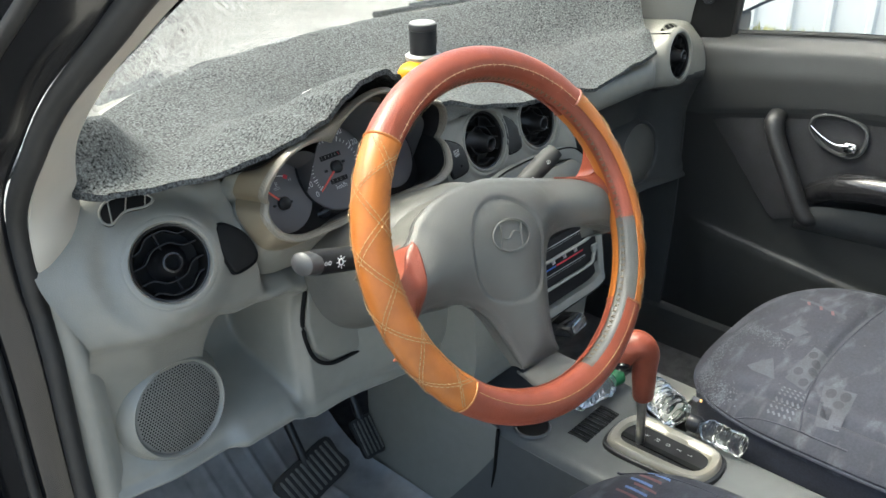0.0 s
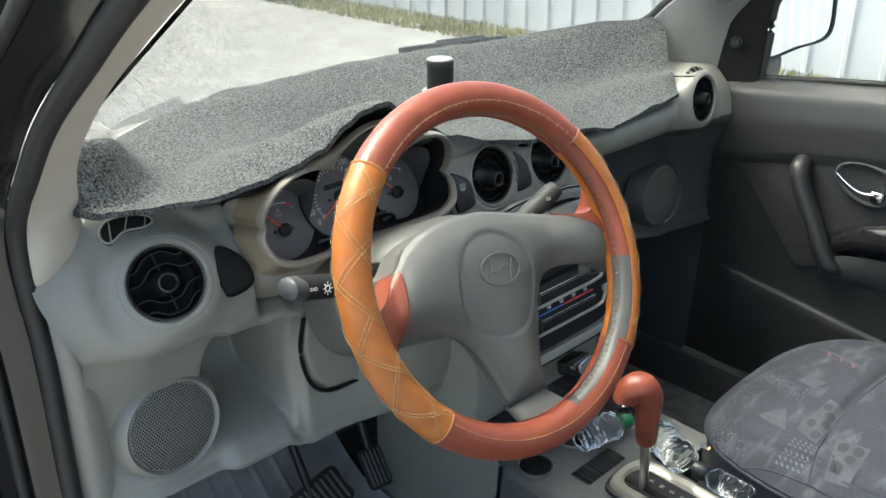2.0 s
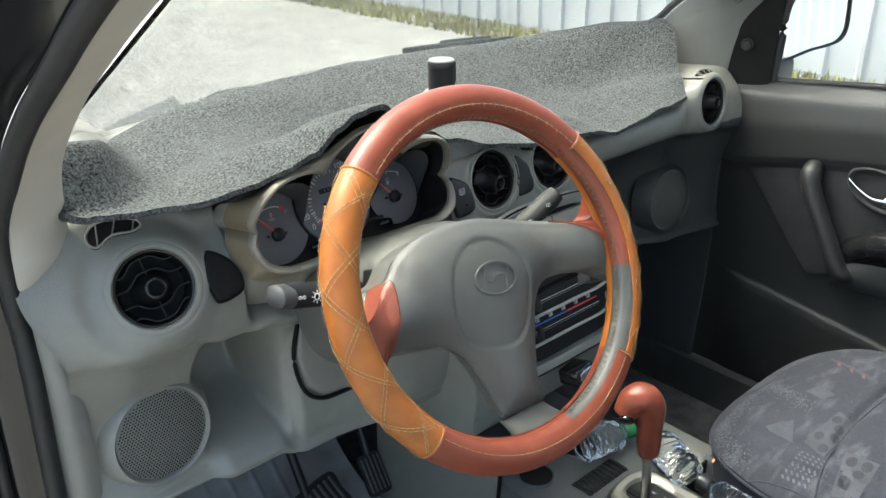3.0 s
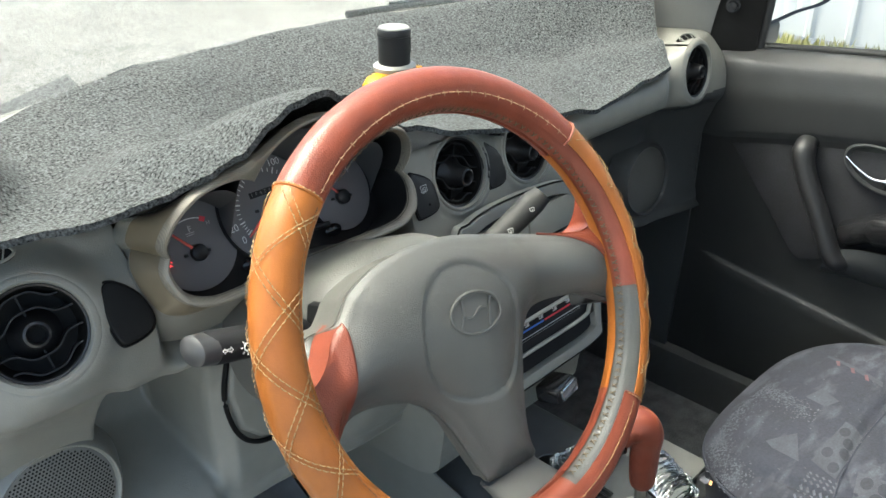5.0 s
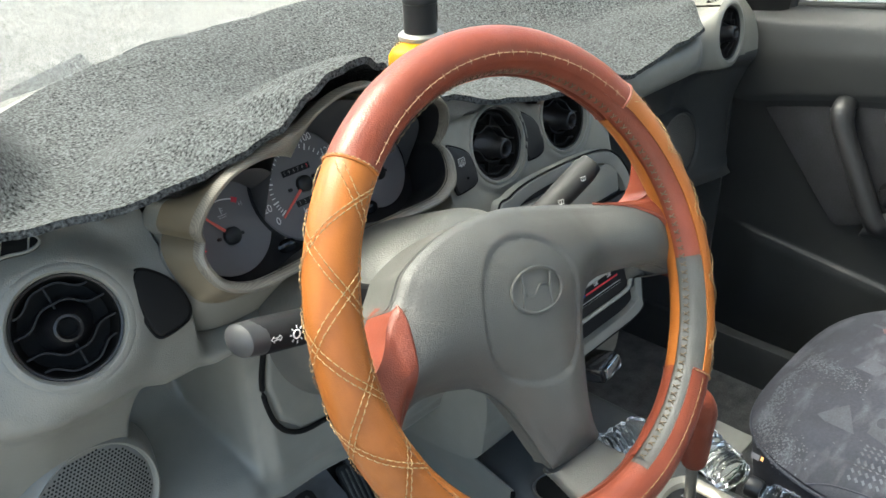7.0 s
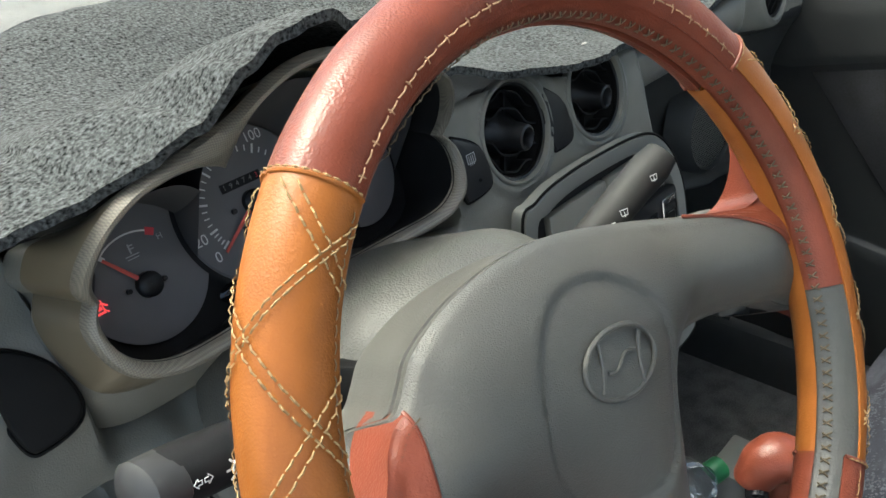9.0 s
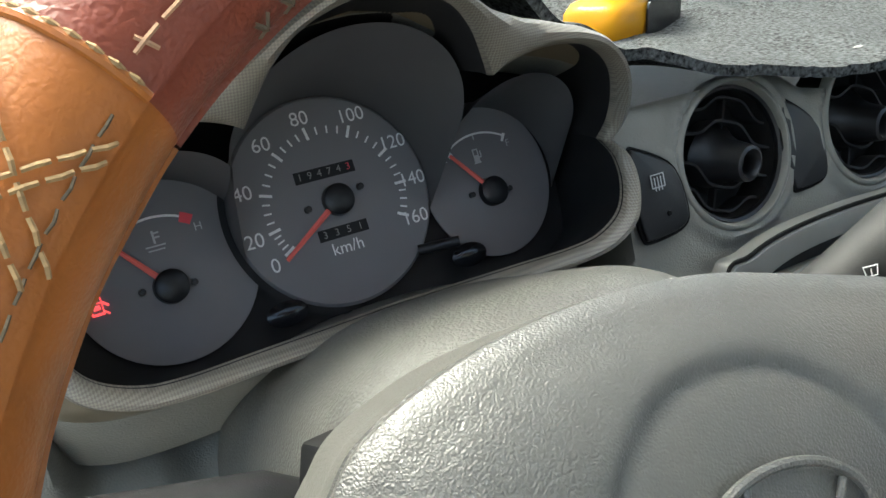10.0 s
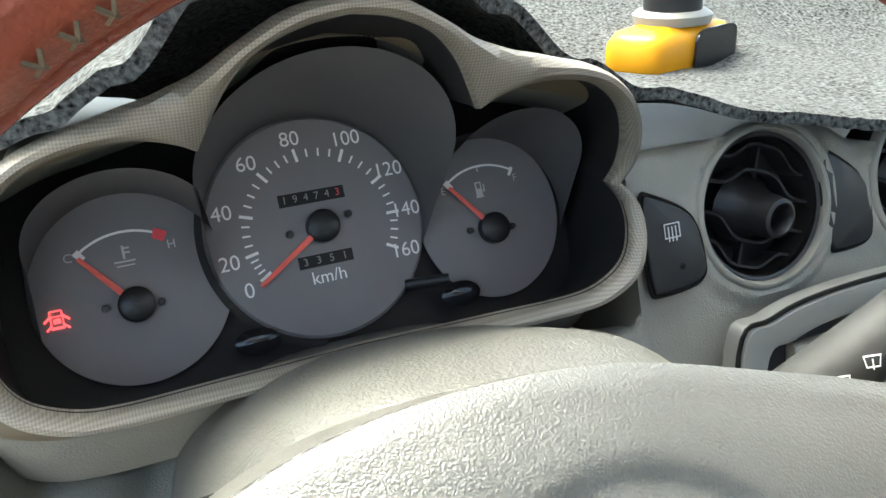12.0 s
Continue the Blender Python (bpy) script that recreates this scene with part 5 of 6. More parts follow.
SN = Vector((-0.35, -1, 0.35)).normalized()
axis = (lt - lr).normalized()
SN = (SN - axis * SN.dot(axis)).normalized()
for k, (f, kind, sz) in enumerate(((0.88, "arrows", 0.0034), (0.74, "lamp", 0.0068))):
    mark(ls, lr.lerp(lt, f) + SN * 0.0152, SN, sz, kind, -15)
axis = (rt_ - rr_).normalized()
SN2 = Vector((-0.2, -1, 0.6))
SN2 = (SN2 - axis * SN2.dot(axis)).normalized()
for f, kind, sz in ((0.84, "w", 0.0030), (0.60, "w", 0.0034), (0.50, "w", 0.0036), (0.42, "w", 0.0034)):
    mark(rs, rr_.lerp(rt_, f) + SN2 * 0.0134, SN2, sz, kind, 10)

# ---- centre stack ----
stack = thing("centre_stack", (0.02, -0.07, 0.70), "centre stack with silver-grey trim, radio slot and heater controls", "control panel")


def on_stack(x, z, lift=0.0):
    return Vector((x, -0.065 - (0.93 - z) * 0.16 - lift, z))


SM = facing((0.035, -0.065 - (0.93 - 0.79) * 0.16, 0.79), (0, -1, 0.16))
trim_out = soft_shape([(-0.143, 0.108), (-0.122, 0.122), (-0.085, 0.1285), (-0.02, 0.1285), (0.045, 0.1225), (0.078, 0.106), (0.101, 0.074), (0.112, 0.028), (0.112, -0.09), (0.104, -0.118), (0.02, -0.122), (-0.10, -0.120), (-0.137, -0.10), (-0.146, 0.0)], 6)
trim_in = [(x * 0.86, y * 0.86) for x, y in trim_out]
rings = [[SM @ Vector((x * f, y * f, h)) for x, y in trim_out] for f, h in ((1.01, -0.010), (1.0, 0.0005), (0.99, 0.0022), (0.90, 0.0022), (0.885, 0.0008), (0.875, -0.010))]
part("trim_frame", ring_loft(rings), SILVER, stack, "silver-grey plastic surround")
part("trim_groove", tube([SM @ Vector((x * 1.008, y * 1.008, 0.0008)) for x, y in trim_out], 0.0013, 6, True), VOID, stack)
part("face", plate(trim_in, -0.02, -0.006, SM), INK, stack)
for x0, x1, y0, y1, m_, nm in ((-0.108, -0.022, 0.062, 0.104, GREY, "pocket_lid"), (-0.020, 0.078, 0.062, 0.104, GREY, "pocket_lid"), (-0.118, 0.098, 0.008, 0.056, BLACK, "radio_front"), (-0.112, 0.098, -0.078, 0.0, INK, "heater_panel")):
    p = part(nm, moved(box(x0, x1, y0, y1, -0.008, 0.001, 0.0025, 2), SM), m_, stack)
    if nm == "radio_front":
        part("cassette_door", moved(box(-0.05, 0.055, 0.022, 0.042, 0.001, 0.0035, 0.001), SM), GLOSS, p)
        part("chrome_key", moved(box(0.064, 0.090, 0.018, 0.050, 0.001, 0.0045, 0.0015), SM), CHROME, p)
        part("dial_slot", moved(box(0.070, 0.084, 0.024, 0.034, 0.0046, 0.0052), SM), VOID, p)
    if nm == "heater_panel":
        for y0_ in (-0.031, -0.074):
            bar = smooth_line([SM @ Vector(q) for q in ((-0.105, y0_, 0.003), (0.0, y0_ + 0.001, 0.0045), (0.070, y0_ + 0.002, 0.0045), (0.082, y0_ + 0.012, 0.0045), (0.090, y0_ + 0.026, 0.004))], 5)
            part("silver_bar", tube(bar, 0.0030, 10, flat=0.7), SILVER, p, "silver-grey bar under the sliders")
            part("slider_slot", moved(box(-0.085, 0.065, y0_ + 0.016, y0_ + 0.020, 0.001, 0.0016), SM), WHITE_DIM, p)
            part("slot_gap", moved(box(-0.084, 0.064, y0_ + 0.0168, y0_ + 0.0192, 0.0016, 0.002), SM), VOID, p)
            part("slider_knob", moved(box(-0.074, -0.066, y0_ + 0.008, y0_ + 0.027, 0.001, 0.009, 0.0015), SM), BLACK, p)
            part("end_clip", moved(box(0.080, 0.094, y0_ + 0.018, y0_ + 0.030, 0.001, 0.006, 0.002), SM), SILVER, p)
        part("blue_band", moved(box(-0.08, -0.01, -0.046, -0.0435, 0.001, 0.0016), SM), BLUE_PRINT, p, smooth=False)
        part("red_band", moved(box(-0.008, 0.06, -0.046, -0.0435, 0.001, 0.0016), SM), RED_PRINT, p, smooth=False)
        for k in range(5):
            sx = -0.070 + k * 0.028
            part("symbol", moved(merge(box(sx - 0.004, sx + 0.004, -0.0405, -0.0390, 0.001, 0.0016), box(sx - 0.001, sx + 0.003, -0.039, -0.034, 0.001, 0.0016), box(sx - 0.005, sx - 0.003, -0.0375, -0.033, 0.001, 0.0016)), SM), WHITE_DIM, p, smooth=False)
part("rotary_knob", moved(lathe([(0.0001, 0.014), (0.010, 0.014), (0.0125, 0.011), (0.0135, 0.0)], 28), SM @ pose(-0.104, -0.045, 0)), BLACK, stack, "black fan knob")
lk = part("lighter_knob", moved(box(-0.024, 0.022, -0.012, 0.012, -0.01, 0.026, 0.005, 3), facing(on_stack(0.030, 0.648), (0.15, -1, 0.25))), GLOSS, stack, "black knob with a chrome front")
part("knob_front", moved(box(-0.019, 0.019, -0.008, 0.009, 0.026, 0.030, 0.0035, 3), facing(on_stack(0.030, 0.648), (0.15, -1, 0.25))), CHROME, lk, "chrome knob front")

# ---- left pillar and door opening ----


def strip(a, b, n=8, bulge=0.0, out=(0, 0, 1), per=8, t=0.002):
    """A sheet between two smoothed lines, arched by bulge along out."""
    A, B = smooth_line(a, per), smooth_line(b, per)
    m = len(A) - 1
    o = Vector(out)
    return thick(grid(lambda u, v: A[round(u * m)].lerp(B[round(u * m)], v) + o * (bulge * math.sin(math.pi * v)), m, n), t)


back = [felt(0.26 * k / 30, 1.0) for k in range(31)]
ledge = strip([p + Vector((0, 0.003, -0.003)) for p in back[::5]], [p + Vector((0, 0.030, 0.008)) for p in back[::5]], 4, t=0.003)
part("rear_ledge", ledge, GREY, dash, "pale ledge between the mat and the windshield")

INNER = [(-0.600, 0.075, 0.945), (-0.598, 0.045, 0.99), (-0.600, 0.035, 1.04), (-0.604, 0.0, 1.10), (-0.606, -0.09, 1.172), (-0.606, -0.17, 1.222), (-0.60, -0.25, 1.272), (-0.58, -0.45, 1.39), (-0.55, -0.68, 1.475)]
OUTER = [(-0.658, 0.030, 0.950), (-0.660, 0.018, 0.99), (-0.660, 0.002, 1.043), (-0.660, -0.06, 1.115), (-0.658, -0.12, 1.168), (-0.655, -0.21, 1.227), (-0.650, -0.295, 1.281), (-0.63, -0.49, 1.40), (-0.60, -0.72, 1.49)]
solid("pillar_trim", strip(INNER, OUTER, 10, 0.018, (-0.35, -0.75, 0.55), t=0.003), BEIGE, "pale beige windshield pillar trim", kind="structure")
SEAL1 = [(-0.668, 0.028, 0.60), (-0.668, 0.028, 0.72), (-0.664, 0.026, 0.86), (-0.662, 0.03, 0.92), (-0.664, 0.028, 0.96), (-0.665, 0.012, 1.043), (-0.664, -0.065, 1.122), (-0.660, -0.125, 1.175), (-0.658, -0.215, 1.232), (-0.653, -0.30, 1.287), (-0.633, -0.50, 1.408), (-0.60, -0.73, 1.50)]
solid("door_seal", tube(smooth_line(SEAL1, 8), 0.010, 12), RUBBER, "black rubber door seal round the opening", kind="structure")
BODY1 = [(-0.672, 0.035, 0.55), (-0.672, 0.035, 0.72), (-0.668, 0.036, 0.86), (-0.667, 0.042, 0.95), (-0.670, 0.028, 1.045), (-0.670, -0.06, 1.130), (-0.668, -0.125, 1.183), (-0.664, -0.215, 1.240), (-0.658, -0.30, 1.295), (-0.637, -0.50, 1.416), (-0.604, -0.73, 1.508)]
BODY2 = [(-0.705, 0.055, 0.55), (-0.705, 0.055, 0.72), (-0.702, 0.056, 0.86), (-0.702, 0.06, 0.95), (-0.705, 0.045, 1.06), (-0.704, -0.045, 1.150), (-0.700, -0.115, 1.205), (-0.695, -0.205, 1.262), (-0.688, -0.29, 1.318), (-0.665, -0.49, 1.438), (-0.63, -0.73, 1.53)]
BODY3 = [(-0.735, 0.16, 0.55), (-0.735, 0.16, 0.72), (-0.733, 0.16, 0.86), (-0.733, 0.16, 0.97), (-0.734, 0.13, 1.085), (-0.731, 0.03, 1.175), (-0.726, -0.06, 1.232), (-0.720, -0.16, 1.290), (-0.712, -0.25, 1.346), (-0.688, -0.47, 1.462), (-0.65, -0.73, 1.555)]
frame_thing = thing("door_opening", (-0.70, 0.05, 0.55), "glossy black painted windshield pillar and door opening", "car body")
part("flange", strip(BODY1, BODY2, 6, 0.006, (-0.6, -0.7, 0.2), t=0.002), PAINT, frame_thing)
part("pillar_skin", strip(BODY2, BODY3, 10, 0.012, (-0.8, -0.3, 0.5), t=0.002), PAINT, frame_thing)
part("second_seal", tube(smooth_line([Vector(p) + Vector((-0.004, -0.002, 0.001)) for p in BODY2], 8), 0.006, 10), RUBBER, frame_thing)
fender = grid(lambda u, v: (-0.74 - 0.01 * math.sin(3 * v), lerp(0.16, 1.0, u), lerp(0.45, 1.0 - 0.12 * u, v)), 8, 8)
part("fender", thick(fender, 0.002), PAINT, frame_thing, "glossy black front fender")
hinge = thing("open_driver_door", (-0.76, 0.14, 0.5), "edge of the open black driver door on its hinges", "car door")
DOOR_M = Matrix(((-0.985, -0.17, 0, -0.755), (-0.17, 0.985, 0, 0.185), (0, 0, 1, 0), (0, 0, 0, 1)))
part("door_shell", moved(box(0.0, 1.0, -0.03, 0.03, 0.40, 1.0, 0.015, 3), DOOR_M), PAINT, hinge)
part("inner_trim", moved(box(0.03, 0.97, -0.062, -0.031, 0.45, 0.98, 0.012, 2), DOOR_M), GREY_DARK, hinge, "dark grey inner door trim")
part("window_frame", moved(tube(smooth_line([(0.02, 0, 1.0), (0.10, 0, 1.12), (0.34, 0.03, 1.34), (0.60, 0.06, 1.45), (0.95, 0.07, 1.46), (0.99, 0.03, 1.0)], 6), 0.018, 10), DOOR_M), PAINT, hinge, "black window frame of the open door")
for z in (0.58, 0.88):
    part("hinge", box(-0.765, -0.725, 0.150, 0.172, z - 0.025, z + 0.025, 0.004), PAINT, hinge)
solid("sill_panel", box(-0.70, -0.625, -1.6, 0.10, 0.24, 0.36, 0.015), GREY_DARK, "dark plastic door sill", kind="structure")
solid("kick_panel", strip([(-0.632, 0.03, 0.67), (-0.632, 0.03, 0.50), (-0.632, 0.05, 0.27)], [(-0.62, 0.44, 0.67), (-0.62, 0.44, 0.50), (-0.62, 0.44, 0.27)], 4, t=0.006), GREY, "grey kick panel in the footwell", kind="structure")
solid("post_filler", strip([(-0.60, 0.05, 0.90), (-0.60, 0.06, 0.95), (-0.60, 0.07, 0.99)], [(-0.668, 0.034, 0.88), (-0.668, 0.034, 0.95), (-0.668, 0.03, 0.99)], 4, t=0.004), GREY, "grey dashboard end cap by the door post", kind="structure")
solid("post_cover", strip([(-0.620, 0.024, 0.89), (-0.622, 0.018, 0.87), (-0.622, 0.022, 0.80), (-0.622, 0.026, 0.70), (-0.622, 0.03, 0.50), (-0.622, 0.04, 0.3)], [(-0.662, 0.032, 0.95), (-0.662, 0.030, 0.87), (-0.662, 0.032, 0.80), (-0.662, 0.034, 0.70), (-0.662, 0.036, 0.50), (-0.662, 0.04, 0.3)], 8, 0.010, (0, -1, 0), t=0.004), GREY, "grey plastic cover along the front door post", kind="structure")

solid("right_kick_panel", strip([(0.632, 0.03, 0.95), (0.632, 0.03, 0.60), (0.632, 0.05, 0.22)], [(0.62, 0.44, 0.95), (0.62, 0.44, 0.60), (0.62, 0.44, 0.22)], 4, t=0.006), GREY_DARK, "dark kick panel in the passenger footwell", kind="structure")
solid("right_sill_panel", box(0.612, 0.70, -1.6, 0.46, 0.22, 0.36, 0.015), GREY_DARK, "dark plastic door sill", kind="structure")
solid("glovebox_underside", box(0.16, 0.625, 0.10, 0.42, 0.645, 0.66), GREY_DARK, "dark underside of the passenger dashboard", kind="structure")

# ---- right pillar ----
RI = [(0.595, 0.30, 0.975), (0.585, 0.235, 1.028), (0.58, 0.165, 1.063), (0.578, 0.118, 1.105), (0.57, 0.0, 1.19), (0.555, -0.20, 1.31), (0.54, -0.45, 1.42), (0.52, -0.68, 1.475)]
RO = [(0.632, 0.040, 0.94), (0.634, 0.042, 0.975), (0.634, 0.032, 1.04), (0.634, 0.012, 1.09), (0.632, -0.09, 1.19), (0.625, -0.24, 1.29), (0.61, -0.47, 1.41), (0.585, -0.72, 1.49)]
# Same trim as the left pillar, in the darkened copy of its colour.
solid("right_pillar_trim", strip(RI, RO, 10, 0.020, (-0.7, -0.5, 0.2), t=0.003), BEIGE_SHADED, "beige windshield pillar trim, darkened for its dimmer side", kind="structure")
solid("windshield_seal", tube(smooth_line([Vector(p) + Vector((0.004, 0.012, 0.004)) for p in RI], 8), 0.007, 10), RUBBER, "black windshield edge seal", kind="structure")
solid("scuttle_seal", tube([Vector(windshield(k / 24, 0)) + Vector((0, -0.004, 0.004)) for k in range(25)], 0.006, 8), RUBBER, "black seal along the foot of the windshield", kind="structure")

# ---- passenger door ----
door = thing("passenger_door", (0.66, -0.4, 0.4), "dark grey passenger door with cloth insert and pull handle", "car door")


def door_skin(u, v):
    y = lerp(0.055, -1.05, u)
    sill = 0.966 + 0.095 * max(0, -0.03 - y) * (1 if y > -0.3 else 0.9)
    sill = min(sill, 1.0)
    crease = 0.811 + 0.22 * max(0, -y) * math.exp(-(max(0, -y) / 0.6) ** 2)
    zs = [sill + 0.004, sill, sill - 0.02, lerp(sill, crease, 0.5), crease + 0.012, crease, crease - 0.02, 0.66, 0.60, 0.575, 0.56, 0.42, 0.31]
    pk = ease((0.005 - y) / 0.05)
    top = 0.585 + 0.14 * y * (1 if y > -0.4 else 1)
    xs = [0.672, 0.655, 0.632, 0.620, 0.624, 0.629, 0.634, 0.640, 0.640, 0.638, 0.638 - 0.006 * pk, 0.638 - 0.010 * pk, 0.640]
    zs[8], zs[9], zs[10] = top + 0.02, top + 0.002, top - 0.006
    k = v * (len(zs) - 1)
    i = min(int(k), len(zs) - 2)
    t = k - i
    return (lerp(xs[i], xs[i + 1], t), y, lerp(zs[i], zs[i + 1], t))


part("skin", grid(lambda u, v: door_skin(u, lerp(5 / 12, 1, v)), 60, 34), DOOR_GREY, door, "moulded dark grey trim panel")
part("top_roll", grid(lambda u, v: door_skin(u, lerp(0, 5 / 12, v)), 60, 24), DOOR_TOP, door, "paler grey top roll of the door")
ins = [(-0.024, 0.812), (-0.10, 0.826), (-0.25, 0.858), (-0.42, 0.872), (-0.60, 0.872), (-0.60, 0.76), (-0.40, 0.745), (-0.30, 0.70), (-0.222, 0.648), (-0.178, 0.632), (-0.165, 0.64)]
part("cloth_insert", plate([(-y, z) for y, z in ins], -0.006, 0.0025, Matrix(((0, 0, -1, 0.6340), (-1, 0, 0, 0), (0, 1, 0, 0), (0, 0, 0, 1))), 0.0015), DOOR_CLOTH, door, "dark woven cloth insert")
pull = smooth_line([(0.640, -0.158, 0.842), (0.612, -0.160, 0.834), (0.604, -0.172, 0.80), (0.602, -0.205, 0.74), (0.604, -0.235, 0.68), (0.612, -0.248, 0.66), (0.640, -0.25, 0.655)], 8)
ph = part("pull_handle", tube(pull, [0.017] * 8 + [0.0185] * (len(pull) - 16) + [0.018] * 8, 16, flat=0.85), BLACK_SOFT, door, "soft black pull handle")
part("screw_cover", lathe([(0.0001, 0.001), (0.008, 0.001), (0.0095, 0)], 20, facing((0.5935, -0.163, 0.826), (-1, -0.1, 0.1))), BLACK, ph)
bez = soft_shape([(0.218, 0.830), (0.226, 0.853), (0.26, 0.862), (0.302, 0.855), (0.322, 0.838), (0.318, 0.805), (0.300, 0.788), (0.268, 0.790), (0.236, 0.806)], 6)
DM = Matrix(((0, 0, -1, 0.6300), (-1, 0, 0, 0), (0, 1, 0, 0), (0, 0, 0, 1)))
cxb, cyb = 0.27, 0.826
lh = part("handle_bezel", ring_loft([[DM @ Vector((cxb + (x - cxb) * f, cyb + (y - cyb) * f, h)) for x, y in bez] for f, h in ((1.04, -0.004), (1.0, 0.004), (0.94, 0.005), (0.86, 0.001), (0.84, -0.006))]), GREY_DARK, door, "grey recess of the inside door handle")
part("recess_back", plate([(cxb + (x - cxb) * 0.86, cyb + (y - cyb) * 0.86) for x, y in bez], -0.008, -0.004, DM), VOID, lh)
lev = smooth_line([DM @ Vector(p) for p in ((0.222, 0.835, 0.006), (0.245, 0.822, 0.011), (0.270, 0.812, 0.013), (0.292, 0.812, 0.009))], 8)
part("lever", tube(lev, [0.0022 + 0.0035 * (k / (len(lev) - 1)) for k in range(len(lev))], 12, flat=0.7), CHROME, lh, "chrome release lever")
part("lever_hub", moved(box(0.285, 0.308, 0.798, 0.818, -0.002, 0.011, 0.004, 3), DM), CHROME, lh)
arm = smooth_line([(0.632, -0.246, 0.705), (0.612, -0.29, 0.733), (0.598, -0.36, 0.752), (0.594, -0.48, 0.757), (0.594, -0.9, 0.757)], 8)
part("armrest", tube(arm, [0.012] + [0.022] * 8 + [0.027] * (len(arm) - 9), 16, up=(1, 0, 0)), GLOSS, door, "glossy dark armrest")
part("arm_shelf", strip([(0.640, -0.215, 0.625), (0.640, -0.30, 0.63), (0.640, -0.6, 0.64), (0.64, -0.9, 0.64)], [(0.625, -0.23, 0.665), (0.605, -0.30, 0.70), (0.588, -0.6, 0.735), (0.588, -0.9, 0.735)], 6, 0.01, (-1, 0, -0.3), t=0.003), GREY_DARK, door)
part("window_seal", tube(smooth_line([(0.668, 0.03, 0.966), (0.668, -0.05, 0.970), (0.668, -0.27, 0.992), (0.668, -0.5, 1.0), (0.668, -1.0, 1.005)], 6), 0.007, 10), RUBBER, door, "black window seal")
part("sail_panel", strip([(0.634, 0.046, 0.955), (0.636, 0.040, 1.03), (0.640, 0.008, 1.11), (0.640, -0.03, 1.17)], [(0.655, -0.034, 0.962), (0.655, -0.038, 1.03), (0.655, -0.043, 1.11), (0.655, -0.055, 1.17)], 5, t=0.003), VOID, door, "black mirror corner panel")
part("corner_knob", lathe([(0.0001, 0.007), (0.0065, 0.006), (0.0075, 0.001), (0.0105, 0.0015), (0.012, 0)], 24, facing((0.628, 0.005, 1.035), (-1, -0.3, 0.0))), BLACK, door, "small round mirror fixing cap")
part("window_frame", tube(smooth_line([(0.664, -0.034, 0.962), (0.664, -0.040, 1.04), (0.664, -0.046, 1.115), (0.662, -0.10, 1.19), (0.655, -0.24, 1.30), (0.64, -0.46, 1.42), (0.62, -0.70, 1.50), (0.615, -1.3, 1.52)], 6), 0.009, 10), RUBBER, door, "black window frame with a grey edge")
part("frame_edge", tube(smooth_line([(0.657, -0.030, 0.962), (0.657, -0.036, 1.04), (0.657, -0.041, 1.115), (0.655, -0.09, 1.19)], 6), 0.003, 8), SILVER, door, "thin grey edging of the window frame")
gl = part("pane", thick(grid(lambda u, v: (0.672 - 0.04 * v, lerp(-0.03, -1.2, u), lerp(0.96, 1.48, v)), 4, 4), 0.003), GLASS, door, "clear side window pane")
gl.visible_shadow = False

# ---- outside mirror ----
mirror = thing("door_mirror", (0.74, 0.0, 0.95), "black outside mirror on the passenger door", "car mirror")
MC = Vector((0.82, -0.02, 1.07))
MN = Vector((-0.317, -0.946, 0.065))
mm = facing(MC, MN)
msh = soft_shape([(-0.085, 0.055), (0.0, 0.062), (0.075, 0.055), (0.088, 0.0), (0.075, -0.052), (0.0, -0.067), (-0.080, -0.078), (-0.088, -0.02)], 6)
part("housing", ring_loft([[mm @ Vector((x * f, y * f, h)) for x, y in msh] for f, h in ((1.0, 0.0), (1.05, 0.004), (1.09, -0.006), (1.05, -0.03), (0.85, -0.06), (0.4, -0.075))], True), BLACK_SOFT, mirror)
part("mirror_glass", plate([(x * 1.0, y * 1.0) for x, y in msh], -0.006, -0.002, mm), MIRROR, mirror, "mirror glass showing the road and fence", smooth=False)
part("foot", box(0.675, 0.80, -0.01, 0.05, 0.945, 0.99, 0.012, 3), GREY_DARK, mirror)

# ---- seats ----


E_SEAT = 0.62


def seat_top(X, Y, ztop, front_drop):
    """Height of a cushion's top at X, Y from -1 to 1."""
    r = (abs(X) ** (2 / E_SEAT) + abs(Y) ** (2 / E_SEAT)) ** (E_SEAT / 2)
    bolster = 0.014 * ease((abs(X) - 0.60) / 0.25) * (1 - min(1, r) ** 6)
    crown = 0.016 * (1 - Y * Y) * (1 - X * X)
    z = ztop + bolster + crown - 0.030 * min(1.0, r) ** 5 - front_drop * max(0, Y) ** 3
    seam = 0.006 * math.exp(-((abs(X) - seam_x(Y)) / 0.022) ** 2) * ease((0.62 - Y) / 0.1)
    seam += 0.006 * math.exp(-((Y - seam_y(X)) / 0.022) ** 2) * (1 if abs(X) < seam_x(Y) + 0.02 else 0)
    return z - seam


def seam_x(Y):
    return 0.80 - 0.0 * Y


def seam_y(X):
    return 0.30 - 0.10 * X * X + 0.16 * ease((-0.45 - X) / 0.4) * -1


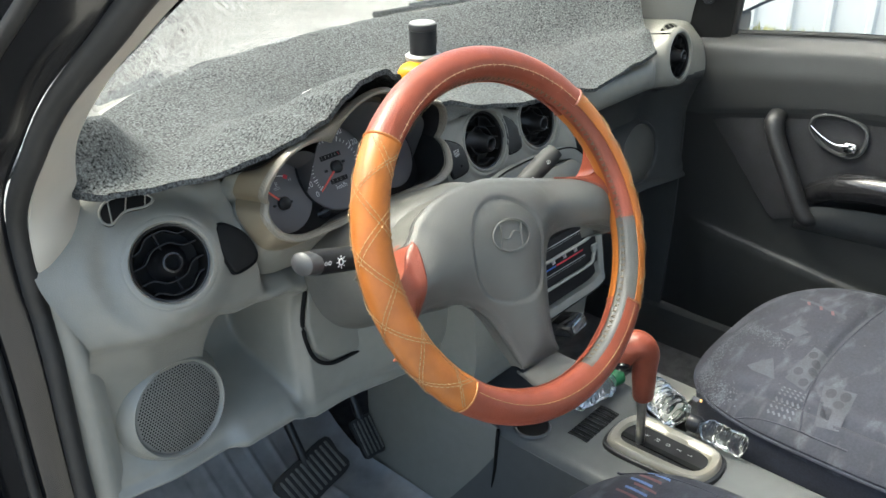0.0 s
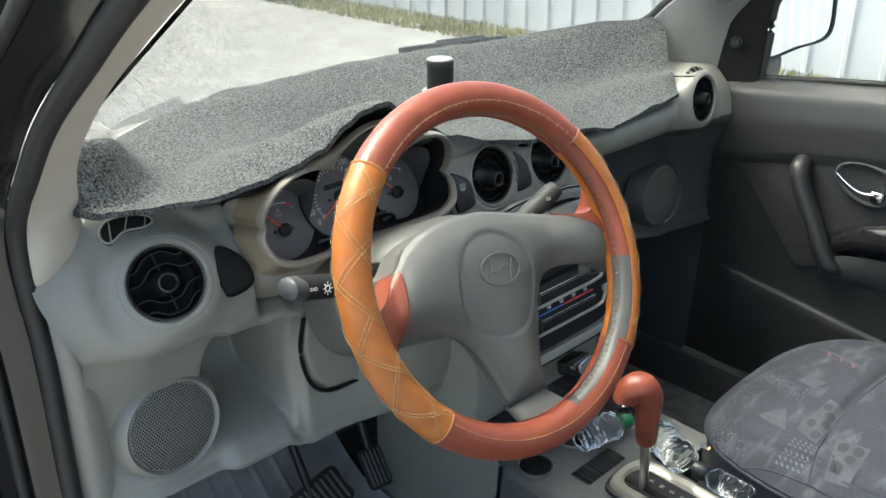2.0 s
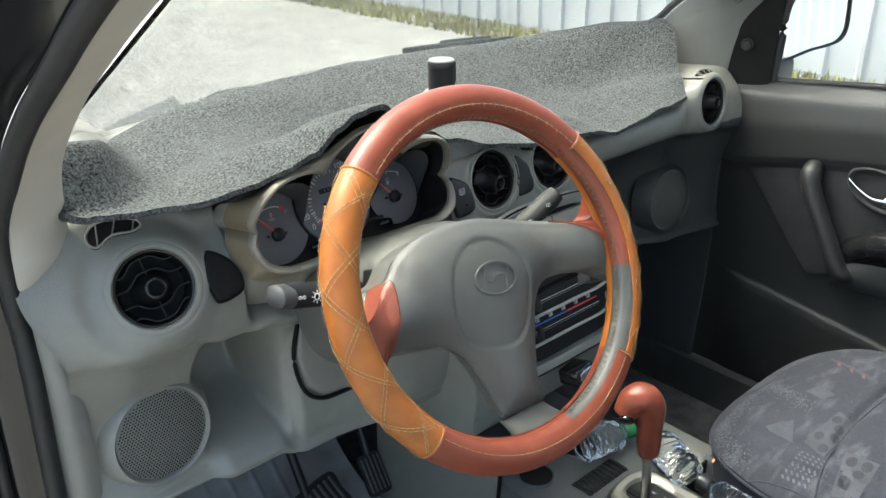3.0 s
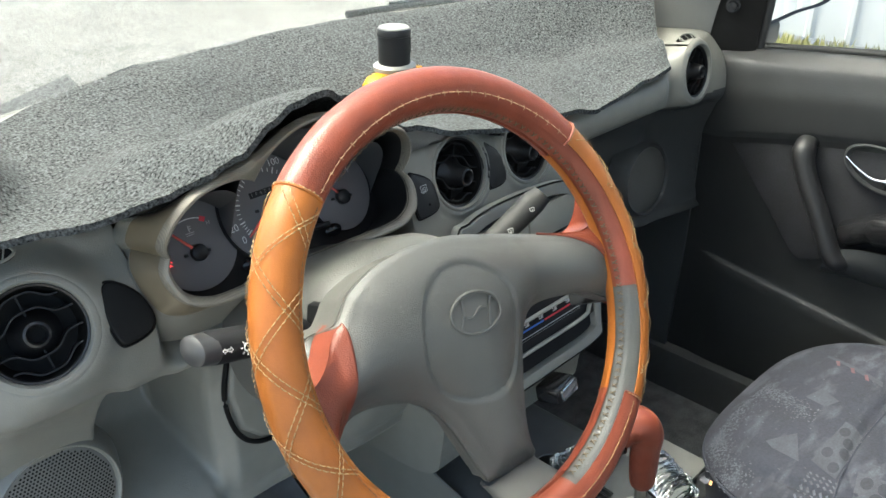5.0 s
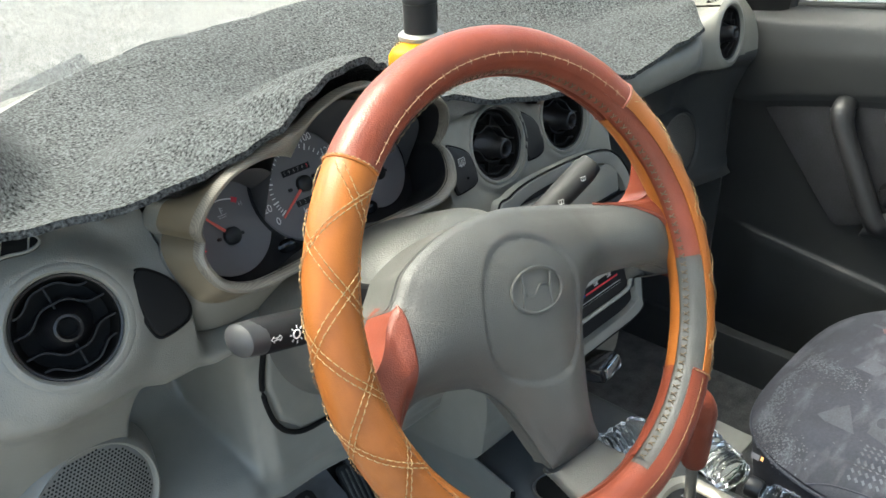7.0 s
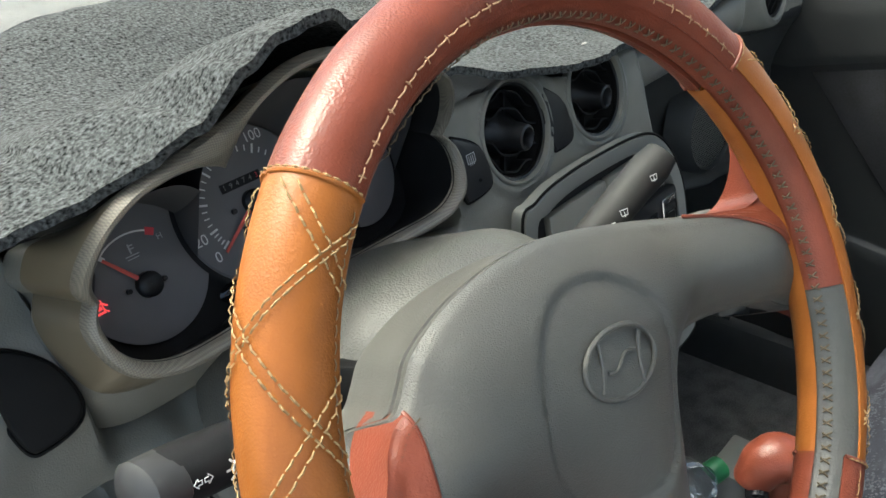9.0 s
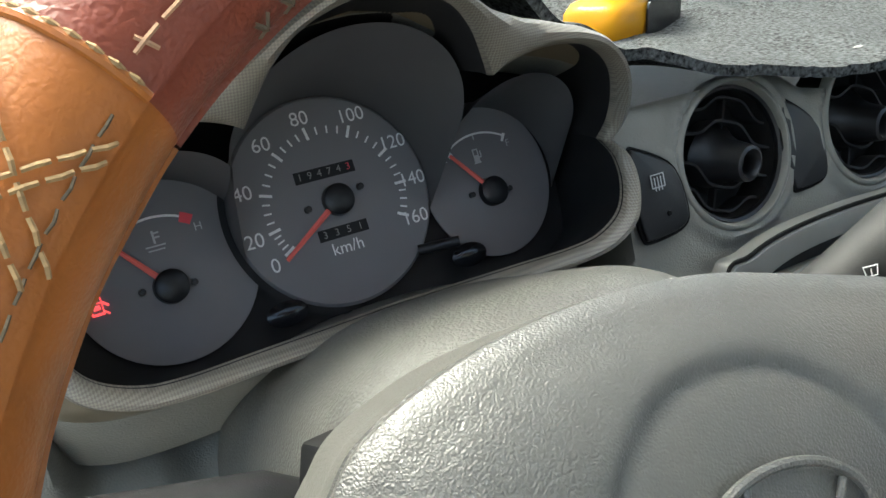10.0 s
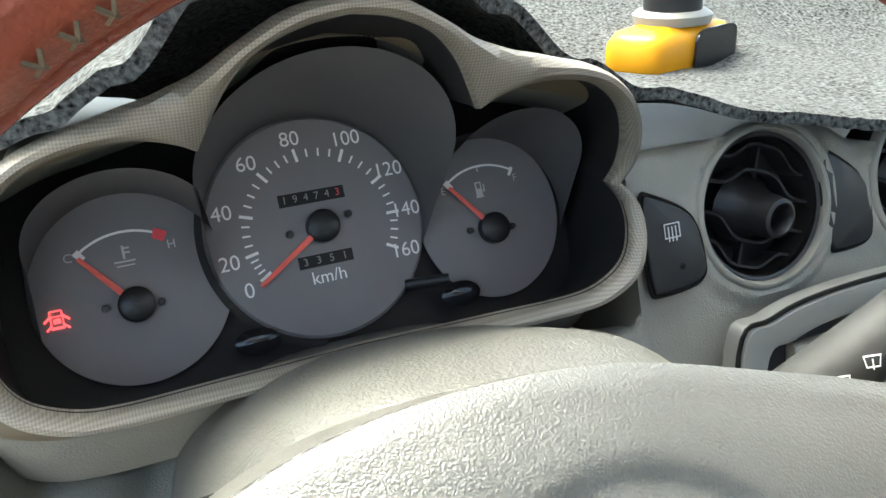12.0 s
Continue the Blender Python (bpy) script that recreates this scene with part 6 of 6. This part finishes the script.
def cushion(cx, cy, w, d, ztop, zbot, front_drop, name, parent):
    def f(u, v):
        a = 2 * math.pi * u
        c, s = math.cos(a), math.sin(a)
        px, py = math.copysign(abs(c) ** E_SEAT, c), math.copysign(abs(s) ** E_SEAT, s)
        r = min(1.0, v / 0.72)
        side = max(0.0, (v - 0.72) / 0.28)
        k = r * (1 - 0.05 * side)
        z = seat_top(px * r, py * r, ztop, front_drop)
        if side:
            z = lerp(z, zbot, side)
        return (cx + px * k * w / 2, cy + py * k * d / 2, z)

    def drop(x, y, lift=0.0012):
        return Vector((x, y, seat_top((x - cx) / (w / 2), (y - cy) / (d / 2), ztop, front_drop) + lift))
    c = part(name, grid(f, 160, 90, wrap_u=True), SEAT, parent, "patterned blue-grey cloth cushion")
    rim = [Vector(f(k / 90, 0.74)) for k in range(90)]
    part("piping", tube(rim, 0.0035, 8, True), SEAT_DARK, parent, "dark piping round the cushion")
    part("side_cloth", ring_loft([[Vector(f(k / 90, s)) + Vector((0, 0, -0.003)) for k in range(90)] for s in (0.755, 0.86, 0.93, 1.0)]), SEAT_DARK, parent, "dark navy cloth side of the cushion")
    return c, drop


def seam_line(parent, drop, pts, r=0.0016):
    part("seam", tube([drop(p.x, p.y, -0.0002) for p in smooth_line([(x, y, 0) for x, y in pts], 10)], r, 8), SEAT_DARK, parent, "dark sewn seam")


def motif(parent, drop, pts, material, lift=0.0010):
    """A woven patch with corners pts, laid on a cushion."""
    a, b, c, d = [Vector((x, y, 0)) for x, y in pts]
    bm = grid(lambda u, v: drop(*(a.lerp(b, u).lerp(d.lerp(c, u), v)).xy, lift), 8, 8)
    part("woven_motif", bm, material, parent)


def oval(parent, drop, x, y, rx, ry, deg, material, lift=0.0018):
    bm = lathe([(0.0001, 0), (0.5, 0), (1, 0)], 18)
    cs, sn = math.cos(radians(deg)), math.sin(radians(deg))
    for q in bm.verts:
        px, py = q.co.x * rx, q.co.y * ry
        q.co = drop(x + px * cs - py * sn, y + px * sn + py * cs, lift)
    part("woven_oval", bm, material, parent)


seat = thing("passenger_seat", (0.36, -0.5, 0.27), "blue-grey patterned cloth passenger seat", "car seat")
pc, pd = cushion(0.362, -0.50, 0.505, 0.53, 0.575, 0.44, 0.014, "cushion", seat)
seam_line(pc, pd, [(0.128, -0.52), (0.128, -0.461), (0.135, -0.452), (0.169, -0.441), (0.222, -0.431), (0.285, -0.427), (0.341, -0.428), (0.42, -0.432), (0.55, -0.44)])
seam_line(pc, pd, [(0.118, -0.362), (0.124, -0.385), (0.127, -0.42), (0.128, -0.461)], 0.0012)
motif(pc, pd, [(0.212, -0.393), (0.311, -0.397), (0.300, -0.424), (0.196, -0.430)], SEAT_MID)
for x, y in ((0.236, -0.403), (0.287, -0.405), (0.247, -0.421), (0.214, -0.420), (0.268, -0.417)):
    oval(pc, pd, x, y, 0.010, 0.0068, 10, SEAT_OVAL)
motif(pc, pd, [(0.226, -0.446), (0.232, -0.492), (0.145, -0.500), (0.140, -0.468)], SEAT_MID)
for x, y in ((0.212, -0.462), (0.192, -0.480), (0.168, -0.472), (0.215, -0.482)):
    oval(pc, pd, x, y, 0.011, 0.0072, 5, SEAT_OVAL)
motif(pc, pd, [(0.219, -0.330), (0.252, -0.357), (0.201, -0.382), (0.209, -0.344)], SEAT_MID)
motif(pc, pd, [(0.340, -0.330), (0.372, -0.340), (0.352, -0.372), (0.328, -0.362)], SEAT_MID)
for k in range(7):
    for j in range(5):
        x, y = 0.134 + 0.0085 * k, -0.404 - 0.008 * j
        if x < 0.19 - 0.001 * j:
            motif(pc, pd, [(x, y), (x + 0.004, y + 0.004), (x + 0.006, y + 0.002), (x + 0.002, y - 0.002)], SEAT_PALE)
motif(pc, pd, [(0.484, -0.305), (0.474, -0.309), (0.424, -0.404), (0.438, -0.400)], SEAT_MID, 0.0008)
for x, y in ((0.458, -0.332), (0.446, -0.357), (0.436, -0.380)):
    motif(pc, pd, [(x - 0.008, y - 0.004), (x + 0.008, y + 0.003), (x + 0.007, y + 0.008), (x - 0.008, y + 0.001)], SEAT_RED, 0.0016)
motif(pc, pd, [(0.124, -0.290), (0.134, -0.288), (0.132, -0.300), (0.122, -0.302)], SEAT_PALE)
motif(pc, pd, [(0.124, -0.303), (0.132, -0.301), (0.131, -0.305), (0.123, -0.307)], SEAT_ORANGE)
srnd = random.Random(5)
for k in range(60):
    x, y = srnd.uniform(0.16, 0.50), srnd.uniform(-0.46, -0.27)
    s_ = srnd.uniform(0.0008, 0.0018)
    motif(pc, pd, [(x, y), (x + s_, y + 2 * s_), (x + 2 * s_, y + 2 * s_), (x + s_, y)], SEAT_PALE, 0.002)
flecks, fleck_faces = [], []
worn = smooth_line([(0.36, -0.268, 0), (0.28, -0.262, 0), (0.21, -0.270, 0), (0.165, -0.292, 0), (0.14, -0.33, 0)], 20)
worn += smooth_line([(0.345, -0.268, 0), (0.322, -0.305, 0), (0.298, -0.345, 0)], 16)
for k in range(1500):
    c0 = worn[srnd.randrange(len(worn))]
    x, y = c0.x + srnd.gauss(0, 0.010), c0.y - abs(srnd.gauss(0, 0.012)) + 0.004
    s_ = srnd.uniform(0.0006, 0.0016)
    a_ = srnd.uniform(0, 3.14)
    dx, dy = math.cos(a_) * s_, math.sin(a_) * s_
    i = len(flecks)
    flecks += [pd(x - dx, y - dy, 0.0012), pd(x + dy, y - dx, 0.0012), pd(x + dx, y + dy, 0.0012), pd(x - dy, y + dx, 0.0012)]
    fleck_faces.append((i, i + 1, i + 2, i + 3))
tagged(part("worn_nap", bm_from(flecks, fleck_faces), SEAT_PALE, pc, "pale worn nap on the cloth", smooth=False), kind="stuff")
part("base", box(0.16, 0.56, -0.70, -0.30, 0.27, 0.45, 0.02), SEAT_DARK, seat)
part("backrest", moved(box(-0.24, 0.24, -0.06, 0.06, 0, 0.62, 0.05, 4), pose(0.362, -0.80, 0.56, 15, 0, 0)), SEAT, seat)
dseat = thing("driver_seat", (-0.3, -0.55, 0.27), "blue-grey patterned cloth driver seat", "car seat")
dc, dd = cushion(-0.275, -0.535, 0.47, 0.53, 0.585, 0.42, 0.014, "cushion", dseat)
part("base", box(-0.47, -0.10, -0.78, -0.36, 0.27, 0.43, 0.02), SEAT_DARK, dseat)
seam_line(dc, dd, [(-0.10, -0.30), (-0.095, -0.40), (-0.10, -0.55)])
for i in range(6):
    x, y = -0.155 + 0.012 * i, -0.330 - 0.006 * (i % 3)
    motif(dc, dd, [(x, y), (x + 0.006, y + 0.002), (x - 0.004, y - 0.035), (x - 0.010, y - 0.037)], (SEAT_RED, SEAT_BLUE)[i % 2])

# ---- centre console ----
console = thing("centre_console", (0.04, -0.2, 0.27), "grey plastic centre console with gear gate and trays", "centre console")


def console_top(u, v):
    y = lerp(0.06, -0.74, v)
    x = lerp(-0.088, lerp(0.155, 0.105, ease((-0.17 - y) / 0.07)), u)
    edge = min(u, 1 - u) * 0.243
    return (x, y, 0.502 - 0.018 * math.exp(-edge / 0.008) - 0.03 * ease((y + 0.09) / 0.12) * 0)


top = part("console_top", grid(console_top, 40, 30), CONSOLE, console, "grey top of the console")
part("left_flank", strip([(-0.088, 0.06, 0.486), (-0.088, -0.2, 0.486), (-0.088, -0.74, 0.486)], [(-0.108, 0.08, 0.27), (-0.108, -0.2, 0.27), (-0.108, -0.74, 0.27)], 6, t=0.003), CONSOLE, console)
part("right_flank", strip([(0.155, 0.06, 0.486), (0.155, -0.16, 0.486), (0.106, -0.245, 0.486), (0.105, -0.74, 0.486)], [(0.17, 0.08, 0.27), (0.17, -0.16, 0.27), (0.115, -0.245, 0.27), (0.115, -0.74, 0.27)], 6, t=0.003), CONSOLE, console)
part("front_flank", strip([(-0.090, -0.079, 0.50), (-0.092, -0.076, 0.42), (-0.094, -0.06, 0.30)], [(-0.090, 0.22, 0.62), (-0.095, 0.22, 0.42), (-0.10, 0.22, 0.27)], 8, 0.012, (-1, 0, 0), t=0.003), GREY, console, "grey panel beside the driver's footwell")
part("joint", tube([(-0.0915, -0.081, 0.50), (-0.094, -0.077, 0.42), (-0.097, -0.062, 0.28)], 0.003, 8), VOID, console)
# slotted vent
for k in range(9):
    # black bars on the surface, coloured as the shade between the ribs
    part("slat_gap_shade", moved(box(-0.027 + 0.0098 * k, -0.0205 + 0.0098 * k, -0.2035, -0.1690, 0.5025, 0.5035), Matrix.Identity(4)), VOID, top, smooth=False)
for k in range(10):
    part("slat_rib", tube([(-0.0287 + 0.0098 * k, -0.2035, 0.5035), (-0.0287 + 0.0098 * k, -0.186, 0.505), (-0.0287 + 0.0098 * k, -0.169, 0.5035)], 0.0012, 6), BLACK, top)
for cx, cy, r in ((-0.052, -0.118, 0.026), (0.045, -0.112, 0.026)):
    part("cup_ring", lathe([(r * 0.92, -0.002), (r, 0.003), (r * 1.08, 0.003), (r * 1.14, -0.001)], 36, pose(cx, cy, 0.502)), CONSOLE, top)
    # flat disc whose black stands for the shade of a deep well
    part("cup_well_shade", lathe([(0.0001, 0.001), (r * 0.95, 0.0015)], 36, pose(cx, cy, 0.502)), VOID, top)
# gear gate
gate_out = soft_shape([(-0.020, -0.240), (0.0, -0.222), (0.045, -0.222), (0.070, -0.240), (0.072, -0.30), (0.070, -0.362), (0.050, -0.382), (0.010, -0.382), (-0.014, -0.362), (-0.020, -0.30)], 6)
gate = part("gear_gate", plate([(0.026 + (x - 0.026) * 1.10, -0.30 + (y + 0.30) * 1.06) for x, y in gate_out], 0.495, 0.509, None, 0.003), BLACK, console, "black gear gate base")
part("gate_plate", ring_loft([[Vector((0.026 + (x - 0.026) * f, -0.30 + (y + 0.30) * g_, h)) for x, y in gate_out] for f, g_, h in ((1.0, 1.0, 0.508), (0.97, 0.98, 0.515), (0.90, 0.94, 0.518), (0.66, 0.84, 0.517), (0.56, 0.80, 0.512))]), SATIN, gate, "satin champagne gate surround")
part("gate_window", plate([(0.026 + (x - 0.026) * 0.58, -0.30 + (y + 0.30) * 0.81) for x, y in gate_out], 0.506, 0.511), INK, gate)
part("gate_slot", box(0.010, 0.020, -0.365, -0.236, 0.511, 0.5125, 0.0), VOID, gate)
for k, ch in enumerate("PRND2L"):
    lettering(ch, 0.009, pose(0.034, -0.252 - 0.0175 * k, 0.5135, 0, 0, 0), WHITE_DIM, gate, "gear_letter")

lever = thing("gear_lever", (0.016, -0.267, 0.512), "automatic gear lever with a stitched red-brown leather grip", "gear lever")
part("rod", tube([(0.016, -0.267, 0.508), (0.012, -0.268, 0.55), (0.004, -0.269, 0.62)], 0.0068, 14), STEEL, lever, "chromed steel rod")
gl_line = smooth_line([(0.006, -0.270, 0.602), (0.0055, -0.270, 0.606), (0.003, -0.270, 0.64), (0.002, -0.270, 0.668), (-0.001, -0.267, 0.684), (-0.008, -0.259, 0.691), (-0.016, -0.252, 0.686), (-0.0215, -0.247, 0.673), (-0.0225, -0.246, 0.669)], 6)
nr = len(gl_line)
grip_r = [table([(0, [0.0110]), (0.04, [0.0138]), (0.28, [0.0168]), (0.45, [0.0202]), (0.6, [0.0222]), (0.72, [0.0202]), (0.88, [0.0165]), (0.97, [0.0150]), (1.0, [0.0115])], k / (nr - 1))[0] for k in range(nr)]
grip = part("grip", tube(gl_line, grip_r, 28, flat=1.05, up=(0, 1, 0)), RED, lever, "red-brown leather grip")
part("button", tube([(-0.0200, -0.2480, 0.673), (-0.0335, -0.2560, 0.664), (-0.0350, -0.2570, 0.663)], [0.0100, 0.0098, 0.006], 18), GLOSS, lever, "black release button")
ring_at = facing((-0.0205, -0.2490, 0.6760), (-0.60, 0.05, -0.80))
for k in range(24):
    part("stitch", moved(tube([(0.0158 * math.cos(k * 0.2618), 0.0158 * math.sin(k * 0.2618), -0.0018), (0.0160 * math.cos(k * 0.2618 + 0.05), 0.0160 * math.sin(k * 0.2618 + 0.05), 0.0016)], 0.0006, 5), ring_at), THREAD, grip)

# crumpled clear bottles lying beside the lever
PET = bpy.data.materials.new("clear_plastic")
PET.use_nodes = True
pb = PET.node_tree.nodes["Principled BSDF"]
pb.inputs["Transmission Weight"].default_value = 1.0
pb.inputs["Roughness"].default_value = 0.08
pb.inputs["IOR"].default_value = 1.33
pb.inputs["Base Color"].default_value = (0.96, 0.98, 0.97, 1)


def bottle(a, b, r, seed, cap_colour):
    a, b = Vector(a), Vector(b)
    t = thing("plastic_bottle", a, "crumpled clear plastic water bottle lying on the console", "plastic bottle", "bottles on the console")
    d = (b - a).normalized()
    up = Vector((0, 0, 1))
    s = d.cross(up).normalized()
    w = s.cross(d)
    L = (b - a).length

    def f(u, v):
        q = 2 * math.pi * u
        rr = r * (0.45 + 0.55 * ease(v / 0.06)) * (1 - 0.62 * ease((v - 0.78) / 0.2))
        rr *= 1 + 0.05 * math.sin(v * 62) + 0.16 * noise.noise(Vector((math.cos(q) * 1.6, math.sin(q) * 1.6, v * 7 + seed))) + 0.10 * abs(noise.noise(Vector((math.cos(q) * 3.5, math.sin(q) * 3.5, v * 15 + seed))))
        return a + d * (L * v) + s * (rr * math.cos(q)) + w * (rr * math.sin(q) * 0.9)
    part("bottle_body", grid(f, 48, 80, wrap_u=True), PET, t)
    part("screw_cap", tube([b - d * 0.004, b, b + d * 0.014, b + d * 0.016], [0.011, 0.0135, 0.0135, 0.010], 16), cap_colour, t, "screw cap")


bottle((0.020, -0.140, 0.526), (0.108, -0.160, 0.526), 0.023, 2, GREEN_CAP)
bottle((0.088, -0.290, 0.527), (0.130, -0.203, 0.527), 0.025, 9, GREEN_CAP)
bottle((0.095, -0.395, 0.520), (0.097, -0.318, 0.520), 0.017, 5, BLACK)
tray = thing("side_tray", (0.20, -0.2, 0.47), "pale grey flat plastic tray beside the console", "tray")
part("tray_top", box(0.160, 0.245, -0.250, -0.130, 0.462, 0.470, 0.003), SILVER, tray)
part("tray_leg", box(0.175, 0.235, -0.240, -0.140, 0.27, 0.462, 0.003), GREY_DARK, tray)

# ---- footwell ----
mat_t = thing("floor_mat", (-0.30, 0.10, 0.275), "ridged dark rubber floor mat in the driver's footwell", "floor mat")


def fmat(u, v):
    x, y = lerp(-0.60, -0.11, u), lerp(-0.35, 0.40, v)
    rise = 0.30 * ease((y - 0.22) / 0.4)
    lip = 0.014 * math.exp(-min(u, 1 - u) * 0.49 / 0.012)
    rib = 0.004 * max(0, math.sin(x * 150)) ** 3 if 0.12 < u < 0.88 and v > 0.08 else 0
    return (x, y, 0.282 + rise + lip + rib + 0.006 * noise.noise(Vector((x * 6, y * 6, 0))))


part("sheet", grid(fmat, 200, 40), FLOOR_RUBBER, mat_t)


def pedal(name, c, n, w, h, label, bars, arm_to, twist=0):
    m = facing(c, n) @ pose(0, 0, 0, 0, 0, twist)
    p = thing(name, c, label, "pedal")
    sh = soft_shape([(-w / 2, h / 2), (0, h / 2 * 1.06), (w / 2, h / 2), (w / 2 * 1.03, 0), (w / 2, -h / 2), (0, -h / 2 * 1.06), (-w / 2, -h / 2), (-w / 2 * 1.03, 0)], 4)
    pad = part("rubber_pad", plate(sh, -0.012, 0.0, m, 0.003), RUBBER, p)
    for k in range(bars):
        if w > h:
            x = lerp(-w / 2 * 0.86, w / 2 * 0.86, k / (bars - 1))
            part("rib", moved(box(x - 0.0022, x + 0.0022, -h * 0.42, h * 0.42, 0, 0.004, 0.001, 1), m), PEDAL_RIB, pad)
        else:
            x = lerp(-w / 2 * 0.8, w / 2 * 0.8, k / (bars - 1))
            part("rib", moved(box(x - 0.0016, x + 0.0016, -h * 0.45, h * 0.45, 0, 0.003, 0.001, 1), m), PEDAL_RIB, pad)
    part("arm", tube([Vector(c) + m.to_3x3() @ Vector((0, 0, -0.012)), Vector(arm_to)], 0.008, 10), BLACK, p)
    return p


pedal("brake_pedal", (-0.262, 0.178, 0.372), (-0.06, -0.72, 0.70), 0.122, 0.066, "wide ribbed rubber brake pedal", 10, (-0.27, 0.34, 0.66), 14)
pedal("accelerator_pedal", (-0.122, 0.195, 0.36), (-0.15, -0.75, 0.6), 0.040, 0.070, "narrow ribbed accelerator pedal", 5, (-0.10, 0.34, 0.60), 4)

# ---- perfume bottle on the mat ----
perfume = thing("perfume_bottle", (0.010, 0.153, 0.986), "amber car perfume bottle with a black cap and grey collar", "perfume bottle")
pm = pose(0.010, 0.153, 0.986, 0, 0, 20)
AMBER = bpy.data.materials.new("amber_liquid")
AMBER.use_nodes = True
ab = AMBER.node_tree.nodes["Principled BSDF"]
ab.inputs["Base Color"].default_value = (0.80, 0.38, 0.02, 1)
ab.inputs["Transmission Weight"].default_value = 0.5
ab.inputs["Roughness"].default_value = 0.05
ab.inputs["IOR"].default_value = 1.25
outb = soft_shape([(-0.052, 0.0), (-0.048, 0.022), (-0.02, 0.028), (0.02, 0.028), (0.048, 0.022), (0.052, 0.0), (0.048, -0.022), (0.02, -0.028), (-0.02, -0.028), (-0.048, -0.022)], 5)
part("glass_body", ring_loft([[pm @ Vector((x * f, y * f, h)) for x, y in outb] for f, h in ((0.1, 0.002), (0.9, 0.002), (0.98, 0.007), (1.0, 0.017), (0.98, 0.028), (0.85, 0.035), (0.5, 0.039), (0.3, 0.040))], True), AMBER, perfume, "amber glass body")
part("label_plate", moved(plate(soft_shape([(-0.022, 0.014), (0.0, 0.016), (0.024, 0.014), (0.026, 0.0), (0.022, -0.014), (0.0, -0.016), (-0.024, -0.013), (-0.026, 0.0)], 4), 0, 0.002), pm @ pose(0.010, -0.0292, 0.020, 90, 0, 0)), GLOSS, perfume, "black oval label plate")
part("collar", lathe([(0.017, 0.036), (0.027, 0.038), (0.028, 0.044), (0.024, 0.047), (0.018, 0.047)], 36, pm), SILVER, perfume, "grey collar")
part("cap", lathe([(0.0205, 0.045), (0.0205, 0.082), (0.0215, 0.083), (0.0218, 0.089), (0.0205, 0.0915), (0.0001, 0.092)], 40, pm), BLACK, perfume, "black cap with vent slots")
part("cap_top", lathe([(0.0195, 0.092), (0.0185, 0.0932), (0.0001, 0.0935)], 36, pm), SILVER, perfume, "pale disc on the cap")
for k in range(4):
    part("vent_slot", moved(box(-0.0008, 0.0008, -0.0213, -0.0195, 0.060, 0.080), pm @ pose(0, 0, 0, 0, 0, 22 + 9 * k)), VOID, perfume, smooth=False)

# ---- wiper outside ----
wiper = thing("wiper", (0.3, 0.42, 1.04), "black windshield wiper resting at the foot of the glass", "wiper")
part("blade", tube([Vector(windshield(u, 0.05)) + Vector((0, 0.02, 0.012)) for u in (0.62, 0.68, 0.74, 0.80)], 0.006, 8), RUBBER, wiper)
part("blade_arm", tube([Vector(windshield(u, 0.03)) + Vector((0, 0.03, 0.022)) for u in (0.70, 0.74, 0.78)], 0.005, 8), BLACK, wiper)

# ---- body panels that close the car ----


def bonnet(u, v):
    x = lerp(-0.69, 0.69, u)
    side = abs(2 * u - 1) ** 4
    return (x, lerp(0.47, 1.25, v) - 0.06 * side, lerp(0.955, 0.74, v ** 1.3) - 0.05 * side)


hood_lid = thing("car_bonnet", (0, 0.9, 0.7), "glossy black painted car bonnet in front of the windshield", "car bonnet")
part("bonnet_skin", thick(grid(bonnet, 30, 20), 0.004), PAINT, hood_lid)
part("nose_panel", box(-0.68, 0.68, 1.20, 1.26, 0.35, 0.735, 0.02, 2), PAINT, hood_lid)
roof_skin = grid(lambda u, v: (lerp(-0.60, 0.60, u), lerp(-0.53, -2.0, v), 1.515 + 0.035 * math.sin(math.pi * u) - 0.03 * (2 * v - 1) ** 4), 16, 12)
solid("roof", thick(roof_skin, 0.004), PAINT, "glossy black painted car roof", kind="structure")
